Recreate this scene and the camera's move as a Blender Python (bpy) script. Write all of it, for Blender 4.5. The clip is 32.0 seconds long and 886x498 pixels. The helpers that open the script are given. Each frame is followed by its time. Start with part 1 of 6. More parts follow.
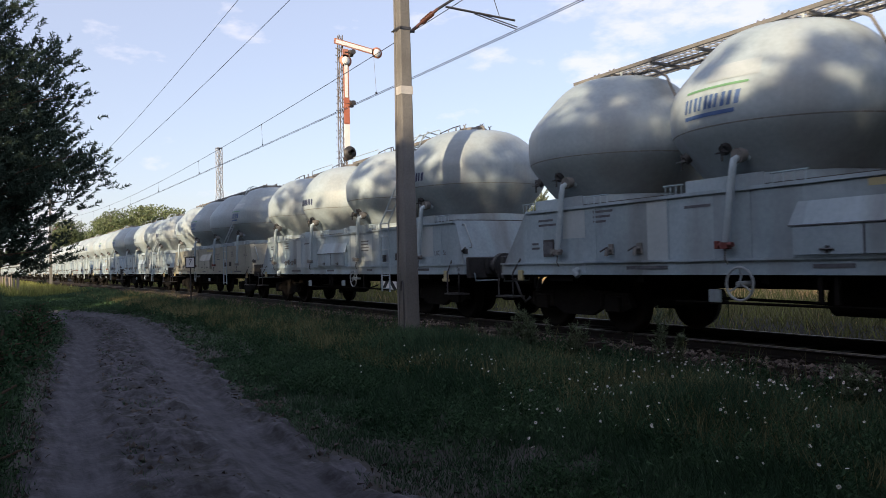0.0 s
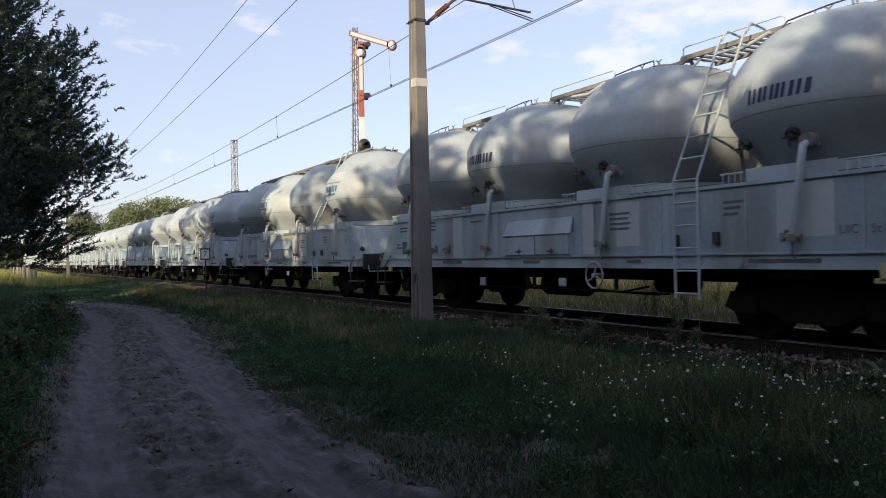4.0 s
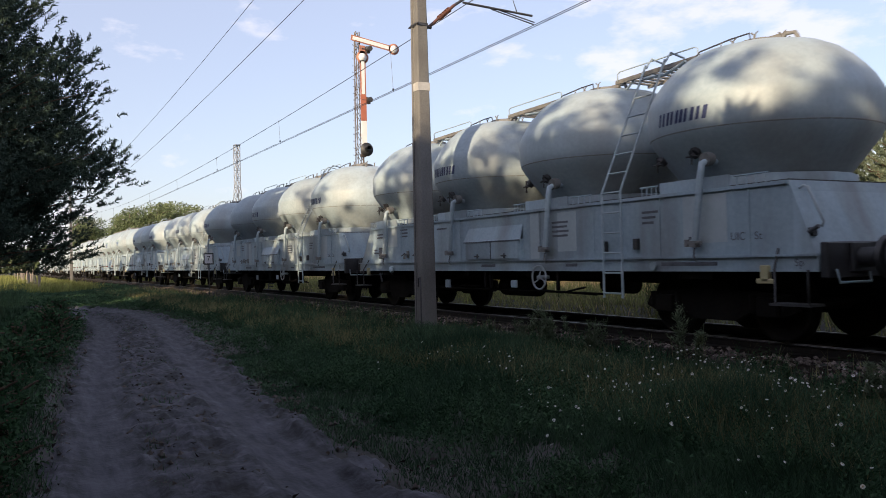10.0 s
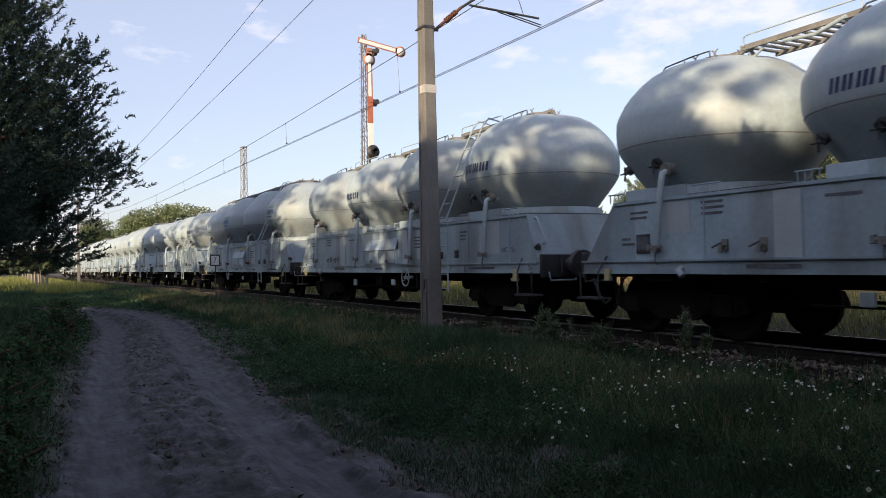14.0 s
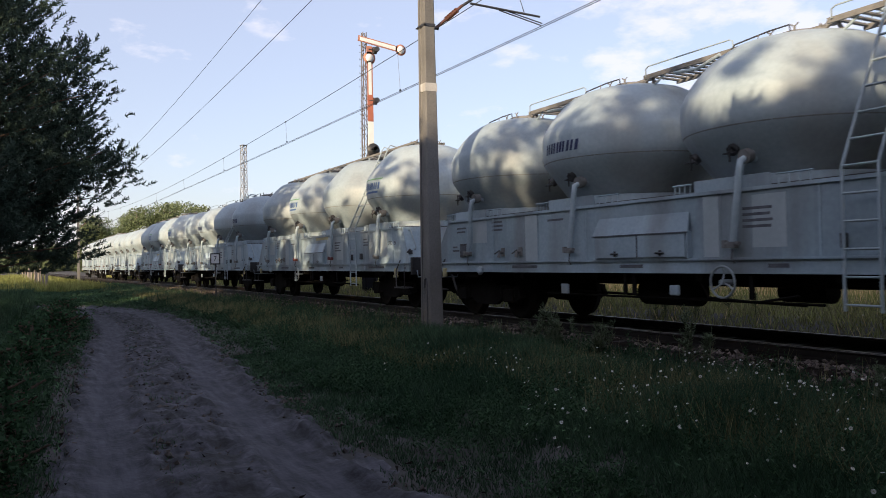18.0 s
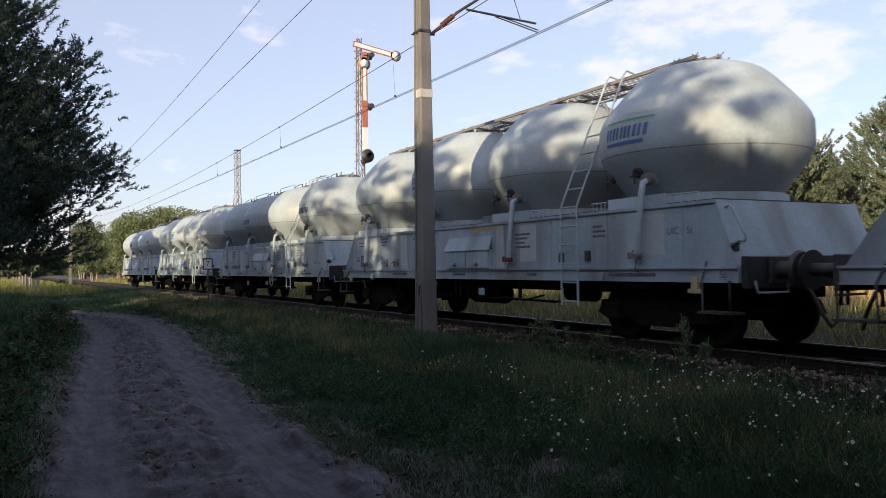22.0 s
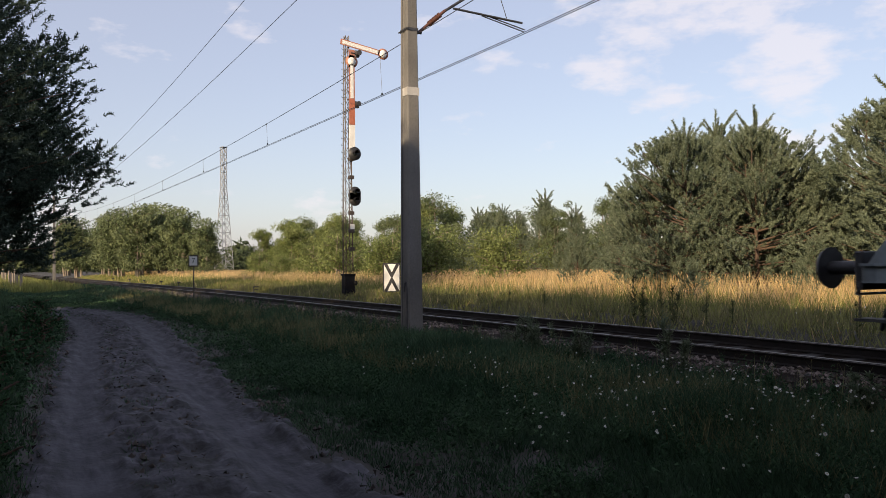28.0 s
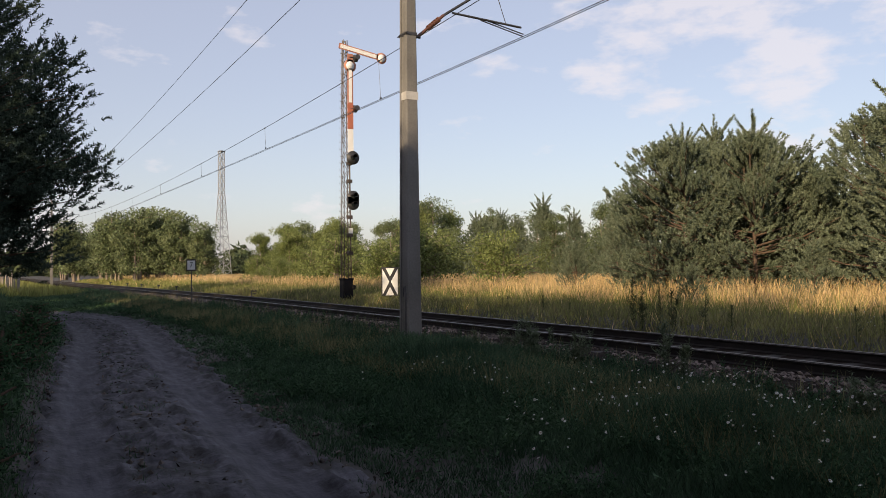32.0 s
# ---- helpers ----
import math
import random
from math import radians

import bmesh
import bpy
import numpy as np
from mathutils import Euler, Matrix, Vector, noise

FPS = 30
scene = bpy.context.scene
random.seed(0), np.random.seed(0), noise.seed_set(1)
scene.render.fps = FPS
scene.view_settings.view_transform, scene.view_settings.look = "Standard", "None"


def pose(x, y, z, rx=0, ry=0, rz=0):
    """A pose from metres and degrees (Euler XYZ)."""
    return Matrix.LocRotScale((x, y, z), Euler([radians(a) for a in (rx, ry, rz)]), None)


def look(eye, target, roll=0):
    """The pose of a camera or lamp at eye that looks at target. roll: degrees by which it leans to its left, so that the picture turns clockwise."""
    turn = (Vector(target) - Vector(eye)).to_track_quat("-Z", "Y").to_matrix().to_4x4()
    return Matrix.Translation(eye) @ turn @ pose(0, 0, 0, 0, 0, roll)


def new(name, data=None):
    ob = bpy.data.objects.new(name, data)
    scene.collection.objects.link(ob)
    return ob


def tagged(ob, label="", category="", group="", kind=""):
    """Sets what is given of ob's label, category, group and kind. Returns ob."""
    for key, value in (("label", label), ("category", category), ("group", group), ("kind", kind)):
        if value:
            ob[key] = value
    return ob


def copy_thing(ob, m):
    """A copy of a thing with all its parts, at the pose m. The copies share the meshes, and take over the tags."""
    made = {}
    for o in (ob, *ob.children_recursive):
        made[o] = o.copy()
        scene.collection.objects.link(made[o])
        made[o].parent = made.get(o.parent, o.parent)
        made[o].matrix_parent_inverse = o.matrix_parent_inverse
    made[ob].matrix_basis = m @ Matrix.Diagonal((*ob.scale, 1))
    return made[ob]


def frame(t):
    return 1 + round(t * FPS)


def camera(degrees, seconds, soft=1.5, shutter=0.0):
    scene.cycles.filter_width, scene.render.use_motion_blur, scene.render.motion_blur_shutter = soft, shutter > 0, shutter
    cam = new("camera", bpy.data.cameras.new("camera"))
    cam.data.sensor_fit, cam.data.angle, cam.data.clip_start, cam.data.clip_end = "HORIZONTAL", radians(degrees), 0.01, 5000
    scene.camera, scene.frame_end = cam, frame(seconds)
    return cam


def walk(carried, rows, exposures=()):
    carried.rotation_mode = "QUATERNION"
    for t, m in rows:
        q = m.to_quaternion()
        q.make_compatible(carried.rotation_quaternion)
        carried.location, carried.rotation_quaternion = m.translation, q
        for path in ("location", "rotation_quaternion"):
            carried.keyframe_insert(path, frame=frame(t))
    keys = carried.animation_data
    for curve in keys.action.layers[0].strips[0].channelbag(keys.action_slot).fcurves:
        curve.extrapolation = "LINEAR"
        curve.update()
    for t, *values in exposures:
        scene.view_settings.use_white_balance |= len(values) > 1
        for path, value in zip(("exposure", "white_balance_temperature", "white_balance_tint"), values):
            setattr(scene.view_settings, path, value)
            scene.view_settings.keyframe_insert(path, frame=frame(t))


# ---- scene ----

# ---------------------------------------------------------------- camera
EYE = (0.0, 0.0, 1.6)
cam = camera(58.5, 32.0, soft=0.85, shutter=0.1)

# seconds, turn to the left of +y, tilt up, lean (degrees), and the sway of the held camera (metres)
TURNS = [
    (0, 60.727, 0.992, -1.395, 0.044, -0.002, -0.002), (0.5, 60.912, 0.867, -1.398, 0.043, -0.002, -0.006),
    (1, 61.075, 0.757, -1.366, 0.041, -0.004, -0.010), (1.5, 61.239, 0.621, -1.342, 0.041, -0.002, -0.008),
    (2, 61.402, 0.532, -1.318, 0.039, 0.001, -0.006), (2.5, 61.538, 0.498, -1.279, 0.034, 0.002, -0.004),
    (3, 61.630, 0.504, -1.166, 0.033, 0.003, -0.007), (3.5, 61.698, 0.519, -1.120, 0.027, 0.003, -0.008),
    (5.5, 61.839, 0.514, -1.137, 0.031, -0.002, -0.013), (6, 61.859, 0.603, -1.195, 0.038, -0.005, -0.011),
    (6.5, 61.875, 0.670, -1.285, 0.037, -0.003, -0.004), (7, 61.882, 0.718, -1.363, 0.029, 0.004, -0.002),
    (7.5, 61.883, 0.768, -1.377, 0.015, 0.006, -0.001), (8, 61.889, 0.779, -1.421, 0.006, 0.008, 0.003),
    (8.5, 61.908, 0.777, -1.414, 0.005, 0.011, 0.003), (9, 61.895, 0.746, -1.383, 0.004, 0.008, 0.004),
    (9.5, 61.907, 0.739, -1.404, 0.016, 0.004, 0.003), (10, 61.941, 0.759, -1.413, 0.025, -0.002, 0.001),
    (10.5, 62.003, 0.758, -1.398, 0.032, -0.004, 0.002), (11, 62.056, 0.771, -1.382, 0.036, -0.005, 0.003),
    (11.5, 62.096, 0.818, -1.369, 0.035, -0.007, -0.001), (12, 62.155, 0.841, -1.332, 0.026, -0.009, -0.002),
    (12.5, 62.203, 0.859, -1.293, 0.023, -0.011, -0.003), (13, 62.246, 0.913, -1.234, 0.025, -0.011, -0.007),
    (13.5, 62.305, 0.920, -1.250, 0.028, -0.009, -0.005), (14, 62.371, 0.946, -1.222, 0.037, -0.008, -0.006),
    (14.5, 62.366, 0.949, -1.223, 0.038, -0.012, -0.008), (16.5, 62.385, 0.862, -1.174, 0.023, -0.014, -0.004),
    (17, 62.407, 0.846, -1.191, 0.019, -0.009, -0.004), (17.5, 62.394, 0.792, -1.226, 0.017, -0.008, 0.002),
    (18, 62.367, 0.823, -1.193, 0.006, -0.007, 0.005), (18.5, 62.333, 0.859, -1.154, 0.006, -0.008, 0.000),
    (19, 62.267, 0.814, -1.169, 0.003, -0.005, 0.001), (19.5, 62.194, 0.802, -1.212, -0.002, 0.000, 0.001),
    (20, 62.109, 0.799, -1.212, -0.008, -0.000, 0.006), (20.5, 62.029, 0.868, -1.136, -0.026, 0.003, 0.005),
    (21, 61.982, 0.927, -1.066, -0.050, 0.011, 0.012), (21.5, 61.959, 1.053, -0.956, -0.071, 0.020, 0.018),
    (22, 61.883, 1.262, -0.862, -0.093, 0.022, 0.021), (22.5, 61.839, 1.500, -0.741, -0.107, 0.024, 0.023),
    (23, 61.752, 1.620, -0.774, -0.101, 0.016, 0.019), (23.5, 61.686, 1.624, -0.939, -0.078, 0.010, 0.013),
    (24, 61.642, 1.592, -1.036, -0.061, 0.009, 0.007), (24.5, 61.584, 1.498, -1.123, -0.050, 0.008, 0.011),
    (25, 61.481, 1.412, -1.069, -0.046, 0.008, 0.007), (25.5, 61.341, 1.350, -0.963, -0.042, 0.006, 0.005),
    (27.5, 60.959, 1.285, -0.661, -0.007, -0.008, 0.002), (28, 60.924, 1.153, -0.598, 0.001, -0.008, -0.005),
    (28.5, 60.901, 0.959, -0.611, -0.004, -0.005, -0.006), (29, 60.887, 0.915, -0.552, -0.008, -0.005, -0.010),
    (29.5, 60.908, 0.986, -0.574, -0.009, -0.004, -0.006), (30, 60.886, 1.198, -0.571, -0.012, -0.010, -0.000),
    (30.5, 60.877, 1.365, -0.595, -0.013, -0.011, 0.003), (31, 60.848, 1.484, -0.553, -0.019, -0.013, 0.002),
    (31.5, 60.799, 1.493, -0.573, -0.026, -0.015, 0.006), (32, 60.767, 1.440, -0.582, -0.030, -0.012, 0.005),
]


def aim(yaw, pitch, roll, dx, dy, dz):
    a, b = radians(yaw), radians(pitch)
    ahead = Vector((-math.sin(a) * math.cos(b), math.cos(a) * math.cos(b), math.sin(b)))
    eye = Vector(EYE) + Vector((dx, dy, dz))
    return look(eye, eye + ahead, roll)


walk(cam, [(row[0], aim(*row[1:])) for row in TURNS], [(0, 0.56, 6340, 13), (20, 0.56, 6380, 13), (25, 0.54, 6440, 13), (27, 0.41, 6560, 13), (29, 0.26, 6720, 13), (32, 0.25, 6760, 13)])

# ---------------------------------------------------------------- light
SUN_AZ = 30.0      # degrees by which the light's way leans from +y towards -x
SUN_EL = 17.0
world = bpy.data.worlds.new("evening_sky")
scene.world = world
world.use_nodes = True
wt = world.node_tree
wt.nodes.clear()
w_out = wt.nodes.new("ShaderNodeOutputWorld")
w_bg = wt.nodes.new("ShaderNodeBackground")
w_sky = wt.nodes.new("ShaderNodeTexSky")
w_sky.sky_type = "NISHITA"
w_sky.sun_disc = False
w_sky.sun_elevation = radians(SUN_EL)
w_sky.sun_rotation = radians(180 - SUN_AZ)
w_sky.air_density, w_sky.dust_density, w_sky.ozone_density = 1.0, 1.4, 1.6
w_bg.inputs["Strength"].default_value = 0.15
# thin evening clouds
w_co = wt.nodes.new("ShaderNodeTexCoord")
w_map = wt.nodes.new("ShaderNodeMapping")
w_map.inputs["Scale"].default_value = (3.0, 3.0, 7.5)
w_n = wt.nodes.new("ShaderNodeTexNoise")
w_n.inputs["Scale"].default_value = 2.6
w_n.inputs["Detail"].default_value = 9.0
w_n.inputs["Roughness"].default_value = 0.58
w_r = wt.nodes.new("ShaderNodeValToRGB")
w_r.color_ramp.elements[0].position = 0.60
w_r.color_ramp.elements[0].color = (0, 0, 0, 1)
w_r.color_ramp.elements[1].position = 0.72
w_r.color_ramp.elements[1].color = (0.6, 0.6, 0.6, 1)
w_mix = wt.nodes.new("ShaderNodeMix")
w_mix.data_type = "RGBA"
w_mix.inputs["B"].default_value = (5.0, 4.8, 5.0, 1)
w_veil = wt.nodes.new("ShaderNodeMix")
w_veil.data_type = "RGBA"
w_veil.inputs["Factor"].default_value = 0.5
w_veil.inputs["B"].default_value = (3.5, 3.44, 4.12, 1)
wt.links.new(w_co.outputs["Generated"], w_map.inputs["Vector"])
wt.links.new(w_map.outputs["Vector"], w_n.inputs["Vector"])
w_dot = wt.nodes.new("ShaderNodeVectorMath")
w_dot.operation = "DOT_PRODUCT"
w_dot.inputs[1].default_value = (-0.60, 0.75, 0.28)
w_bank = wt.nodes.new("ShaderNodeMapRange")
w_bank.inputs["From Min"].default_value, w_bank.inputs["From Max"].default_value = 0.972, 1.0
w_bank.inputs["To Min"].default_value, w_bank.inputs["To Max"].default_value = 0.0, 0.18
w_sum = wt.nodes.new("ShaderNodeMath")
w_sum.operation = "ADD"
wt.links.new(w_co.outputs["Generated"], w_dot.inputs[0])
wt.links.new(w_dot.outputs["Value"], w_bank.inputs["Value"])
wt.links.new(w_bank.outputs["Result"], w_sum.inputs[0])
wt.links.new(w_n.outputs["Fac"], w_sum.inputs[1])
wt.links.new(w_sum.outputs[0], w_r.inputs["Fac"])
wt.links.new(w_r.outputs["Color"], w_mix.inputs["Factor"])
wt.links.new(w_sky.outputs["Color"], w_veil.inputs["A"])
wt.links.new(w_veil.outputs["Result"], w_mix.inputs["A"])
wt.links.new(w_mix.outputs["Result"], w_bg.inputs["Color"])
wt.links.new(w_bg.outputs["Background"], w_out.inputs["Surface"])

sun = new("sun", bpy.data.lights.new("sun", "SUN"))
sun.data.energy = 4.5
sun.data.angle = radians(0.45)
sun.data.color = (1.0, 0.79, 0.51)
sun_way = Vector((-math.sin(radians(SUN_AZ)), math.cos(radians(SUN_AZ)), -math.tan(radians(SUN_EL))))
sun.matrix_world = Matrix.Translation((0, -40, 30)) @ sun_way.to_track_quat("-Z", "Y").to_matrix().to_4x4()


# ---------------------------------------------------------------- materials
def mat(name, c1, c2, rough=0.8, metal=0.0, scale=3.0, fine=40.0, bump=0.2, dirt=None, dirt_amt=0.5,
        stretch=(1, 1, 1), spread=0.0, island=0.0, through_light=0.0, spec=0.5, coords="Object", panels=0.0):
    """Two tones mixed by noise at two scales, with optional dirt, relief, and variation by thing or by leaf."""
    m = bpy.data.materials.new(name)
    m.use_nodes = True
    nt = m.node_tree
    n, link = nt.nodes, nt.links.new
    b = n["Principled BSDF"]
    b.inputs["Roughness"].default_value = rough
    b.inputs["Metallic"].default_value = metal
    b.inputs["Specular IOR Level"].default_value = spec
    co = n.new("ShaderNodeTexCoord")
    mp = n.new("ShaderNodeMapping")
    mp.inputs["Scale"].default_value = stretch
    link(co.outputs[coords], mp.inputs["Vector"])
    big, small = n.new("ShaderNodeTexNoise"), n.new("ShaderNodeTexNoise")
    big.inputs["Scale"].default_value, big.inputs["Detail"].default_value = scale, 6
    small.inputs["Scale"].default_value, small.inputs["Detail"].default_value = fine, 4
    link(mp.outputs["Vector"], big.inputs["Vector"])
    link(mp.outputs["Vector"], small.inputs["Vector"])
    mix = n.new("ShaderNodeMix")
    mix.data_type = "RGBA"
    mix.inputs["A"].default_value, mix.inputs["B"].default_value = (*c1, 1), (*c2, 1)
    add = n.new("ShaderNodeMath")
    add.operation = "MULTIPLY_ADD"
    link(small.outputs["Fac"], add.inputs[0])
    add.inputs[1].default_value = 0.6
    link(big.outputs["Fac"], add.inputs[2])
    ramp = n.new("ShaderNodeMapRange")
    ramp.inputs["From Min"].default_value, ramp.inputs["From Max"].default_value = 0.55, 1.05
    link(add.outputs[0], ramp.inputs["Value"])
    link(ramp.outputs["Result"], mix.inputs["Factor"])
    col = mix.outputs["Result"]
    if dirt:
        dn = n.new("ShaderNodeTexNoise")
        dn.inputs["Scale"].default_value, dn.inputs["Detail"].default_value = scale * 0.6, 8
        dm = n.new("ShaderNodeMapping")
        dm.inputs["Scale"].default_value = (2.2, 2.2, 0.45)
        dm.inputs["Location"].default_value = (3.1, 7.7, 1.3)
        link(co.outputs[coords], dm.inputs["Vector"])
        link(dm.outputs["Vector"], dn.inputs["Vector"])
        dr = n.new("ShaderNodeMapRange")
        dr.inputs["From Min"].default_value, dr.inputs["From Max"].default_value = 0.45, 0.72
        dr.inputs["To Max"].default_value = dirt_amt
        link(dn.outputs["Fac"], dr.inputs["Value"])
        dx = n.new("ShaderNodeMix")
        dx.data_type = "RGBA"
        dx.inputs["B"].default_value = (*dirt, 1)
        link(col, dx.inputs["A"])
        link(dr.outputs["Result"], dx.inputs["Factor"])
        col = dx.outputs["Result"]
    if panels:
        # repainted sheets: upright fields of slightly different tone, other ones on each wagon
        sx = n.new("ShaderNodeSeparateXYZ")
        link(co.outputs[coords], sx.inputs[0])
        oi = n.new("ShaderNodeObjectInfo")
        ma = n.new("ShaderNodeMath")
        ma.operation = "MULTIPLY_ADD"
        link(oi.outputs["Random"], ma.inputs[0])
        ma.inputs[1].default_value = 60.0
        link(sx.outputs["X"], ma.inputs[2])
        vo = n.new("ShaderNodeTexVoronoi")
        vo.voronoi_dimensions = "1D"
        vo.inputs["Scale"].default_value = 0.8
        link(ma.outputs[0], vo.inputs["W"])
        pv = n.new("ShaderNodeMapRange")
        pv.inputs["To Min"].default_value, pv.inputs["To Max"].default_value = 1 - panels, 1 + panels
        link(vo.outputs["Color"], pv.inputs["Value"])
        ph = n.new("ShaderNodeHueSaturation")
        link(pv.outputs["Result"], ph.inputs["Value"])
        link(col, ph.inputs["Color"])
        col = ph.outputs["Color"]
    if spread or island:
        hsv = n.new("ShaderNodeHueSaturation")
        vr = n.new("ShaderNodeMapRange")
        if island:
            src = n.new("ShaderNodeNewGeometry").outputs["Random Per Island"]
        else:
            src = n.new("ShaderNodeObjectInfo").outputs["Random"]
        amt = island or spread
        vr.inputs["To Min"].default_value, vr.inputs["To Max"].default_value = 1 - amt, 1 + amt
        link(src, vr.inputs["Value"])
        link(vr.outputs["Result"], hsv.inputs["Value"])
        link(col, hsv.inputs["Color"])
        col = hsv.outputs["Color"]
    link(col, b.inputs["Base Color"])
    if bump:
        bp = n.new("ShaderNodeBump")
        bp.inputs["Strength"].default_value = bump
        bp.inputs["Distance"].default_value = 0.02
        link(add.outputs[0], bp.inputs["Height"])
        link(bp.outputs["Normal"], b.inputs["Normal"])
    if through_light:
        tr = n.new("ShaderNodeBsdfTranslucent")
        link(col, tr.inputs["Color"])
        ms = n.new("ShaderNodeMixShader")
        ms.inputs["Fac"].default_value = through_light
        link(b.outputs["BSDF"], ms.inputs[1])
        link(tr.outputs["BSDF"], ms.inputs[2])
        link(ms.outputs["Shader"], n["Material Output"].inputs["Surface"])
    return m


M_SOIL = mat("soil", (0.026, 0.025, 0.022), (0.066, 0.063, 0.057), 0.95, scale=0.8, fine=14, bump=0.6)
# sand darkened and blued: the tree shade is put into the road's colour
M_SAND = mat("shaded_sand_track", (0.014, 0.0142, 0.017), (0.112, 0.111, 0.130), 0.95, scale=2.6, fine=15, bump=1.0,
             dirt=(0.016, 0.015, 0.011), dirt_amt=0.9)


def compacted_ruts(m):
    """Wheel ruts of the road: smoother and darker packed soil where the lane value is near a wheel's line."""
    nt = m.node_tree
    n, link = nt.nodes, nt.links.new
    b = n["Principled BSDF"]
    at_ = n.new("ShaderNodeAttribute")
    at_.attribute_name = "lane"
    absolute = n.new("ShaderNodeMath")
    absolute.operation = "ABSOLUTE"
    link(at_.outputs["Fac"], absolute.inputs[0])
    off = n.new("ShaderNodeMath")
    off.operation = "SUBTRACT"
    link(absolute.outputs[0], off.inputs[0])
    off.inputs[1].default_value = 0.70
    near = n.new("ShaderNodeMath")
    near.operation = "ABSOLUTE"
    link(off.outputs[0], near.inputs[0])
    wob = n.new("ShaderNodeTexNoise")
    wob.inputs["Scale"].default_value, wob.inputs["Detail"].default_value = 2.5, 5
    co = n.new("ShaderNodeTexCoord")
    link(co.outputs["Object"], wob.inputs["Vector"])
    su = n.new("ShaderNodeMath")
    su.operation = "MULTIPLY_ADD"
    link(wob.outputs["Fac"], su.inputs[0])
    su.inputs[1].default_value = 0.5
    link(near.outputs[0], su.inputs[2])
    mr = n.new("ShaderNodeMapRange")
    mr.inputs["From Min"].default_value, mr.inputs["From Max"].default_value = 0.36, 0.58
    mr.inputs["To Min"].default_value, mr.inputs["To Max"].default_value = 0.75, 0.0
    link(su.outputs[0], mr.inputs["Value"])
    mix = n.new("ShaderNodeMix")
    mix.data_type = "RGBA"
    # packed rut tone, with the blue of the shade put into it too
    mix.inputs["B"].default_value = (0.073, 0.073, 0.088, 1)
    old = b.inputs["Base Color"].links[0].from_socket
    link(old, mix.inputs["A"])
    link(mr.outputs["Result"], mix.inputs["Factor"])
    # long scuffs drawn out along the road
    mp = n.new("ShaderNodeMapping")
    mp.inputs["Scale"].default_value = (0.8, 6.0, 1.0)
    link(co.outputs["Object"], mp.inputs["Vector"])
    st = n.new("ShaderNodeTexNoise")
    st.inputs["Scale"].default_value, st.inputs["Detail"].default_value, st.inputs["Roughness"].default_value = 1.6, 7, 0.65
    link(mp.outputs["Vector"], st.inputs["Vector"])
    sr = n.new("ShaderNodeMapRange")
    sr.inputs["From Min"].default_value, sr.inputs["From Max"].default_value = 0.38, 0.64
    sr.inputs["To Min"].default_value, sr.inputs["To Max"].default_value = 0.55, 1.2
    link(st.outputs["Fac"], sr.inputs["Value"])
    hs = n.new("ShaderNodeHueSaturation")
    link(sr.outputs["Result"], hs.inputs["Value"])
    link(mix.outputs["Result"], hs.inputs["Color"])
    link(hs.outputs["Color"], b.inputs["Base Color"])


compacted_ruts(M_SAND)
M_GRASS = mat("verge_grass", (0.018, 0.048, 0.026), (0.092, 0.152, 0.086), 0.7, scale=0.7, fine=5, bump=0, island=0.45, through_light=0.25, spec=0.12)
M_BROW = mat("brow_grass", (0.10, 0.105, 0.05), (0.27, 0.25, 0.13), 0.75, scale=0.5, fine=3, bump=0, island=0.45, through_light=0.25, spec=0.12)
M_DRY = mat("dry_grass", (0.55, 0.38, 0.165), (0.748, 0.561, 0.297), 0.75, scale=0.35, fine=2, bump=0, island=0.35, through_light=0.3)
M_FIELD = mat("field_grass", (0.156, 0.189, 0.052), (0.312, 0.299, 0.111), 0.75, scale=0.35, fine=2, bump=0, island=0.4, through_light=0.3, spec=0.12)
M_PETAL = mat("daisy_petal", (0.8, 0.8, 0.78), (0.7, 0.7, 0.68), 0.7, bump=0, island=0.1, through_light=0.2)
M_STONE = mat("ballast_stone", (0.035, 0.027, 0.023), (0.27, 0.215, 0.19), 0.9, scale=4, fine=30, bump=0.3, island=0.75)
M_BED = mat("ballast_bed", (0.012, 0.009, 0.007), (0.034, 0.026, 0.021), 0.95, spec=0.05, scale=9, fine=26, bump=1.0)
M_RAIL = mat("rusty_rail", (0.009, 0.006, 0.005), (0.022, 0.015, 0.011), 0.7, 0.3, scale=3, fine=60, bump=0.15)
M_RAILTOP = mat("polished_rail_head", (0.12, 0.105, 0.095), (0.20, 0.185, 0.175), 0.45, 1.0, scale=1, fine=30, bump=0.03)
M_SLEEPER = mat("sleeper", (0.02, 0.017, 0.015), (0.045, 0.039, 0.035), 0.9, scale=3, fine=40, spread=0.2)
M_CONC = mat("weathered_concrete", (0.122, 0.119, 0.113), (0.218, 0.212, 0.202), 0.9, scale=1.2, fine=35, bump=0.35,
             dirt=(0.12, 0.105, 0.09), dirt_amt=0.7)
M_PALE = mat("pale_paint_band", (0.40, 0.39, 0.375), (0.55, 0.54, 0.52), 0.8, scale=6, fine=40, dirt=(0.3, 0.28, 0.26))
M_STEEL = mat("dark_steel", (0.05, 0.05, 0.052), (0.11, 0.11, 0.115), 0.55, 0.6, scale=5, fine=50, bump=0.1)
M_GALV = mat("galvanised_steel", (0.32, 0.33, 0.34), (0.45, 0.46, 0.47), 0.5, 0.7, scale=5, fine=40, bump=0.1)
M_MAST = mat("weathered_mast_steel", (0.045, 0.037, 0.032), (0.105, 0.086, 0.076), 0.6, 0.3, scale=2, fine=30, bump=0.1, dirt=(0.09, 0.06, 0.045), dirt_amt=0.6)
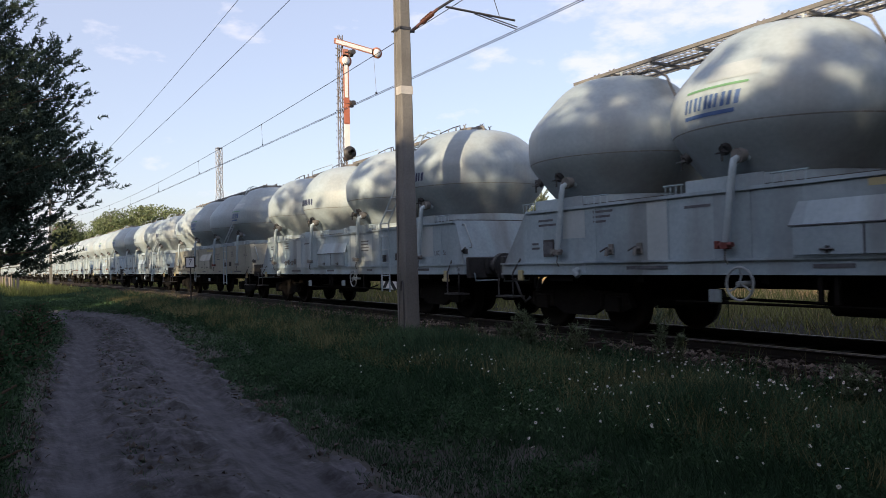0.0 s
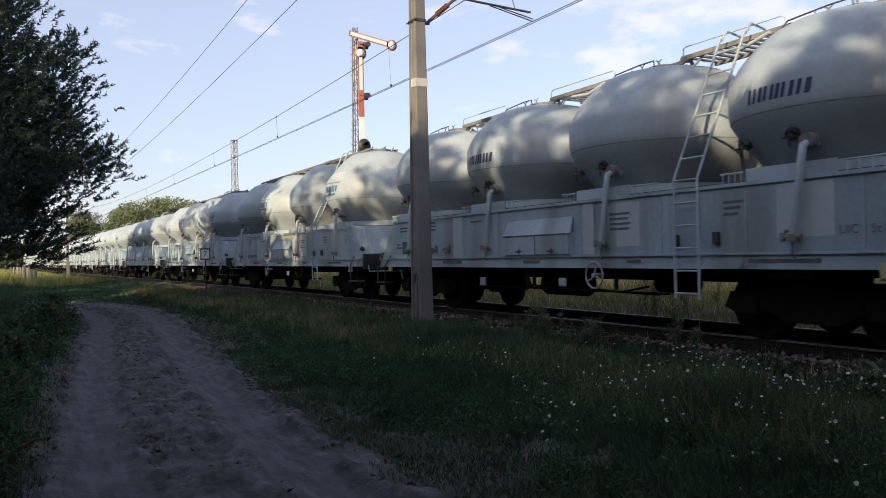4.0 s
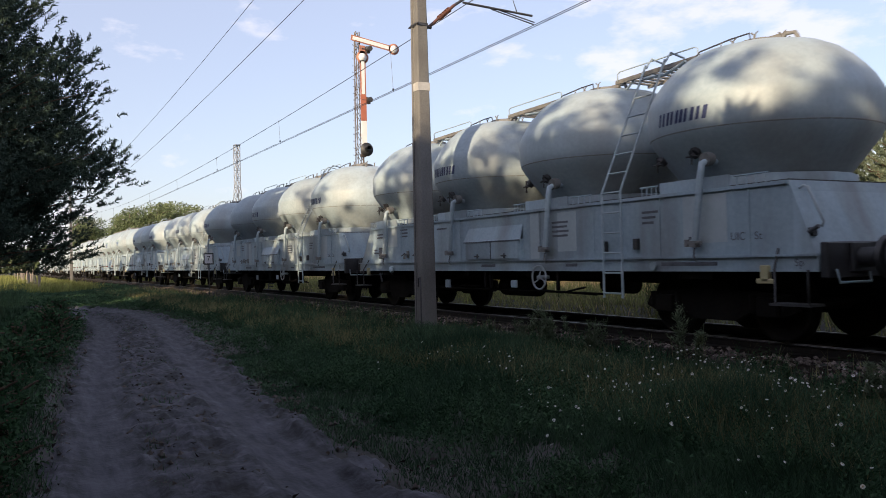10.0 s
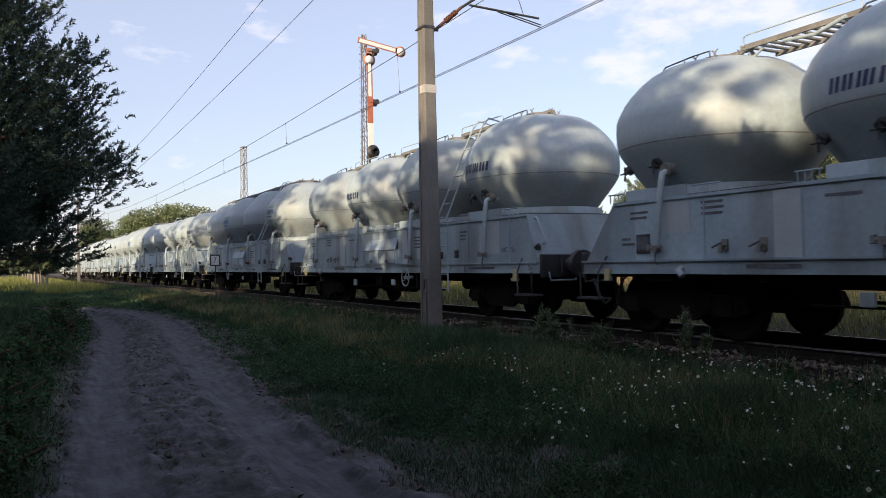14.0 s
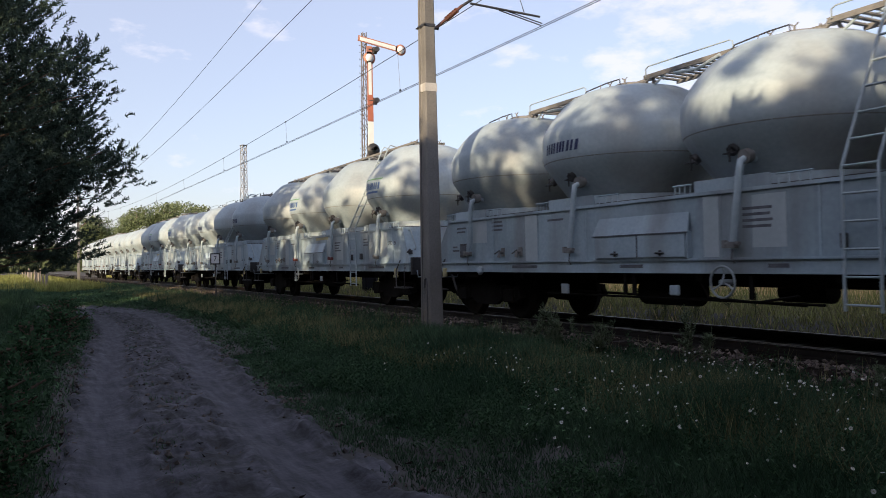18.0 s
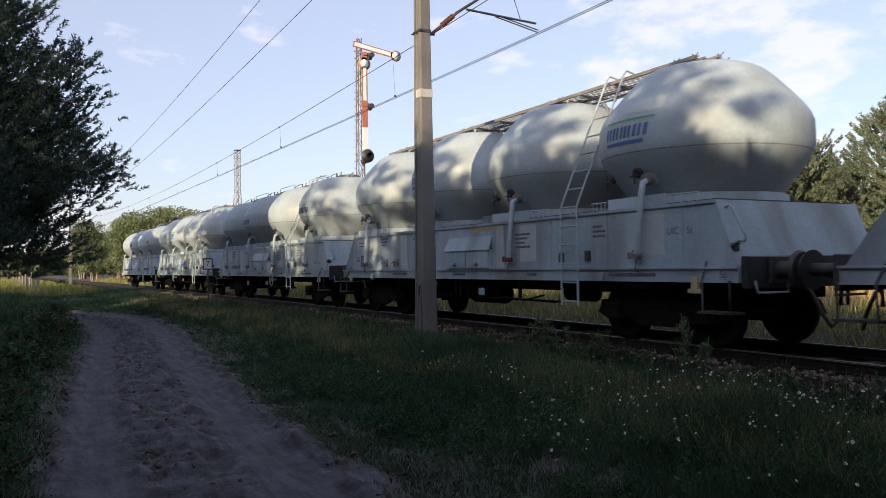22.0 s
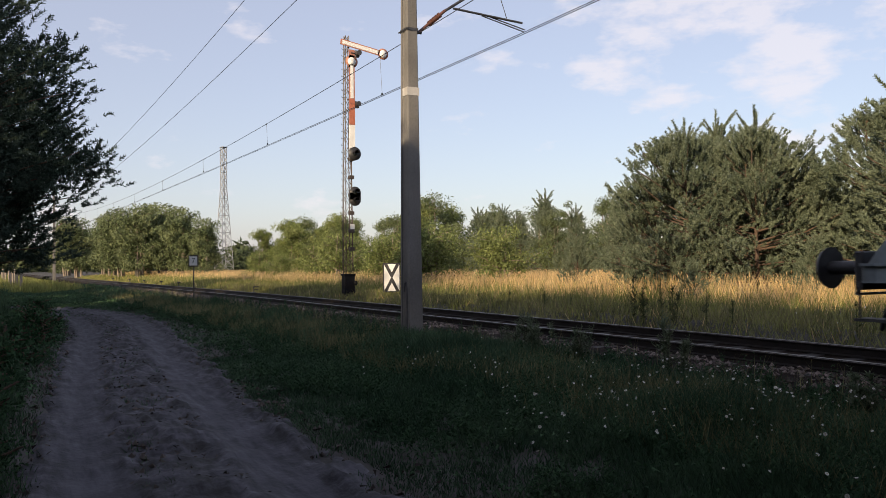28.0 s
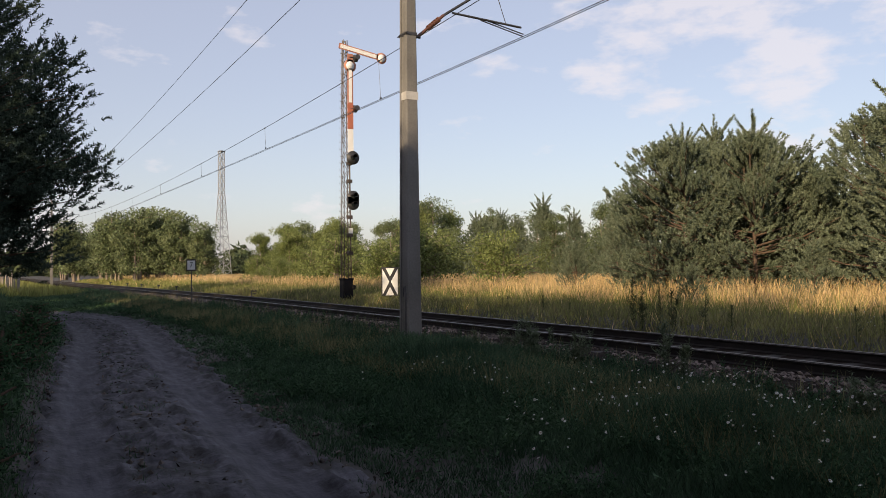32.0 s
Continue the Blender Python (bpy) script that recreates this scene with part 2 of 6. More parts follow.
M_SEED = mat("grass_seed_heads", (0.48, 0.33, 0.16), (0.64, 0.47, 0.27), 0.8, scale=0.3, fine=2, bump=0, island=0.3, through_light=0.3)
M_CLOD = mat("sand_clods", (0.05, 0.042, 0.036), (0.12, 0.10, 0.085), 0.95, scale=3, fine=20, bump=0.4, island=0.3)
M_LITTER = mat("leaf_litter", (0.012, 0.010, 0.007), (0.04, 0.029, 0.020), 0.95, bump=0, island=0.5)
M_WIRE = mat("wire", (0.035, 0.037, 0.042), (0.06, 0.062, 0.068), 0.5, 0.5, bump=0)
M_BROWN = mat("brown_insulator", (0.10, 0.045, 0.03), (0.14, 0.06, 0.04), 0.3, scale=5, bump=0)
M_WAGON = mat("wagon_paint", (0.252, 0.330, 0.380), (0.370, 0.460, 0.512), 0.55, scale=0.9, fine=18, bump=0.06,
              dirt=(0.13, 0.115, 0.095), dirt_amt=0.75, spread=0.08, panels=0.2)
M_SILO = mat("silo_paint", (0.280, 0.350, 0.390), (0.402, 0.477, 0.515), 0.5, scale=0.7, fine=14, bump=0.05,
             dirt=(0.19, 0.175, 0.15), dirt_amt=0.6, spread=0.08)
# dark tone of an added plate that keeps bounced light off the lower cones
M_DECK = mat("bounce_cutting_deck", (0.03, 0.03, 0.03), (0.07, 0.068, 0.064), 0.95, scale=2, fine=25, bump=0.3)
M_PATCH = mat("fresh_paint_patch", (0.34, 0.397, 0.418), (0.421, 0.474, 0.493), 0.55, scale=2, fine=18, bump=0.03)
M_SEAM = mat("grimy_seam", (0.13, 0.126, 0.12), (0.215, 0.21, 0.20), 0.8, scale=4, fine=30)
M_WELD = mat("weld_grime", (0.19, 0.195, 0.19), (0.27, 0.28, 0.28), 0.8, scale=4, fine=30)
# one near-black tone for the running gear below the wagon floor
M_UNDER = mat("underframe_black", (0.007, 0.006, 0.006), (0.015, 0.014, 0.013), 0.95, 0.0, spec=0.1, scale=3, fine=30)
M_BLACK = mat("black_paint", (0.02, 0.02, 0.022), (0.045, 0.045, 0.048), 0.5, scale=4, fine=30)
M_BLUE = mat("blue_logo_paint", (0.05, 0.105, 0.26), (0.085, 0.155, 0.33), 0.55, scale=4, fine=40, bump=0)
M_NAVY = mat("navy_logo_paint", (0.020, 0.030, 0.085), (0.032, 0.045, 0.12), 0.55, scale=4, fine=40, bump=0)
M_GREEN = mat("green_logo_paint", (0.10, 0.25, 0.12), (0.15, 0.31, 0.17), 0.55, scale=4, fine=40, bump=0)
M_MARK = mat("stencilled_marking", (0.06, 0.065, 0.08), (0.14, 0.145, 0.16), 0.7, scale=9, fine=60, bump=0)
M_YELLOW = mat("faded_yellow_marking", (0.38, 0.335, 0.17), (0.48, 0.43, 0.26), 0.7, scale=6, fine=40, bump=0)
M_RED = mat("signal_red", (0.37, 0.115, 0.065), (0.47, 0.165, 0.10), 0.6, scale=3, fine=30, bump=0.05)
M_RIM = mat("faded_signal_rim", (0.36, 0.15, 0.10), (0.46, 0.22, 0.16), 0.65, scale=3, fine=30, bump=0.05)
M_REDDARK = mat("red_lever_paint", (0.12, 0.03, 0.027), (0.18, 0.045, 0.04), 0.6, scale=3, fine=30, bump=0.05)
M_WHITE = mat("signal_white", (0.72, 0.72, 0.70), (0.82, 0.82, 0.80), 0.6, scale=3, fine=30, bump=0.05)
M_LENS = mat("dark_lens", (0.015, 0.02, 0.02), (0.03, 0.035, 0.035), 0.1, bump=0)
M_BARK = mat("pine_bark", (0.07, 0.05, 0.038), (0.14, 0.09, 0.06), 0.9, scale=3, fine=20, bump=0.6)
M_BIRCH = mat("pale_bark", (0.20, 0.16, 0.13), (0.32, 0.27, 0.22), 0.85, scale=3, fine=20, bump=0.3)
# shaded copy of the needle colour: the near pine's shade is put into it
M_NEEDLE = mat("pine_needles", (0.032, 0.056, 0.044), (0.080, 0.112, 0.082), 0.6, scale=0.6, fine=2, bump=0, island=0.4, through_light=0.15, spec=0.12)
# lit copy of the needle colour, lightened for the pines in the sun
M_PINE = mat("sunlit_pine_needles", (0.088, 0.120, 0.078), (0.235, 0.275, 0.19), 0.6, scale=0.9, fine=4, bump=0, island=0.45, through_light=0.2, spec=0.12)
M_HERB = mat("low_herbs", (0.019, 0.052, 0.024), (0.066, 0.120, 0.058), 0.85, scale=0.8, fine=3, bump=0, island=0.5, through_light=0.25, spec=0.12)
M_OLIVE = mat("olive_wagon_paint", (0.24, 0.245, 0.205), (0.335, 0.335, 0.285), 0.55, scale=0.9, fine=18, bump=0.06, dirt=(0.15, 0.14, 0.115), dirt_amt=0.6)
M_LEAF = mat("broad_leaves", (0.115, 0.155, 0.050), (0.25, 0.285, 0.112), 0.6, scale=0.4, fine=2, bump=0, island=0.5, through_light=0.22, spec=0.12)
M_LEAF2 = mat("grey_green_leaves", (0.085, 0.118, 0.058), (0.20, 0.232, 0.118), 0.6, scale=0.4, fine=2, bump=0, island=0.5, through_light=0.22, spec=0.12)
M_PITCH = mat("tarred_black", (0.005, 0.005, 0.007), (0.011, 0.011, 0.014), 0.7, spec=0.15, scale=4, fine=30)
M_WEED = mat("tall_weed", (0.05, 0.066, 0.028), (0.12, 0.135, 0.062), 0.8, scale=1, fine=3, bump=0, island=0.4, through_light=0.15, spec=0.12)
M_WEED2 = mat("bushy_weed", (0.065, 0.092, 0.055), (0.19, 0.225, 0.14), 0.8, scale=1, fine=3, bump=0, island=0.4, through_light=0.25, spec=0.12)
M_POST = mat("grey_wood_post", (0.20, 0.17, 0.14), (0.32, 0.28, 0.24), 0.9, scale=3, fine=30)
M_FAR = mat("distant_wood", (0.045, 0.065, 0.03), (0.085, 0.11, 0.05), 0.9, scale=0.05, fine=0.5, bump=0, island=0.35)


# ---------------------------------------------------------------- mesh tools
class Form:
    """Collects pieces of one mesh."""

    def __init__(self):
        self.v, self.f, self.s = [], [], []

    def add(self, verts, faces, smooth=False):
        k = len(self.v)
        self.v.extend(tuple(p) for p in verts)
        self.f.extend(tuple(i + k for i in q) for q in faces)
        self.s.extend([smooth] * len(faces))
        return self

    def box(self, x0, x1, y0, y1, z0, z1, c=0.0, m=None):
        """A box; c: bevel of all its edges."""
        if c <= 0:
            vs = [(x, y, z) for z in (z0, z1) for y in (y0, y1) for x in (x0, x1)]
            fs = [(0, 2, 3, 1), (4, 5, 7, 6), (0, 1, 5, 4), (2, 6, 7, 3), (0, 4, 6, 2), (1, 3, 7, 5)]
        else:
            bm = bmesh.new()
            bmesh.ops.create_cube(bm, size=1, matrix=Matrix.Translation(((x0 + x1) / 2, (y0 + y1) / 2, (z0 + z1) / 2)) @ Matrix.Diagonal((x1 - x0, y1 - y0, z1 - z0, 1)))
            bmesh.ops.bevel(bm, geom=bm.edges[:], offset=c, segments=1, affect="EDGES")
            bm.verts.index_update()
            vs = [tuple(q.co) for q in bm.verts]
            fs = [[q.index for q in fc.verts] for fc in bm.faces]
            bm.free()
        if m is not None:
            vs = [m @ Vector(q) for q in vs]
        return self.add(vs, fs)

    def tube(self, pts, r, n=6, r2=None, caps=True):
        """A round bar along points."""
        pts = [Vector(p) for p in pts]
        r2 = r if r2 is None else r2
        vs, fs = [], []
        side = None
        for i, p in enumerate(pts):
            d = (pts[min(i + 1, len(pts) - 1)] - pts[max(i - 1, 0)]).normalized()
            if side is None:
                side = d.cross(Vector((0, 0, 1)) if abs(d.z) < 0.9 else Vector((1, 0, 0))).normalized()
            side = (side - d * side.dot(d)).normalized()
            up = d.cross(side)
            q = r + (r2 - r) * i / max(1, len(pts) - 1)
            vs += [p + side * (q * math.cos(a)) + up * (q * math.sin(a)) for a in (2 * math.pi * j / n for j in range(n))]
        for i in range(len(pts) - 1):
            for j in range(n):
                a, b = i * n + j, i * n + (j + 1) % n
                fs.append((a, b, b + n, a + n))
        self.add(vs, fs, n > 5)
        if caps:
            self.add(vs[:n], [tuple(range(n))[::-1]])
            self.add(vs[-n:], [tuple(range(n))])
        return self

    def lathe(self, prof, n=32, c=(0, 0, 0), axis="z", smooth=True, arc=None):
        """Radius-height pairs turned about an axis."""
        vs, fs = [], []
        full = arc is None
        a0, a1 = (0, 2 * math.pi) if full else arc
        cols = n if full else n + 1
        for r, h in prof:
            for j in range(cols):
                a = a0 + (a1 - a0) * j / n
                p = (r * math.cos(a), r * math.sin(a), h)
                if axis == "y":
                    p = (p[0], p[2], p[1])
                elif axis == "x":
                    p = (p[2], p[0], p[1])
                vs.append((p[0] + c[0], p[1] + c[1], p[2] + c[2]))
        for i in range(len(prof) - 1):
            for j in range(n):
                a, b = i * cols + j, i * cols + (j + 1) % cols
                q = (a, b, b + cols, a + cols)
                fs.append(q[::-1] if axis == "y" else q)
        return self.add(vs, fs, smooth)

    def prism(self, poly, y0, y1):
        """An outline in x-z pushed from y0 to y1."""
        n = len(poly)
        vs = [(x, y0, z) for x, z in poly] + [(x, y1, z) for x, z in poly]
        fs = [tuple(range(n)), tuple(range(2 * n - 1, n - 1, -1))]
        fs += [((i + 1) % n, i, i + n, (i + 1) % n + n) for i in range(n)]
        return self.add(vs, fs)

    def mesh(self, name, material):
        me = bpy.data.meshes.new(name)
        me.from_pydata(self.v, [], self.f)
        me.polygons.foreach_set("use_smooth", self.s)
        me.materials.append(material)
        me.update()
        return me


def part(name, form, material, parent=None, label=""):
    ob = new(name, form if isinstance(form, bpy.types.Mesh) else form.mesh(name, material))
    ob.parent = parent
    return tagged(ob, label)


def soup(name, tris, material):
    """A mesh of loose triangles from an (n, 3, 3) array."""
    t = np.asarray(tris, dtype=np.float32).reshape(-1, 3)
    me = bpy.data.meshes.new(name)
    me.vertices.add(len(t))
    me.vertices.foreach_set("co", t.ravel())
    me.loops.add(len(t))
    me.loops.foreach_set("vertex_index", np.arange(len(t), dtype=np.int32))
    me.polygons.add(len(t) // 3)
    me.polygons.foreach_set("loop_start", np.arange(0, len(t), 3, dtype=np.int32))
    me.materials.append(material)
    me.update(calc_edges=True)
    return me


def words(text, size, material, name):
    """Lettering in the built-in font, turned into a mesh that lies in x-z and faces -y."""
    cu = bpy.data.curves.new(name, "FONT")
    cu.body, cu.size, cu.extrude, cu.align_x, cu.align_y = text, size, 0.001, "CENTER", "CENTER"
    ob = new(name, cu)
    dg = bpy.context.evaluated_depsgraph_get()
    dg.update()
    me = bpy.data.meshes.new_from_object(ob.evaluated_get(dg))
    bpy.data.objects.remove(ob)
    me.transform(pose(0, 0, 0, 90))
    me.materials.clear()
    me.materials.append(material)
    return me


def spread_points(rng, n, x0, x1, y0, y1):
    return np.stack([rng.uniform(x0, x1, n), rng.uniform(y0, y1, n)], -1)


# ---------------------------------------------------------------- plan
RAIL_Z = 0.435
TRACK_Y = 9.34


def track_y(x):
    """The track's middle: straight past the camera, bending slightly towards its side further out."""
    u = np.maximum(0.0, -18.0 - np.asarray(x, dtype=float))
    return TRACK_Y - np.where(u < 28.0, u * u / 1806.0, 0.434 + (u - 28.0) * 0.031)


PATH = [(14, 1.15), (4, 1.05), (-5, 1.2), (-10, 1.45), (-16, 2.0), (-22, 2.6), (-27, 2.75), (-32, 2.2), (-36, 0.6), (-39, -2.5), (-41, -8), (-43, -20)]


def path_distance(x, y):
    """Distance from the middle of the sandy track."""
    x, y = np.asarray(x, float), np.asarray(y, float)
    best = np.full(np.broadcast(x, y).shape, 1e9)
    for (ax, ay), (bx, by) in zip(PATH[:-1], PATH[1:]):
        dx, dy = bx - ax, by - ay
        t = np.clip(((x - ax) * dx + (y - ay) * dy) / (dx * dx + dy * dy), 0, 1)
        best = np.minimum(best, np.hypot(x - ax - t * dx, y - ay - t * dy))
    return best


BED = [(-2.75, -0.02), (-1.75, 0.235), (-1.35, 0.275), (-0.88, 0.280), (-0.6, 0.272), (0.0, 0.275), (0.6, 0.272), (0.88, 0.28), (1.75, 0.235), (2.75, 0.10)]


def surface_z(x, y):
    """The ground with the ballast bed on it."""
    d = np.asarray(y, float) - track_y(x)
    bed = np.interp(d, [p[0] for p in BED], [p[1] for p in BED], -1.0, -1.0)
    return np.maximum(ground_z(x, y), bed)


def ground_z(x, y, under_road=False):
    d = np.asarray(y, float) - track_y(x)
    step = lambda a, b, q: np.clip((q - a) / (b - a), 0, 1) ** 2 * (3 - 2 * np.clip((q - a) / (b - a), 0, 1))
    z = 0.14 * step(-6.5, -3.4, d) - 0.10 * step(-2.9, -2.2, d) + 0.31 * step(2.2, 3.6, d)
    p = path_distance(x, y)
    z = z - 0.05 * (1 - step(0.7, 1.5, p))
    if under_road:
        z = z - 0.16 * (1 - step(0.75, 1.12, p))
    rut = np.exp(-((p - 0.72) / 0.22) ** 2)
    bumps = 0.02 * np.sin(x * 1.7 + 0.6 * y) * np.cos(y * 2.1 - 0.3 * x) + 0.012 * np.sin(x * 4.3 - y * 3.1)
    z = z - 0.055 * rut + 0.02 * np.exp(-(p / 0.3) ** 2) + bumps * (0.15 + 0.85 * step(1.2, 2.2, p)) * (1 - step(-4.0, -3.0, d) * (1 - step(3.0, 4.0, d)))
    return z

# ---------------------------------------------------------------- ground
def build_ground():
    xs = np.unique(np.concatenate([np.linspace(-2500, -300, 12), np.linspace(-300, -70, 60), np.arange(-70, -30, 0.8), np.arange(-30, 12, 0.22), np.linspace(12, 60, 40), np.linspace(60, 2500, 14)]))
    ys = np.unique(np.concatenate([np.linspace(-2500, -40, 12), np.linspace(-40, -6, 30), np.arange(-6, 16, 0.22), np.linspace(16, 50, 50), np.linspace(50, 2500, 14)]))
    gx, gy = np.meshgrid(xs, ys)
    gz = ground_z(gx, gy, True)
    nx, ny = len(xs), len(ys)
    co = np.stack([gx, gy, gz], -1).reshape(-1, 3)
    i = (np.arange(ny - 1)[:, None] * nx + np.arange(nx - 1)[None]).ravel()
    me = bpy.data.meshes.new("ground")
    me.from_pydata(co.tolist(), [], np.stack([i, i + 1, i + nx + 1, i + nx], -1).tolist())
    me.polygons.foreach_set("use_smooth", [True] * len(me.polygons))
    me.materials.append(M_SOIL)
    tagged(new("ground", me), "uneven soil and low grass of the trackside", "ground", kind="structure")


def build_path():
    """The sandy track: a strip with a ragged rim, two ruts and a rough middle, a little above the ground sheet."""
    f = Form()
    pts, t = [], 0.0
    P = [Vector((*p, 0)) for p in PATH]
    fine = []
    for i in range(len(P) - 1):
        a, b, c, d = P[max(i - 1, 0)], P[i], P[i + 1], P[min(i + 2, len(P) - 1)]
        n = max(2, int((c - b).length / 0.08))
        for k in range(n):
            u = k / n
            fine.append(0.5 * ((2 * b) + (c - a) * u + (2 * a - 5 * b + 4 * c - d) * u * u + (3 * b - a - 3 * c + d) * u ** 3))
    W = 56
    vs, lane = [], []
    for k, p in enumerate(fine):
        d = (fine[min(k + 1, len(fine) - 1)] - fine[max(k - 1, 0)]).normalized()
        s = Vector((-d.y, d.x, 0))
        wl = 1.36 + 0.13 * noise.noise((k * 0.020, 1.3, 0)) + 0.11 * noise.noise((k * 0.095, 4.1, 0))
        wr = 1.20 + 0.30 * noise.noise((k * 0.018, 8.3, 0)) + 0.18 * noise.noise((k * 0.095, 9.1, 0))
        for j in range(W + 1):
            u = -wl + (wl + wr) * j / W
            q = p + s * u
            rim = min(j, W - j) / 5.0
            z = float(ground_z(q.x, q.y)) + (0.028 if rim >= 1 else -0.04 + 0.068 * rim)
            rough = 1.0 if abs(abs(u) - 0.72) > 0.27 else 0.35
            z += rough * 1.5 * (0.04 * noise.noise((q.x * 1.6, q.y * 2.4, 0)) + 0.045 * (0.35 - abs(noise.noise((q.x * 3.5, q.y * 4.5, 3)))) + 0.03 * noise.noise((q.x * 1.2, q.y * 7, 5)) + 0.022 * noise.noise((q.x * 11, q.y * 11, 7)))
            vs.append((q.x, q.y, z))
            lane.append(u)
    fs = [(k * (W + 1) + j, k * (W + 1) + j + 1, (k + 1) * (W + 1) + j + 1, (k + 1) * (W + 1) + j) for k in range(len(fine) - 1) for j in range(W)]
    f.add(vs, [q[::-1] for q in fs], True)
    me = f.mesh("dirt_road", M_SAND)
    me.attributes.new("lane", "FLOAT", "POINT").data.foreach_set("value", lane)
    tagged(part("dirt_road", me, None), "rutted sandy dirt road through the trees, their shade put into its colour", "road", kind="structure")


def along(x0, x1, step):
    n = max(1, int(abs(x1 - x0) / step))
    return [x0 + (x1 - x0) * i / n for i in range(n + 1)]


def build_track():
    track = tagged(new("railway_track"), "single railway track on ballast with polished rail heads", "railway track", kind="structure")
    # ballast bed
    sec = BED
    f = Form()
    xs = along(-330, 60, 1.0)
    vs = [(x, float(track_y(x)) + d + 0.10 * noise.noise((x * 0.9, d, 0)), z + 0.012 * noise.noise((x * 1.3, d * 2, 4))) for x in xs for d, z in sec]
    n = len(sec)
    f.add(vs, [(i * n + j, (i + 1) * n + j, (i + 1) * n + j + 1, i * n + j + 1) for i in range(len(xs) - 1) for j in range(n - 1)], True)
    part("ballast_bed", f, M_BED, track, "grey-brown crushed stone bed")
    prof = [(-0.0625, 0), (0.0625, 0), (0.0625, 0.012), (0.01, 0.03), (0.008, 0.11), (0.034, 0.122), (0.034, 0.146), (-0.034, 0.146), (-0.034, 0.122), (-0.008, 0.11), (-0.01, 0.03), (-0.0625, 0.012)]
    xr = along(-330, 60, 3.0)
    for side in (-1, 1):
        f, top = Form(), Form()
        n = len(prof)
        vs = [(x, float(track_y(x)) + side * 0.7525 + d, RAIL_Z - 0.149 + z) for x in xr for d, z in prof]
        f.add(vs, [(i * n + j, (i + 1) * n + j, (i + 1) * n + (j + 1) % n, i * n + (j + 1) % n) for i in range(len(xr) - 1) for j in range(n)])
        rail = part("rail", f, M_RAIL, track, "rust-brown steel rail")
        tops = [(-0.036, -0.014), (-0.03, 0.0), (0.03, 0.0), (0.036, -0.014)]
        vs = [(x, float(track_y(x)) + side * 0.7525 + d, RAIL_Z + z) for x in xr for d, z in tops]
        top.add(vs, [(i * 4 + j, (i + 1) * 4 + j, (i + 1) * 4 + j + 1, i * 4 + j + 1) for i in range(len(xr) - 1) for j in range(3)])
        part("rail_head", top, M_RAILTOP, rail, "bright worn running surface")
    me = Form().prism([(-0.13, 0), (-0.11, 0.17), (0.11, 0.17), (0.13, 0)], -1.28, 1.28).mesh("sleeper", M_SLEEPER)
    for i in range(260):
        x = 12 - i * 0.62
        ob = part("sleeper", me, None, track)
        ob.location = (x, float(track_y(x)), RAIL_Z - 0.149 - 0.175)
    return track


def lumps(name, rng, x, y, z, r, material):
    """Many small angular stones as one mesh."""
    k = len(x)
    base = np.array([(1, 0, 0), (-1, 0, 0), (0, 1, 0), (0, -1, 0), (0, 0, 1), (0, 0, -1)], float)
    tri = np.array([(0, 2, 4), (2, 1, 4), (1, 3, 4), (3, 0, 4), (2, 0, 5), (1, 2, 5), (3, 1, 5), (0, 3, 5)])
    v = base[None] * r[:, None, None] * rng.uniform(0.55, 1.25, (k, 6, 1)) + rng.normal(0, 1, (k, 6, 3)) * r[:, None, None] * 0.22
    a = rng.uniform(0, 6.3, k)
    ca, sa = np.cos(a)[:, None], np.sin(a)[:, None]
    v = np.stack([v[..., 0] * ca - v[..., 1] * sa, v[..., 0] * sa + v[..., 1] * ca, v[..., 2] * 0.85], -1)
    v += np.stack([x, y, z + r * 0.3], -1)[:, None]
    me = bpy.data.meshes.new(name)
    me.from_pydata(v.reshape(-1, 3).tolist(), [], (tri[None] + 6 * np.arange(k)[:, None, None]).reshape(-1, 3).tolist())
    me.materials.append(material)
    return new(name, me)


def build_stones():
    """Loose ballast stones along the near shoulder, and clods on the road."""
    rng = np.random.default_rng(5)
    n = 30000
    x = 6 - 66 * rng.random(n) ** 1.5
    d = -0.84 - 2.2 * rng.random(n) ** 1.1
    keep = (rng.random(n) < np.clip(1.15 + (d + 1.5) * 0.75, 0.12, 1)) & (rng.random(n) < np.clip(0.42 + 1.5 * np.array([noise.noise((a * 0.9, b * 2.0, 3)) for a, b in zip(x, d)]), 0.08, 1))
    x, d = x[keep], d[keep]
    y = track_y(x) + d
    z = np.where(d > -1.35, 0.277, np.where(d > -1.75, 0.275 + (d + 1.35) * 0.1, 0.235 + (d + 1.75) * 0.255))
    z = np.maximum(z, ground_z(x, y))
    r = 0.014 + 0.040 * rng.random(len(x)) ** 1.8
    tagged(lumps("ballast_stones", rng, x, y, z, r, M_STONE), "loose grey and reddish crushed stones on the track shoulder", "ballast", kind="stuff")
    n = 16000
    x = 2 - 34 * rng.random(n) ** 1.5
    y = rng.uniform(-0.6, 4.4, n)
    p = path_distance(x, y)
    keep = (p < 1.45) & ((p < 0.46) | (p > 0.98)) & (np.hypot(x, y) > 1.2) & (np.array([noise.noise((a * 1.5, b * 1.5, 8)) for a, b in zip(x, y)]) > 0.0)
    x, y = x[keep], y[keep]
    r = 0.008 + 0.034 * rng.random(len(x)) ** 2.5
    tagged(lumps("sand_clods", rng, x, y, ground_z(x, y) + 0.012, r, M_CLOD), "small sandy clods on the rough middle of the road", "clods", kind="stuff")


# ---------------------------------------------------------------- overhead line
POLES = [(-13.22, 6.66), (-94.0, 4.74)]
CONTACT_Z, CARRY_Z, STRUT_Z = 6.34, 7.66, 8.0


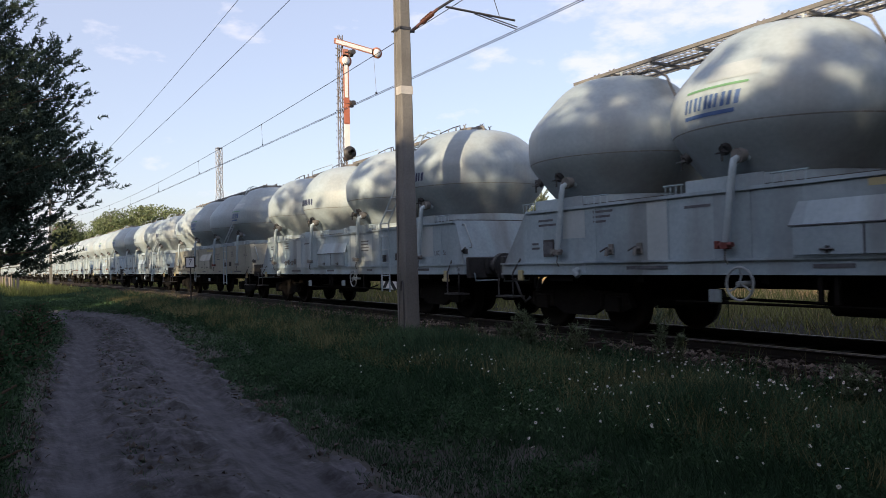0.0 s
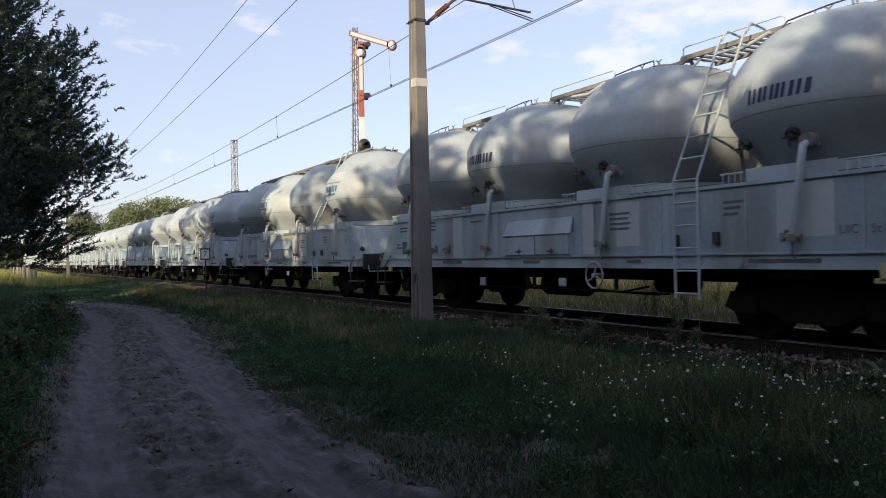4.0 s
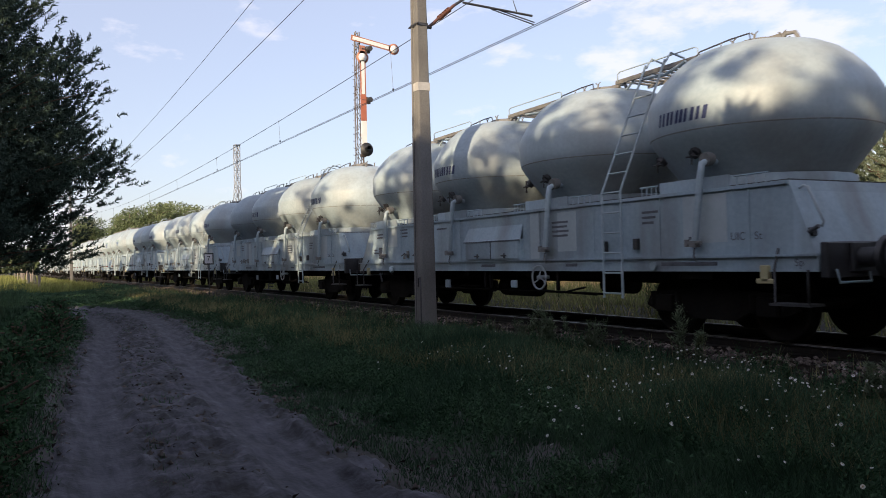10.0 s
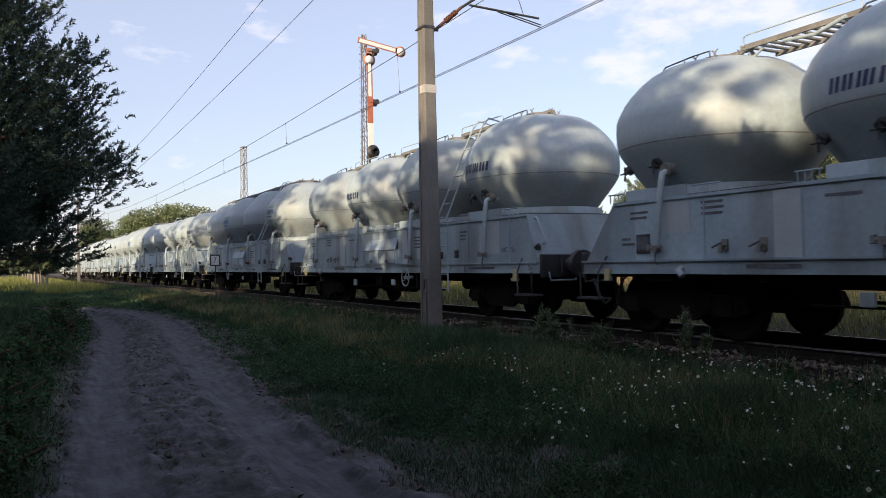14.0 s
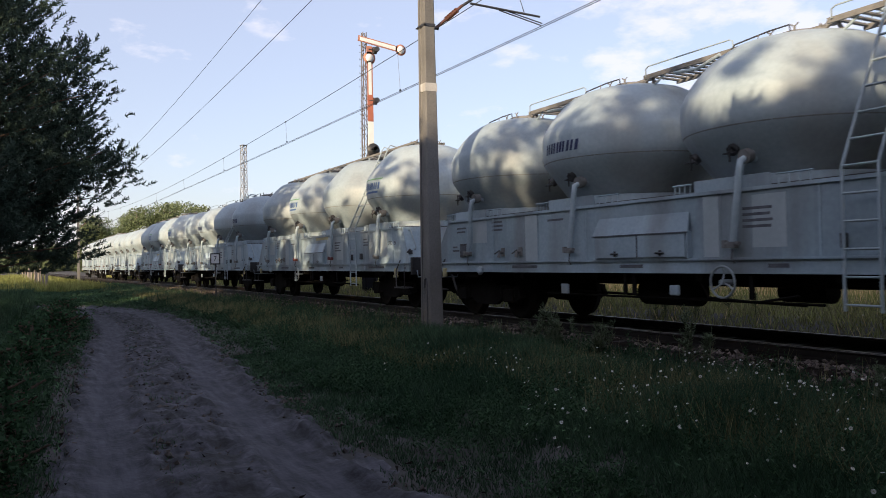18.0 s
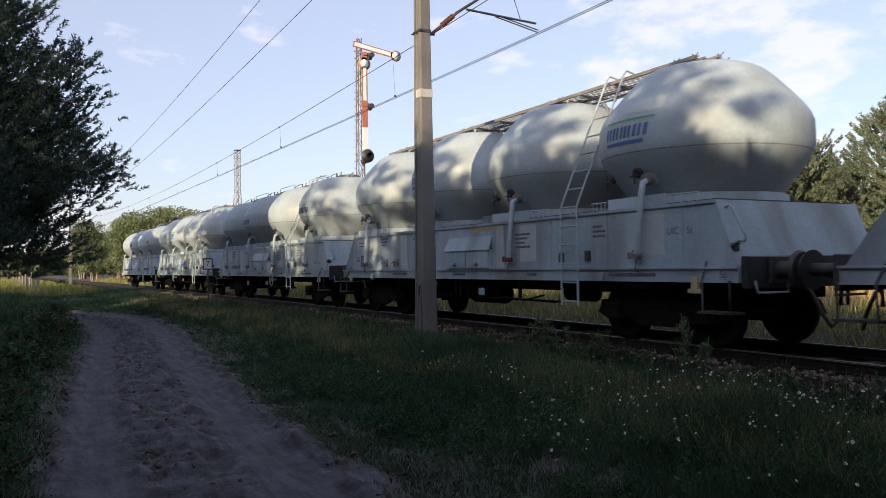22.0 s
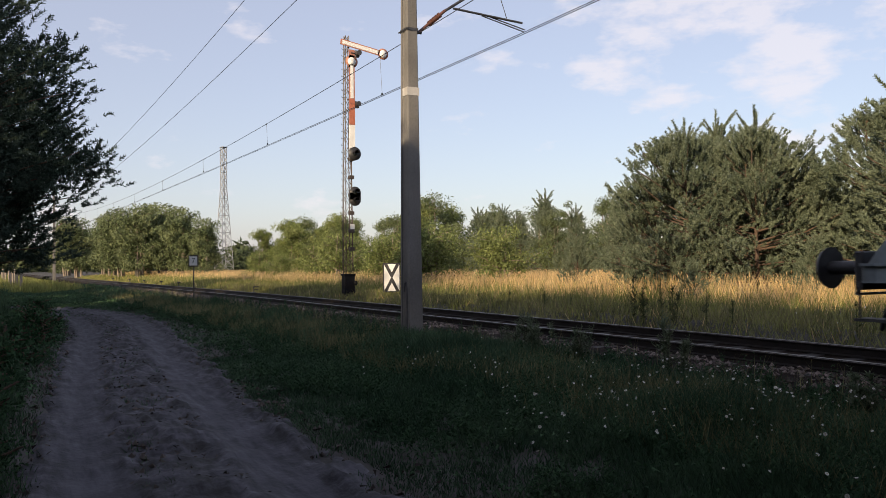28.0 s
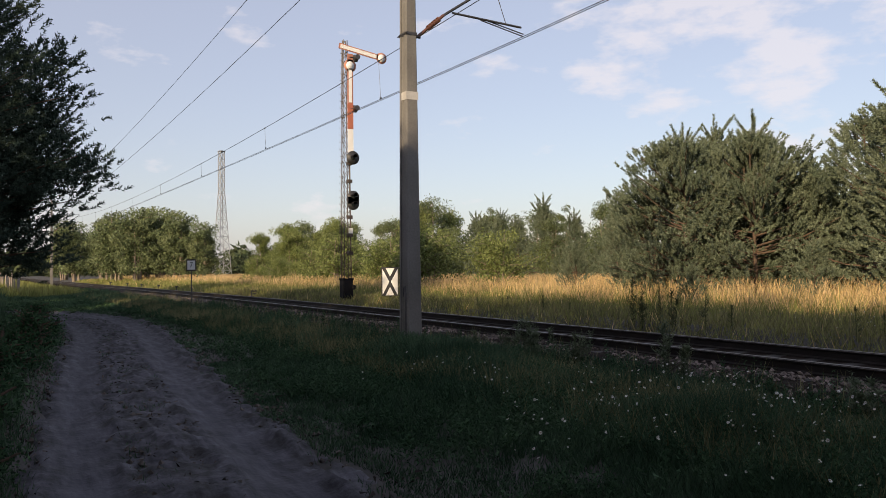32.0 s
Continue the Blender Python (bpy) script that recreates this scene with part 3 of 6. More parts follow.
def catenary_pole(x, y, label):
    pole = tagged(new("catenary_pole"), label, "catenary pole", "overhead line poles")
    pole.location = (x, y, 0)
    ty = float(track_y(x)) - y
    f = Form()
    H = 10.2
    # tapered, with chamfered edges and a shallow groove in each broad face
    def ring(z):
        w = 0.19 - 0.0080 * z
        t = 0.151 - 0.0065 * z
        c = 0.022
        return [(-w, -t + c, z), (-w + c, -t, z), (-0.045, -t, z), (-0.032, -t + 0.016, z), (0.032, -t + 0.016, z), (0.045, -t, z), (w - c, -t, z), (w, -t + c, z),
                (w, t - c, z), (w - c, t, z), (-w + c, t, z), (-w, t - c, z)]
    rings = [ring(z) for z in (-0.5, 0.6, 2.0, 4.0, 6.0, 8.0, H)]
    n = 12
    f.add([v for r in rings for v in r], [(i * n + j, i * n + (j + 1) % n, (i + 1) * n + (j + 1) % n, (i + 1) * n + j) for i in range(len(rings) - 1) for j in range(n)])
    f.add(rings[-1], [tuple(range(n))])
    part("shaft", f, M_CONC, pole)
    f = Form().box(-0.05, 0.156, -0.124, 0.124, 4.76, 4.91)
    part("painted_band", f, M_PALE, pole, "worn pale painted band")
    f = Form()
    for z in (6.0, 7.9):
        f = Form()
        f.box(-0.15, 0.15, -0.12, 0.12, z - 0.03, z + 0.03, 0.006)
        f.tube([(-0.2, -0.115, z), (0.2, -0.115, z)], 0.014)
        f.tube([(0.0, 0.1, z), (0.0, 0.26, z)], 0.03)
        part("clamp", f, M_STEEL, pole, "dark steel clamp band")
    f = Form().tube([(-0.04, -0.085, 9.6), (-0.05, -0.112, 6), (-0.06, -0.132, 3), (-0.08, -0.146, 0.9), (-0.08, -0.15, 0.0)], 0.009, 5)
    f.tube([(0.12, -0.15, 0.0), (0.12, -0.15, 1.15), (0.09, -0.15, 1.28), (0.03, -0.15, 1.27), (0.01, -0.15, 1.1)], 0.016, 6)
    part("earth_wire", f, M_STEEL, pole, "dark earthing wire clipped to the shaft")
    # cantilever: strut with insulator up to the carrying wire, tie, registration arm with dropper
    f = Form()
    f.tube([(0, 0.74, 6.47), (0, ty, STRUT_Z - 0.2)], 0.03)
    f.tube([(0, 0.2, 7.9), (0, ty, STRUT_Z - 0.1)], 0.013)
    f.tube([(0, ty, STRUT_Z - 0.12), (0, ty, CARRY_Z - 0.02)], 0.018)
    f.tube([(-0.02, 0.98, 6.58), (-0.02, ty - 0.08, 6.52)], 0.022)
    f.tube([(-0.02, ty - 1.05, 6.53), (-0.06, ty - 0.02, CONTACT_Z + 0.02)], 0.012)
    f.tube([(-0.02, ty - 1.0, 6.56), (-0.1, ty + 0.03, CONTACT_Z + 0.08)], 0.012)
    f.tube([(0, ty - 0.75, 7.3), (-0.02, ty - 0.45, 6.54)], 0.008, 5)
    part("cantilever", f, M_STEEL, pole, "dark tubular cantilever arm")
    f = Form()
    a, b = Vector((0, 0.2, 6.0)), Vector((0, 0.78, 6.50))
    f.tube([a, b], 0.03, 8)
    for k in range(5):
        u = 0.42 + 0.09 * k
        p = a.lerp(b, u)
        f.tube([p - (b - a) * 0.02, p + (b - a) * 0.02], 0.055, 10)
    part("insulator", f, M_BROWN, pole, "ribbed brown insulator")
    return pole


def sag(a, b, drop, n=24):
    return [Vector(a).lerp(Vector(b), i / n) - Vector((0, 0, 4 * drop * (i / n) * (1 - i / n))) for i in range(n + 1)]


def build_wires():
    spans = [(61.0, float(track_y(61))), (-13.3, float(track_y(-13.3))), (-94.0, float(track_y(-94))), (-170.0, float(track_y(-170))), (-245.0, float(track_y(-245)))]
    for j, off in enumerate((-0.045, 0.045)):
        f = Form()
        for (x0, y0), (x1, y1) in zip(spans[:-1], spans[1:]):
            f.tube([(x, float(track_y(x)) * 0.35 + (y0 + (y1 - y0) * (x - x0) / (x1 - x0)) * 0.65 + off, CONTACT_Z + off * 0.9) for x in along(x0, x1, 6)], 0.0085, 5)
        tagged(part("contact_wire", f, M_WIRE), "dark copper contact wire over the track", "wire", "overhead line wires")
    f, drops = Form(), []
    for (x0, y0), (x1, y1) in zip(spans[:-1], spans[1:]):
        pts = sag((x0, y0, CARRY_Z), (x1, y1, CARRY_Z), 0.78)
        f.tube(pts, 0.010, 5)
        for k in range(2, 24, 3):
            p = pts[k]
            g = Form()
            drops.append(g)
            g.tube([p, (p.x + 0.12, p.y, CONTACT_Z)], 0.005, 4)
            g.box(p.x - 0.02, p.x + 0.02, p.y - 0.02, p.y + 0.02, p.z - 0.03, p.z + 0.02)
            g.box(p.x + 0.10, p.x + 0.14, p.y - 0.02, p.y + 0.02, CONTACT_Z - 0.02, CONTACT_Z + 0.04)
    carrier = tagged(part("carrying_wire", f, M_WIRE), "dark sagging carrying wire above the contact wire", "wire", "overhead line wires")
    for g in drops:
        part("dropper", g, M_WIRE, carrier, "thin dropper wire")
    for z, off, drop in ((9.15, -0.84, 1.19), (7.75, -0.82, 0.97)):
        f = Form()
        pp = [(61, 6.66), POLES[0], POLES[1], (-170, 2.4), (-245, 0.1)]
        for (x0, y0), (x1, y1) in zip(pp[:-1], pp[1:]):
            f.tube(sag((x0, y0 + off, z), (x1, y1 + off, z), drop), 0.008, 5)
        tagged(part("feeder_wire", f, M_WIRE), "thin dark line wire running along the poles", "wire", "overhead line wires")


# ---------------------------------------------------------------- signals and signs
SEM = (-30.88, 12.61)


def build_semaphore():
    x, y = SEM
    z0 = float(ground_z(x, y))
    sem = tagged(new("semaphore_signal"), "tall lattice semaphore signal with red and white arms and colour-light heads", "railway signal")
    sem.location = (x, y, z0)
    sem.rotation_euler = (0, 0, radians(0))
    # the arms face the oncoming trains of the other direction: +x
    H = 10.95
    f = Form()
    for sx in (-1, 1):
        for sy in (-1, 1):
            f.tube([(sx * 0.16, sy * 0.16, 0), (sx * 0.075, sy * 0.075, H)], 0.02, 4)
    n = 26
    for k in range(n):
        za, zb = H * k / n, H * (k + 1) / n
        wa, wb = 0.16 - 0.085 * k / n, 0.16 - 0.085 * (k + 1) / n
        s = 1 if k % 2 else -1
        for q in (-1, 1):
            f.tube([(s * wa, q * wa, za), (-s * wb, q * wb, zb)], 0.009, 4, caps=False)
            f.tube([(q * wa, s * wa, za), (q * wb, -s * wb, zb)], 0.012, 4, caps=False)
    part("mast", f, M_MAST, sem, "grey steel lattice mast")
    f = Form()
    for k in range(32):
        z = 1.4 + k * 0.29
        q = 0.16 - 0.085 * z / H
        f.tube([(-q, -q, z), (-q, -q - 0.10, z), (-q, -q - 0.10, z + 0.04)], 0.010, 4)
    f.tube([(-0.16, -0.19, 1.2), (-0.08, -0.11, 10.6)], 0.010, 4)
    part("climbing_iron", f, M_STEEL, sem, "small dark climbing irons")
    f = Form().box(-0.22, 0.22, -0.22, 0.22, 0.12, 0.90, 0.03)
    f.box(-0.24, 0.24, -0.24, 0.24, 0.86, 0.93, 0.01)
    f.box(-0.13, 0.16, -0.13, 0.16, -0.2, 0.14)
    f.tube([(0.2, 0.2, 0.55), (0.27, 0.27, 0.55)], 0.10, 10)
    part("base_cabinet", f, M_PITCH, sem, "black steel base cabinet")
    # horizontal arm with round end, red rim on white, leaning slightly down to the outside
    arm = new("upper_arm")
    arm.parent = sem
    arm.matrix_basis = pose(0.2, 0, 10.58, -9)
    f = Form().prism([(-0.012, -0.12), (0.012, -0.12), (0.012, 0.12), (-0.012, 0.12)], -0.35, 1.45)
    f.lathe([(0, -0.012), (0.24, -0.012), (0.24, 0.012), (0, 0.012)], 24, (0, 1.62, 0), "x")
    part("arm_blade", f, M_RIM, arm, "faded red rim of the arm")
    f = Form().box(0.014, 0.024, -0.28, 1.38, -0.075, 0.075)
    f.lathe([(0, 0.014), (0.165, 0.014), (0.165, 0.024), (0, 0.024)], 24, (0, 1.62, 0), "x")
    part("arm_face", f, M_WHITE, arm, "white face of the arm")
    arm = new("lower_arm")
    arm.parent = sem
    arm.matrix_basis = pose(0.2, 0.15, 9.72, 0)
    f = Form().box(-0.012, 0.012, -0.13, 0.13, -2.55, 0.62)
    f.lathe([(0, -0.012), (0.27, -0.012), (0.27, 0.012), (0, 0.012)], 24, (0, 0, 0.12), "x")
    part("arm_blade", f, M_RIM, arm, "faded red rim of the folded arm")
    part("arm_tail", Form().box(0.014, 0.022, -0.125, 0.125, -2.52, -1.45), M_RED, arm, "orange-red lower part of the folded arm")
    f = Form().box(0.014, 0.024, -0.07, 0.07, -1.43, 0.0)
    f.lathe([(0, 0.014), (0.18, 0.014), (0.18, 0.024), (0, 0.024)], 24, (0, 0, 0.12), "x")
    part("arm_face", f, M_WHITE, arm, "white face of the folded arm")
    part("arm_foot", Form().box(-0.02, 0.026, -0.12, 0.12, -3.75, -2.56), M_WHITE, arm, "white lower board")
    for z, yy in ((10.2, 0.42), (8.05, 0.38)):
        f = Form()
        f.tube([(0.1, yy, z), (0.42, yy, z)], 0.11, 12)
        f.tube([(0.2, yy - 0.3, z), (0.2, yy, z)], 0.03)
        f.box(0.05, 0.2, yy - 0.1, yy + 0.1, z - 0.14, z + 0.14, 0.02)
        part("signal_lantern", f, M_STEEL, sem, "small dark signal lantern")
    f = Form().tube([(0.16, 0.16, 0.9), (0.12, 0.12, 9.9)], 0.018)
    for k in range(6):
        f.box(0.05, 0.26, 0.0, 0.2, 1.9 + k * 0.75, 2.05 + k * 0.75, 0.01)
    part("rod_gear", f, M_MAST, sem, "pull rods and pale fittings")
    # colour-light heads
    for z, nl, name in ((5.95, 1, "light_head"), (4.17, 2, "light_head")):
        hd = new(name)
        hd.parent = sem
        hd.location = (0.32, 0.20, z)
        hd.scale = (0.86, 0.84, 0.86)
        f = Form()
        if nl == 1:
            f.lathe([(0, -0.03), (0.33, -0.03), (0.33, 0.03), (0, 0.03)], 28, (0, 0, 0), "x")
            lens = [0.0]
        else:
            f.lathe([(0, -0.04), (0.3, -0.04), (0.3, 0.04), (0, 0.04)], 24, (0, 0, 0.17), "x")
            f.lathe([(0, -0.04), (0.3, -0.04), (0.3, 0.04), (0, 0.04)], 24, (0, 0, -0.17), "x")
            f.box(-0.04, 0.04, -0.3, 0.3, -0.17, 0.17)
            lens = [0.2, -0.2]
        f.tube([(-0.3, -0.1, 0), (0, -0.1, 0)], 0.05)
        part("backplate", f, M_BLACK, hd, "black round backplate")
        for q in lens:
            f = Form().lathe([(0.13, 0.03), (0.14, 0.34), (0.125, 0.34), (0.115, 0.03)], 16, (0, 0, q), "x", arc=(0.1, math.pi - 0.1))
            part("hood", f, M_PITCH, hd)
            f = Form().lathe([(0.0, 0.05), (0.11, 0.045), (0.115, 0.03)], 16, (0, 0, q), "x")
            part("lens", f, M_LENS, hd, "dark unlit lens")
    f = Form().box(0.2, 0.24, 0.03, 0.21, 2.75, 3.02, 0.004)
    part("plate", f, M_WHITE, sem, "small white identification plate")


def build_signs():
    # white board with two black wedges, facing the trains
    x, y = -28.3, 13.4
    z = float(ground_z(x, y))
    s = tagged(new("wedge_sign_board"), "white signal board with black wedges on a low post", "railway sign")
    s.matrix_basis = pose(x, y, z, 0, 0, -22)
    part("post", Form().box(-0.06, -0.02, -0.04, 0.04, -0.2, 1.3), M_STEEL, s)
    part("board", Form().box(-0.015, 0.015, -0.34, 0.34, 0.2, 1.35, 0.004), M_BLACK, s, "black sheet metal board")
    f = Form()
    c = 0.775
    for pts in ([(-0.30, 0.25), (-0.30, 1.28), (-0.03, c)], [(0.30, 1.28), (0.30, 0.25), (0.03, c)],
                [(-0.17, 1.31), (0.17, 1.31), (0, c + 0.20)], [(0.17, 0.24), (-0.17, 0.24), (0, c - 0.20)]):
        f.add([(0.020, a, b) for a, b in pts] + [(0.017, a, b) for a, b in pts], [(0, 1, 2), (0, 1, 4, 3), (1, 2, 5, 4), (2, 0, 3, 5)])
    part("white_field", f, M_WHITE, s, "white triangular fields")
    # hectometre sign on the near side
    x, y = -32.3, 6.6
    z = float(ground_z(x, y))
    s = tagged(new("kilometre_sign"), "white kilometre sign with a black figure on a thin post", "railway sign")
    s.matrix_basis = pose(x, y, z, 0, 0, 68) @ Matrix.Diagonal((0.86, 1.0, 1.0, 1))
    part("post", Form().tube([(0, 0.03, -0.2), (0, 0.03, 1.78)], 0.03, 8), M_STEEL, s, "dark steel post")
    part("border", Form().box(-0.225, 0.225, -0.012, 0.012, 1.52, 1.98, 0.004), M_BLACK, s)
    part("panel", Form().box(-0.175, 0.175, -0.017, -0.0125, 1.57, 1.93), M_WHITE, s)
    me = words("7", 0.30, M_BLACK, "figure")
    ob = part("figure", me, None, s)
    ob.location = (0, -0.0185, 1.75)


def build_tower():
    x, y = -127.8, 30.9
    t = tagged(new("lattice_tower"), "distant grey lattice steel radio tower behind the trees", "tower")
    t.matrix_basis = pose(x, y, 0.3, 0, 0, 20)
    f = Form()
    H = 20.6
    w = lambda z: 1.12 - 0.76 * min(1, z / 14) if z < 14 else 0.36
    for sx in (-1, 1):
        for sy in (-1, 1):
            f.tube([(sx * w(z), sy * w(z), z) for z in (0, 7, 14, H)], 0.06, 5)
    part("leg", f, M_GALV, t)
    f = Form()
    n = 15
    for k in range(n):
        a, b = H * k / n, H * (k + 1) / n
        for q in (-1, 1):
            for s in (-1, 1):
                f.tube([(s * w(a), q * w(a), a), (-s * w(b), q * w(b), b)], 0.035, 4, caps=False)
                f.tube([(q * w(a), s * w(a), a), (q * w(b), -s * w(b), b)], 0.035, 4, caps=False)
        for q in (-1, 1):
            f.tube([(-w(b), q * w(b), b), (w(b), q * w(b), b)], 0.035, 4, caps=False)
            f.tube([(q * w(b), -w(b), b), (q * w(b), w(b), b)], 0.035, 4, caps=False)
    part("bracing", f, M_GALV, t)
    part("platform", Form().box(-0.45, 0.45, -0.45, 0.45, H - 0.1, H, 0.02), M_GALV, t)


def build_small_trackside():
    """Point of low fittings beside the far rail: a dwarf lever with weight, and small stakes."""
    f = Form().box(-0.12, 0.12, -0.1, 0.1, 0, 0.14, 0.01)
    s = tagged(new("track_fitting"), "small dark cast fitting standing beside the rails", "track fitting")
    s.location = (-40.2, float(track_y(-40.2)) + 2.15, 0.18)
    part("foot", f, M_BLACK, s)
    f = Form().box(-0.03, 0.03, -0.02, 0.02, 0.14, 0.42)
    f.box(-0.03, 0.03, -0.02, 0.26, 0.36, 0.42)
    f.box(-0.03, 0.03, -0.02, 0.22, 0.22, 0.27)
    part("lever", f, M_BLACK, s)
    st = None
    for x in (-58, -64, -71, -78, -88):
        m = pose(x, float(track_y(x)) + 2.3, 0.15)
        if st is None:
            st = tagged(new("trackside_peg"), "short dark metal peg beside the far rail", "peg", "trackside pegs")
            part("stem", Form().tube([(0, 0, 0), (0, 0, 0.38)], 0.03, 6), M_BLACK, st)
            part("cap", Form().box(-0.08, 0.08, -0.1, 0.1, 0.34, 0.44, 0.01), M_BLACK, st)
            st.matrix_basis = m
        else:
            copy_thing(st, m)

# ---------------------------------------------------------------- cement wagons
PITCH = 3.37
SILO_X = [-1.5 * PITCH, -0.5 * PITCH, 0.5 * PITCH, 1.5 * PITCH]
SILO = [(0.0, 1.55), (0.55, 1.6), (0.98, 2.0), (1.12, 2.20), (1.27, 2.39), (1.40, 2.56), (1.495, 2.69), (1.553, 2.80), (1.575, 2.90), (1.58, 3.08), (1.572, 3.24)]
CONE_TOP = [(1.53, 3.36), (1.435, 3.50), (1.28, 3.68), (1.11, 3.87), (0.965, 4.01), (0.85, 4.09), (0.70, 4.15), (0.52, 4.185), (0.0, 4.21)]


ROUND_TOP = [(1.53, 3.34), (1.455, 3.48), (1.35, 3.62), (1.215, 3.76), (1.06, 3.885), (0.88, 3.98), (0.68, 4.035), (0.45, 4.062), (0.0, 4.08)]
TOP_DROP = (0.06, 0.19)     # how much lower than 4.27 m over the rail the tops lie, by kind of wagon


def profile(kind):
    """Kind 0 has a straight upper cone; kind 1 a lower, fuller top."""
    return SILO + (ROUND_TOP if kind == 1 else CONE_TOP)


def silo_r(z, kind=0):
    rows = profile(kind)
    for (r0, z0), (r1, z1) in zip(rows[:-1], rows[1:]):
        if z0 <= z <= z1:
            return r0 + (r1 - r0) * (z - z0) / (z1 - z0)
    return 0


def silo_mesh(kind):
    # the belly is tightly rounded, the cones are straight
    fine = []
    rows = profile(kind)
    for (r0, z0), (r1, z1) in zip(rows[:-1], rows[1:]):
        fine += [(r0, z0), ((r0 + r1) / 2, (z0 + z1) / 2)]
    return Form().lathe(fine + [rows[-1]], 56).mesh("silo", M_SILO)


def logo_parts(silo, kind):
    """Blue block letters drawn as plain bars between a green and a blue stroke, following the silo's curve."""
    def patch(form, a0, a1, z0, z1, lean=0.0):
        n, m = max(1, int((a1 - a0) / 0.04)), max(1, int((z1 - z0) / 0.03))
        vs = []
        for j in range(n + 1):
            for i in range(m + 1):
                u = i / m
                a = a0 + (a1 - a0) * j / n + lean * u
                z = z0 + (z1 - z0) * u
                r = silo_r(z, kind) + 0.007
                vs.append((r * math.sin(a), -r * math.cos(a), z))
        q = m + 1
        form.add(vs, [(j * q + i, (j + 1) * q + i, (j + 1) * q + i + 1, j * q + i + 1) for j in range(n) for i in range(m)])
    a = -0.30
    base = LOGO_Z[kind]
    for wd, gap in ((0.032, 0.026), (0.03, 0.03), (0.034, 0.02), (0.03, 0.034), (0.03, 0.016), (0.034, 0.016), (0.03, 0.034), (0.034, 0.024), (0.03, 0.03), (0.04, 0.0)):
        f = Form()
        patch(f, a, a + wd, base + 0.01, base + 0.18, 0.025)
        part("logo_block", f, (M_BLUE, M_NAVY)[kind], silo, ("blue painted logo block", "dark navy painted logo block")[kind])
        a += wd + gap
    if kind == 0:
        f = Form()
        patch(f, -0.27, 0.34, base + 0.25, base + 0.28)
        part("logo_upper_stroke", f, M_GREEN, silo, "green painted stroke")
        f = Form()
        patch(f, -0.30, 0.22, base - 0.085, base - 0.035)
        part("logo_lower_stroke", f, M_BLUE, silo, "blue painted stroke")
        f = Form()
        patch(f, -0.05, 0.42, base + 0.34, base + 0.56)
        part("paint_patch", f, M_PATCH, silo, "rectangle of fresher pale paint")


LOGO_Z = (3.0, 2.90)


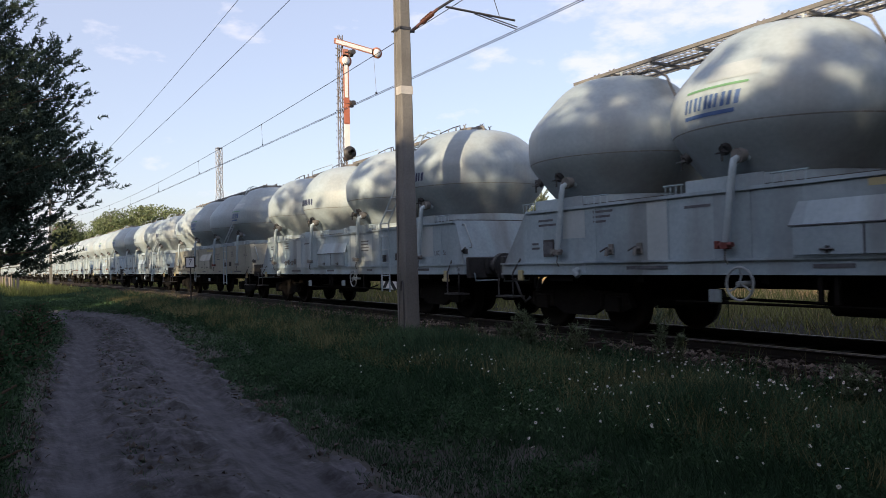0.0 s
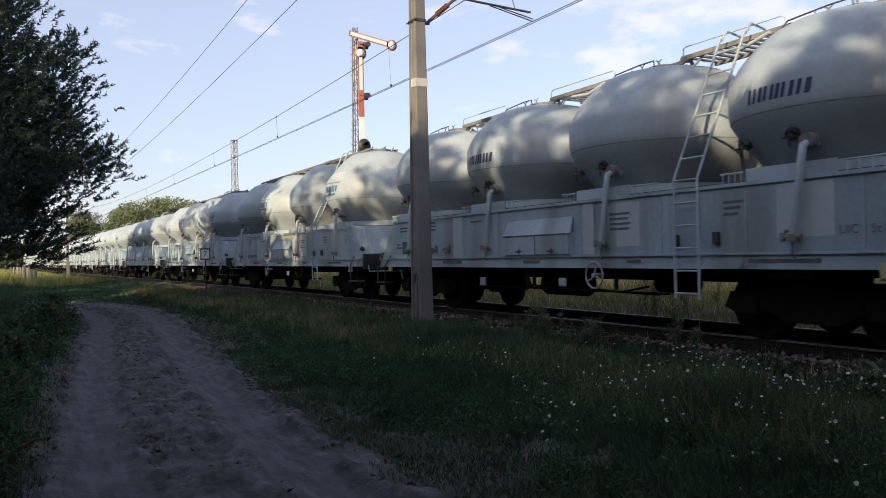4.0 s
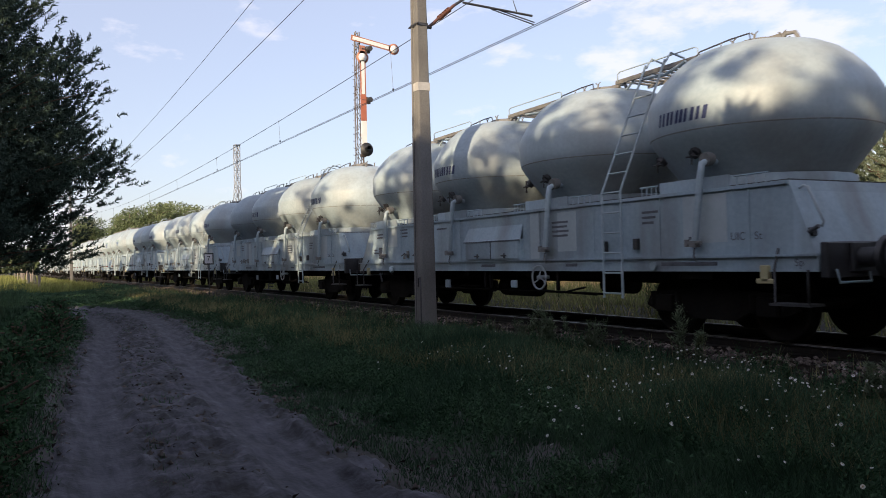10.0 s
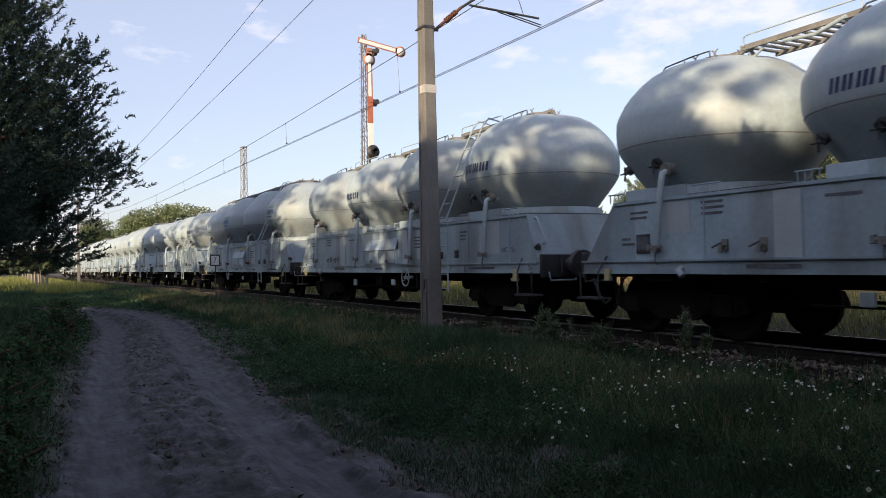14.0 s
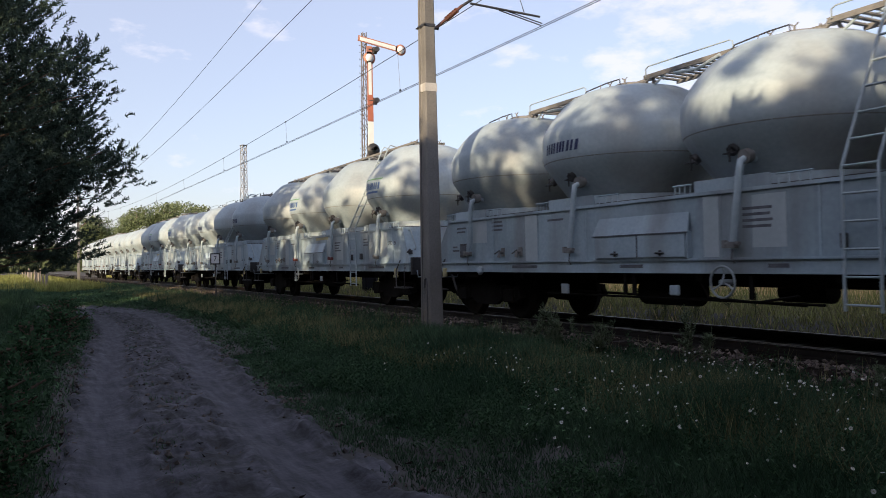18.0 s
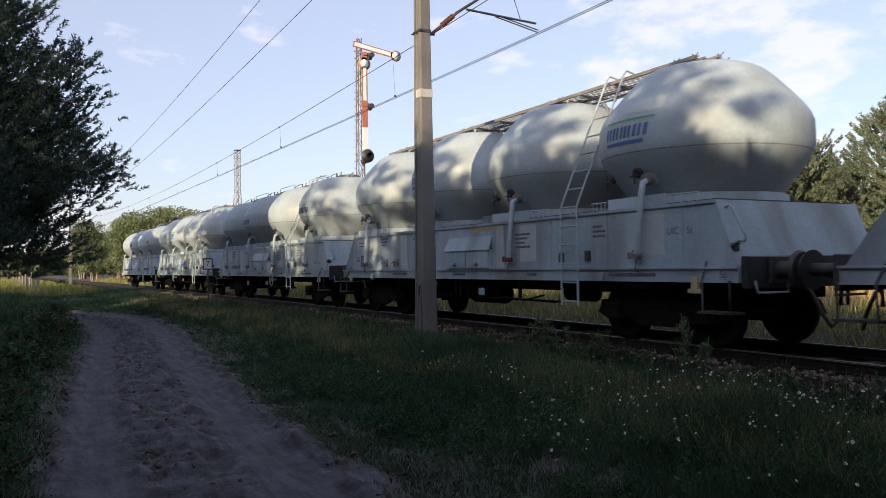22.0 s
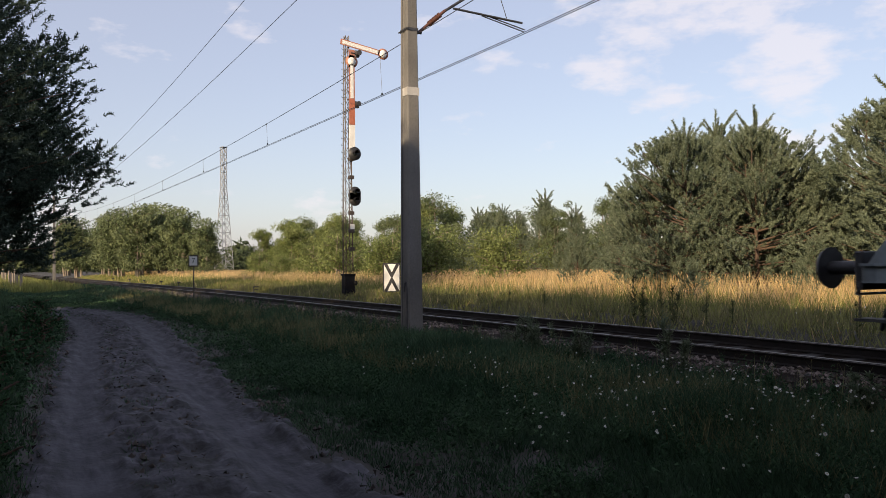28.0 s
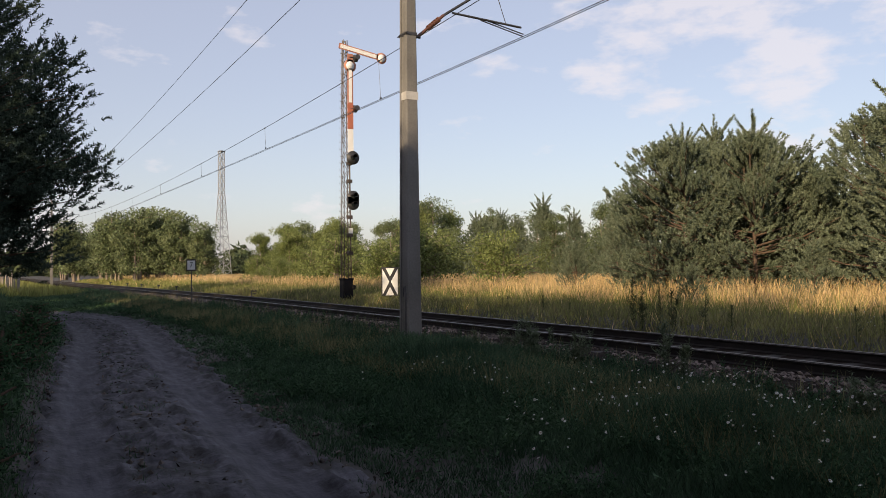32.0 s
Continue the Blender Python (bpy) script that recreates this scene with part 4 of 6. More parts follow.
def build_wagon(kind):
    """kind 0: one long grating walkway along the top; kind 1: short gangways with hoops."""
    long_walk = kind == 0
    w = tagged(new("cement_wagon"), "pale grey four-silo cement wagon with " +
               ("long grating walkway on top" if long_walk else "short railed gangways on top"), "railway wagon", "cement train")
    body = Form().prism([(-6.62, 1.11), (6.92, 1.11), (6.58, 2.0), (-5.92, 2.0)], -1.42, 1.42)
    part("casing", body, M_WAGON, w, "pale grey sheet-steel skirt with sloped ends")
    # added dark plate on the casing, so that the lower cones stay dim
    part("deck", Form().box(-5.88, 6.54, -1.36, 1.36, 2.003, 2.02), M_DECK, w, "dark plate added under the silos to keep bounced light off them")
    for s in (-1, 1):
        f = Form().box(-6.66, 6.96, 1.40 * s - 0.05, 1.40 * s + 0.05, 0.94, 1.125, 0.008)
        f.box(-6.66, 6.96, 1.41 * s - 0.075, 1.41 * s + 0.075, 1.10, 1.13)
        f.box(-6.66, 6.96, 1.40 * s - 0.07, 1.40 * s + 0.07, 0.925, 0.945)
        part("sole_bar", f, M_WAGON, w)
    f = Form()
    for x in (-4.1, -2.6, -1.25, 1.55, 3.0, 4.45, 6.0):
        f.box(x - 0.012, x + 0.012, -1.432, -1.41, 1.1, 1.985)
    f.box(-5.9, 6.56, -1.45, -1.40, 1.955, 2.0)
    part("seam_strip", f, M_WAGON, w)
    for s, x in ((-1, -6.66), (1, 6.96)):
        f = Form().box(min(x, x + 0.1 * s), max(x, x + 0.1 * s), -1.42, 1.42, 0.85, 1.26, 0.015)
        head = part("headstock", f, M_BLACK, w, "black end beam")
        for q in (-1, 1):
            bf = new("buffer")
            bf.parent = w
            bf.location = (x + 0.1 * s, 0.875 * q, 1.08)
            f = Form().tube([(0, 0, 0), (0.24 * s, 0, 0)], 0.115, 14)
            f.box(min(0, 0.05 * s), max(0, 0.05 * s), -0.17, 0.17, -0.17, 0.17, 0.01)
            part("buffer_sleeve", f, M_BLACK, bf)
            e = (7.45 - abs(x) - 0.1) * s
            f = Form().tube([(0.2 * s, 0, 0), (e - 0.04 * s, 0, 0)], 0.08, 12)
            f.tube([(e - 0.05 * s, 0, 0), (e - 0.02 * s, 0, 0), (e, 0, 0)], 0.245, 20, 0.22)
            part("buffer_plate", f, M_BLACK, bf)
        f = Form().tube([(x + 0.1 * s, 0, 1.02), (x + 0.36 * s, 0, 1.0), (x + 0.44 * s, 0, 0.93)], 0.05, 8)
        f.tube([(x + 0.42 * s, -0.06, 0.95), (x + 0.40 * s, -0.07, 0.62), (x + 0.40 * s, 0.07, 0.62), (x + 0.42 * s, 0.06, 0.95)], 0.025, 6)
        part("coupling", f, M_BLACK, w, "screw coupling")
        f = Form().tube([(x + 0.05 * s, -0.42, 0.92), (x + 0.25 * s, -0.44, 0.8), (x + 0.4 * s, -0.42, 0.5), (x + 0.47 * s, -0.36, 0.36), (x + 0.5 * s, -0.25, 0.45)], 0.027, 8)
        part("brake_hose", f, M_BLACK, w, "black rubber brake hose")
        f = Form().tube([(x - 0.55 * s, -1.42, 1.2), (x - 0.5 * s, -1.56, 0.95), (x - 0.5 * s, -1.56, 0.55), (x - 0.05 * s, -1.56, 0.55), (x - 0.05 * s, -1.56, 0.95)], 0.016, 6)
        f.box(min(x - 0.55 * s, x), max(x - 0.55 * s, x), -1.6, -1.35, 0.53, 0.56)
        part("step", f, M_STEEL, w, "shunter's foot step")
        f = Form().tube([(x + 0.12 * s, -1.3, 0.95), (x + 0.16 * s, -1.3, 0.80), (x + 0.16 * s, -0.75, 0.80), (x + 0.12 * s, -0.72, 0.95)], 0.016, 6)
        part("grab_handle", f, M_WAGON, w)
    # grab rail on the sloping end, beside the leading corner
    f = Form().tube([(6.60, -1.27, 1.90), (6.68, -1.28, 1.93), (6.73, -1.28, 1.90), (6.88, -1.22, 1.50), (6.86, -1.22, 1.45), (6.77, -1.22, 1.46)], 0.018, 6)
    part("corner_rail", f, M_PATCH, w)
    f = Form().box(6.76, 6.86, -1.40, -1.30, 1.33, 1.43, 0.01)
    f.tube([(6.83, -1.42, 1.38), (6.96, -1.42, 1.44)], 0.025, 6)
    part("lamp_iron", f, M_STEEL, w, "dark lamp iron")
    # silos
    sm = SILO_MESH[kind]
    dz = -TOP_DROP[kind]
    for j, x in enumerate(SILO_X):
        s = part("silo", sm, None, w, "pale grey double-cone silo")
        s.location = (x, 0, 0)
        s.rotation_euler = (0, 0, 0)
        f = Form().lathe([(silo_r(2.782) + 0.001, 2.782), (silo_r(2.785) + 0.003, 2.785), (silo_r(2.797) + 0.003, 2.797), (silo_r(2.80) + 0.001, 2.80)], 48)
        part("weld_seam", f, M_WELD, s, "grimy weld seam")
        f = Form().lathe([(1.20, 1.98), (1.20, 2.16), (1.16, 2.18)], 40)
        part("collar", f, M_WAGON, s)
        part("cover_plate", Form().box(-0.62, 0.62, -1.39, -1.37, 2.0, 2.16, 0.004), M_WAGON, s)
        for x0, x1 in ((0.68, 1.2), (-1.05, -0.68)):
            f = Form().tube([(x0, -1.36, 2.13), (x1, -1.36, 2.13)], 0.012, 4)
            for k in range(4):
                q = x0 + 0.04 + (x1 - x0 - 0.08) * k / 3
                f.tube([(q, -1.36, 2.0), (q, -1.36, 2.13)], 0.012, 4)
            part("guard_rail", f, M_WAGON, s)
        if j in (1, 3):
            logo_parts(s, kind)
        # manhole with wing nuts round its rim
        f = Form().lathe([(0.34, 4.22 + dz), (0.34, 4.31 + dz), (0.30, 4.34 + dz), (0.0, 4.36 + dz)], 20)
        f.box(-0.36, 0.36, -0.025, 0.025, 4.34 + dz, 4.375 + dz)
        for k in range(6):
            a = k * math.pi / 3
            c, e = 0.38 * math.cos(a), 0.38 * math.sin(a)
            f.tube([(c, e, 4.20 + dz), (c, e, 4.37 + dz)], 0.018, 5)
            f.tube([(c - 0.06, e, 4.40 + dz), (c, e, 4.36 + dz), (c + 0.06, e, 4.40 + dz)], 0.012, 4)
        part("manhole_lid", f, M_SEAM, s, "bolted manhole lid")
        if not long_walk:
            f = Form().tube([(0.50, -0.2, 4.20 + dz), (0.60, -0.2, 4.29 + dz), (0.74, -0.2, 4.27 + dz), (0.84, -0.2, 4.08 + dz)], 0.03, 8)
            f.box(0.44, 0.56, -0.27, -0.13, 4.18 + dz, 4.27 + dz, 0.02)
            part("relief_valve", f, M_SEAM, s, "grimy relief valve and elbow")
            f = Form().tube([(-0.82, -0.45, 4.11 + dz), (-0.80, -0.45, 4.24 + dz), (-0.70, -0.45, 4.33 + dz), (-0.1, -0.47, 4.36 + dz), (0.22, -0.47, 4.36 + dz), (0.25, -0.47, 4.2 + dz)], 0.012, 5)
            f.tube([(-0.28, -0.47, 4.2 + dz), (-0.28, -0.47, 4.355 + dz)], 0.010, 4)
            part("hoop_rail", f, M_STEEL, s, "dark bent hoop rail")
        # small sight plates and air valves on the lower cone
        for a in (-0.62, 0.05):
            f = Form()
            z = 2.52
            r = silo_r(z)
            p = Vector((r * math.sin(a), -r * math.cos(a), z))
            o = Vector((math.sin(a), -math.cos(a), -0.7)).normalized()
            f.tube([p, p + o * 0.07], 0.075, 12)
            f.tube([p, p + o * 0.13], 0.03, 8)
            f.tube([p + o * 0.12 + Vector((-0.10, 0, 0)), p + o * 0.12 + Vector((0.10, 0, 0))], 0.012, 5)
            f.tube([p + o * 0.12 + Vector((0, 0, -0.11)), p + o * 0.12 + Vector((0, 0, 0.11))], 0.014, 5)
            part("air_valve", f, M_BLACK, s, "dark air valve with cross handle")
        # discharge pipe
        xp = x + 0.25
        p = new("discharge_pipe")
        p.parent = w
        p.location = (xp, 0, 0)
        f = Form().tube([(0.02, -1.24, 2.36), (0.03, -1.38, 2.39), (0.03, -1.50, 2.33), (0.02, -1.52, 2.2), (-0.10, -1.53, 1.32), (-0.11, -1.52, 1.24)], 0.045, 12)
        part("pipe", f, M_SILO, p, "pale bent steel pipe")
        f = Form().tube([(0.03, -1.37, 2.40), (0.03, -1.45, 2.385)], 0.095, 14)
        f.tube([(0.03, -1.42, 2.40), (0.03, -1.32, 2.40)], 0.08, 12)
        part("flange", f, M_SEAM, p, "grimy bolted flange")
        f = Form().tube([(-0.103, -1.53, 1.33), (-0.108, -1.53, 1.25)], 0.075, 12)
        f.tube([(-0.24, -1.55, 1.30), (0.02, -1.55, 1.30)], 0.03, 8)
        f.box(-0.25, -0.19, -1.58, -1.52, 1.25, 1.35, 0.008)
        part("valve", f, M_REDDARK if (j in (1, 2) and kind != 1) else M_SEAM, p, "pipe valve with dark coupling")
        f = Form().tube([(-0.11, -1.53, 1.25), (-0.1, -1.56, 1.12), (-0.06, -1.55, 1.06)], 0.012, 5)
        part("chain", f, M_STEEL, p)
    # locker
    lx0, lx1 = (-0.62, 1.12) if kind != 1 else (-0.93, 1.03)
    lk = new("locker")
    lk.parent = w
    f = Form().prism([(lx0, 1.13), (lx1, 1.13), (lx1, 1.5), (lx0, 1.5)], -1.50, -1.40)
    part("locker_box", f, M_WAGON, lk)
    f = Form()
    a, b = lx0 - 0.03, lx1 + 0.03
    f.add([(a, -1.53, 1.49), (b, -1.53, 1.49), (b - 0.06, -1.425, 1.76), (a + 0.06, -1.425, 1.76), (a, -1.51, 1.475), (b, -1.51, 1.475), (b - 0.06, -1.41, 1.74), (a + 0.06, -1.41, 1.74)],
          [(0, 1, 2, 3), (7, 6, 5, 4), (0, 4, 5, 1), (1, 5, 6, 2), (3, 2, 6, 7), (0, 3, 7, 4)])
    part("locker_lid", f, M_WAGON, lk)
    mid = (lx0 + lx1) / 2
    for q0, q1 in ((lx0 + 0.03, mid - 0.012), (mid + 0.012, lx1 - 0.03)):
        d = part("locker_door", Form().box(q0, q1, -1.522, -1.502, 1.15, 1.468, 0.004), M_WAGON, lk)
        f = Form().tube([((q0 + q1) / 2 - 0.08, -1.54, 1.21), ((q0 + q1) / 2 + 0.08, -1.54, 1.21)], 0.014, 5)
        f.box((q0 + q1) / 2 - 0.02, (q0 + q1) / 2 + 0.02, -1.535, -1.52, 1.17, 1.25)
        part("latch", f, M_STEEL, d)
    # dark strips laid over the joints of lid and doors
    f = Form().box(lx0 - 0.03, lx1 + 0.03, -1.535, -1.53, 1.478, 1.492)
    f.box(mid - 0.008, mid + 0.008, -1.527, -1.523, 1.15, 1.47)
    part("door_gap", f, M_MARK, lk, "dark strips along the joints of lid and doors")
    # ladder
    ld = new("ladder")
    ld.parent = w
    rails_at = lambda z: -1.56 if z < 2.1 else -1.56 + 0.98 * (z - 2.1) / 2.1
    lad = 3.67 if long_walk else 3.59
    ztop = 4.25 if long_walk else 4.14
    for x in (lad - 0.21, lad + 0.21):
        f = Form().tube([(x, rails_at(z), z) for z in (0.53, 1.3, 2.1, 3.2, ztop)], 0.02, 6)
        part("ladder_rail", f, M_SILO, ld)
    me = Form().tube([(lad - 0.21, 0, 0), (lad + 0.21, 0, 0)], 0.015, 6).mesh("rung", M_SILO)
    for k in range(12):
        z = 0.60 + 0.30 * k
        ob = part("rung", me, None, ld)
        ob.location = (0, rails_at(z), z)
    for x in (lad - 0.21, lad + 0.21):
        part("ladder_hoop", Form().tube([(x, -0.60, ztop - 0.04), (x, -0.48, ztop + 0.12), (x, -0.2, ztop + 0.06)], 0.016, 6), M_SILO, ld)
    # walkways
    if long_walk:
        wk = new("walkway")
        wk.parent = w
        wk.location = (0, 0, -0.05)
        f = Form()
        for y in (-0.42, 0.42):
            f.box(-5.75, 5.35, y - 0.02, y + 0.02, 4.28, 4.335)
        f.box(-5.75, 5.35, -0.02, 0.02, 4.26, 4.31)
        for k in range(13):
            x = -5.7 + k * 0.918
            f.box(x - 0.02, x + 0.02, -0.42, 0.42, 4.24, 4.285)
        part("frame", f, M_SEAM, wk, "grimy angle-iron frame")
        f = Form()
        for k in range(6):
            y = -0.36 + k * 0.144
            f.box(-5.74, 5.34, y - 0.008, y + 0.008, 4.315, 4.34)
        for k in range(92):
            x = -5.7 + k * 0.12
            f.box(x - 0.006, x + 0.006, -0.4, 0.4, 4.32, 4.338)
        part("grating", f, M_GALV, wk, "open steel grating")
        strut = Form().tube([(0, 0, 4.27), (0, 0, 4.0)], 0.022, 5).mesh("strut", M_SILO)
        vent = Form().tube([(0.45, -0.1, 4.24), (0.85, -0.1, 4.28), (1.2, -0.1, 4.08), (1.42, -0.1, 3.66)], 0.022, 8).mesh("vent_pipe", M_SEAM)
        for x in SILO_X:
            for dx in (-0.5, 0.5):
                for y in (-0.4, 0.4):
                    part("strut", strut, None, wk).location = (x + dx if x + dx < 5.35 else 5.3, y, 0)
            if x < 5:
                part("vent_pipe", vent, None, wk, "bent vent pipe").location = (x, 0, 0)
    else:
        for k in range(3):
            xm = (SILO_X[k] + SILO_X[k + 1]) / 2
            wk = new("gangway")
            wk.parent = w
            wk.location = (xm, 0, 0)
            for y in (-0.36, 0.36):
                part("side_bar", Form().box(-0.98, 0.98, y - 0.02, y + 0.02, 4.06, 4.13), M_SEAM, wk)
            for q in range(12):
                part("slat", SLAT_MESH, None, wk).location = (-0.93 + q * 0.17, 0, 4.112)
            for y in (-0.40, 0.40):
                f = Form().tube([(-0.9, y, 4.1), (-0.9, y, 4.22), (-0.84, y, 4.25), (0.84, y, 4.25), (0.9, y, 4.22), (0.9, y, 4.1)], 0.011, 6)
                part("handrail", f, M_SILO, wk)
            f = Form()
            for x in (-0.6, 0.6):
                f.tube([(x, -0.3, 4.07), (x * 1.6, -0.3, 3.85)], 0.02, 5)
            f.tube([(-0.2, -0.45, 4.0), (0.3, -0.48, 3.95), (0.75, -0.5, 4.05)], 0.026, 7)
            part("bracket", f, M_SILO, wk)
    # markings: plain bars where the writing cannot be read
    rng = random.Random(40 + kind)
    for x, q, z0, z1 in ((4.9, 0.75, 1.3, 1.93), (2.05, 0.5, 1.25, 1.9), (-3.0, 0.38, 1.12, 1.94), (-4.9, 0.55, 1.5, 1.93), (1.25, 0.26, 1.14, 1.94)):
        part("paint_patch", Form().box(x, x + q, -1.4228, -1.4195, z0, z1), M_PATCH, w, "rectangle of fresher pale paint")
    for x, z, wd, n in ((-5.55, 1.80, 0.5, 2), (-5.75, 1.42, 0.3, 2), (-4.15, 1.86, 0.45, 3), (-2.3, 1.80, 0.6, 1), (1.9, 1.72, 0.5, 4), (4.1, 1.75, 0.35, 3), (5.0, 1.35, 0.1, 1)):
        for k in range(n):
            q = wd * rng.uniform(0.6, 1.0)
            part("marking", Form().box(x, x + q, -1.4255, -1.4215, z - k * 0.075, z - k * 0.075 + 0.035), M_MARK, w, "dark stencilled marking")
    for x, q in ((-0.4, 0.5), (-3.4, 0.8), (4.5, 1.0), (2.3, 0.3)):
        part("marking", Form().box(x, x + q, -1.4575, -1.4515, 1.00, 1.05), M_MARK, w, "dark stencilled marking")
    for text, x in (("UIC", 5.82), ("St", 6.13)):
        ob = part("class_marking", words(text, 0.14, M_MARK, "class_marking"), None, w, "dark stencilled lettering")
        ob.location = (x, -1.4225, 1.36 if kind == 1 else 1.62)
    me = words("Sp", 0.13, M_MARK, "end_marking")
    ob = part("end_marking", me, None, w, "dark stencilled lettering")
    ob.location = (6.72, -1.4545, 1.025)
    # framed label panel and hatch near the trailing end
    f = Form().box(-5.42, -5.14, -1.438, -1.42, 1.22, 1.50, 0.004)
    f2 = Form().box(-5.40, -5.16, -1.441, -1.438, 1.27, 1.46)
    plate = part("label_frame", f, M_STEEL, w, "dark framed label holder")
    part("label_sheet", f2, M_MARK, plate)
    if kind != 1:
        f = Form().box(-1.0 + 1.25, 1.35, -1.4245, -1.4205, 1.86, 1.94)
        part("yellow_marking", f, M_YELLOW, w, "faded yellow stripe")
    # pairs of small taps on the skirt
    for x in (-3.75, -3.15):
        t = new("tap")
        t.parent = w
        t.location = (x, 0, 0)
        f = Form().tube([(0, -1.42, 1.3), (0, -1.52, 1.3), (0, -1.53, 1.2)], 0.03, 8)
        f.box(-0.05, 0.05, -1.45, -1.42, 1.22, 1.38, 0.006)
        part("tap_body", f, M_SEAM, t, "grimy tap")
        part("tap_handle", Form().tube([(-0.12, -1.54, 1.27), (0.03, -1.53, 1.33)], 0.014, 5), M_STEEL, t)
    part("ladder_bracket", Form().box(3.28, 3.34, -1.49, -1.42, 1.22, 1.38, 0.006), M_STEEL, w)
    part("ladder_bracket", Form().box(3.96, 4.04, -1.49, -1.42, 1.24, 1.40, 0.006), M_STEEL, w)
    f = Form().tube([(-4.45, -1.50, 1.0), (-4.45, -1.56, 0.98), (-4.38, -1.56, 0.90)], 0.05, 8)
    part("lamp_bracket", f, M_WAGON, w)
    part("lamp_bracket", Form().tube([(4.4, -1.50, 1.0), (4.4, -1.53, 1.0)], 0.06, 10), M_WAGON, w)
    f = Form().box(6.2, 6.32, -1.50, -1.44, 0.80, 1.0, 0.008)
    f.box(6.14, 6.38, -1.50, -1.46, 0.78, 0.84, 0.008)
    part("rope_hook", Form().box(-6.1, -5.98, -1.50, -1.44, 0.82, 1.0, 0.008), M_YELLOW, w, "cream rope hook")
    part("rope_hook", f, M_YELLOW, w, "cream rope hook")
    # hand wheel
    hx = -1.32 if kind != 1 else 1.68
    hw = new("brake_wheel")
    hw.parent = w
    hw.location = (hx, -1.56, 0.82)
    ring = [(0.2 * math.cos(a), 0, 0.2 * math.sin(a)) for a in (2 * math.pi * k / 20 for k in range(21))]
    part("rim", Form().tube(ring, 0.016, 6, caps=False), M_SILO, hw, "pale hand wheel rim")
    f = Form()
    for k in range(3):
        a = math.pi / 2 + k * 2 * math.pi / 3
        f.tube([(0, 0, 0), (0.1 * math.cos(a), 0.03, 0.1 * math.sin(a)), (0.2 * math.cos(a), 0, 0.2 * math.sin(a))], 0.013, 5)
    f.tube([(0, -0.03, 0), (0, 0.2, 0)], 0.035, 8)
    part("spokes", f, M_SILO, hw)
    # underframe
    part("centre_sill", Form().box(-6.6, 6.9, -0.28, 0.28, 0.70, 1.05, 0.01), M_UNDER, w, "black centre sill")
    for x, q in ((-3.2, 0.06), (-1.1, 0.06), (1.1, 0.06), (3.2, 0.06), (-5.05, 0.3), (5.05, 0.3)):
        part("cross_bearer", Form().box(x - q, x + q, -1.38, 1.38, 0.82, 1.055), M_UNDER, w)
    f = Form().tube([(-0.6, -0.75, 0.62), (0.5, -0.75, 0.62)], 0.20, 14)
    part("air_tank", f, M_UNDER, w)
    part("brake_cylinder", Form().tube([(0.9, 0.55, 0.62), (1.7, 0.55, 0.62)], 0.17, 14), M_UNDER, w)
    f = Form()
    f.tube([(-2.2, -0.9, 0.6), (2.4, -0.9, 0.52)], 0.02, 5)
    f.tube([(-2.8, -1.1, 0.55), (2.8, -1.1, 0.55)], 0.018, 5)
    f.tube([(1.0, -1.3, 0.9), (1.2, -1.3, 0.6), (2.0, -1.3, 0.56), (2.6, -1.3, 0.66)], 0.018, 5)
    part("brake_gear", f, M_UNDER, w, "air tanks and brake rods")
    part("brake_plate", Form().box(-1.9, -1.72, -1.46, -1.42, 0.58, 0.74, 0.006), M_WAGON, w, "pale brake changeover plate")
    part("brake_plate", Form().box(0.62, 0.80, -1.46, -1.41, 0.62, 0.76, 0.015), M_WAGON, w, "pale brake changeover plate")
    for x in (-0.35, -0.15, 2.0):
        part("hanger", Form().box(x - 0.03, x + 0.03, -1.42, -1.38, 0.6, 0.9), M_UNDER, w)
    for s in (-1, 1):
        bg = new("bogie")
        bg.parent = w
        bg.location = (5.05 * s, 0, 0)
        f = Form()
        for q in (-1, 1):
            f.prism([(-1.3, 0.42), (-1.2, 0.62), (-0.45, 0.66), (-0.3, 0.74), (0.3, 0.74), (0.45, 0.66), (1.2, 0.62), (1.3, 0.42), (1.1, 0.34), (0.6, 0.38), (0.35, 0.26), (-0.35, 0.26), (-0.6, 0.38), (-1.1, 0.34)], 1.0 * q - 0.05, 1.0 * q + 0.05)
            for x in (-0.9, 0.9):
                f.box(x - 0.17, x + 0.17, 1.02 * q - 0.09, 1.02 * q + 0.09, 0.33, 0.58, 0.02)
                f.tube([(x - 0.25, 1.03 * q, 0.42), (x - 0.25, 1.03 * q, 0.62)], 0.06, 8)
                f.tube([(x + 0.25, 1.03 * q, 0.42), (x + 0.25, 1.03 * q, 0.62)], 0.06, 8)
        f.box(-0.2, 0.2, -1.0, 1.0, 0.5, 0.8)
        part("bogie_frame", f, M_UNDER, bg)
        for x in (-0.9, 0.9):
            ws = part("wheelset", WHEEL_MESH, None, bg, "steel wheels on their axle")
            ws.location = (x, 0, 0.46)
    return w


def wheel_mesh():
    f = Form()
    for q in (-1, 1):
        prof = [(0.0, 0.66), (0.12, 0.66), (0.13, 0.71), (0.36, 0.735), (0.40, 0.70), (0.488, 0.69), (0.49, 0.715), (0.462, 0.73), (0.458, 0.825), (0.40, 0.825), (0.37, 0.79), (0.14, 0.80), (0.12, 0.88), (0.0, 0.88)]
        f.lathe([(r, h * q) for r, h in prof], 28, (0, 0, 0), "y")
    f.tube([(0, -0.95, 0), (0, 0.95, 0)], 0.08, 12)
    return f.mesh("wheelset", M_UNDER)


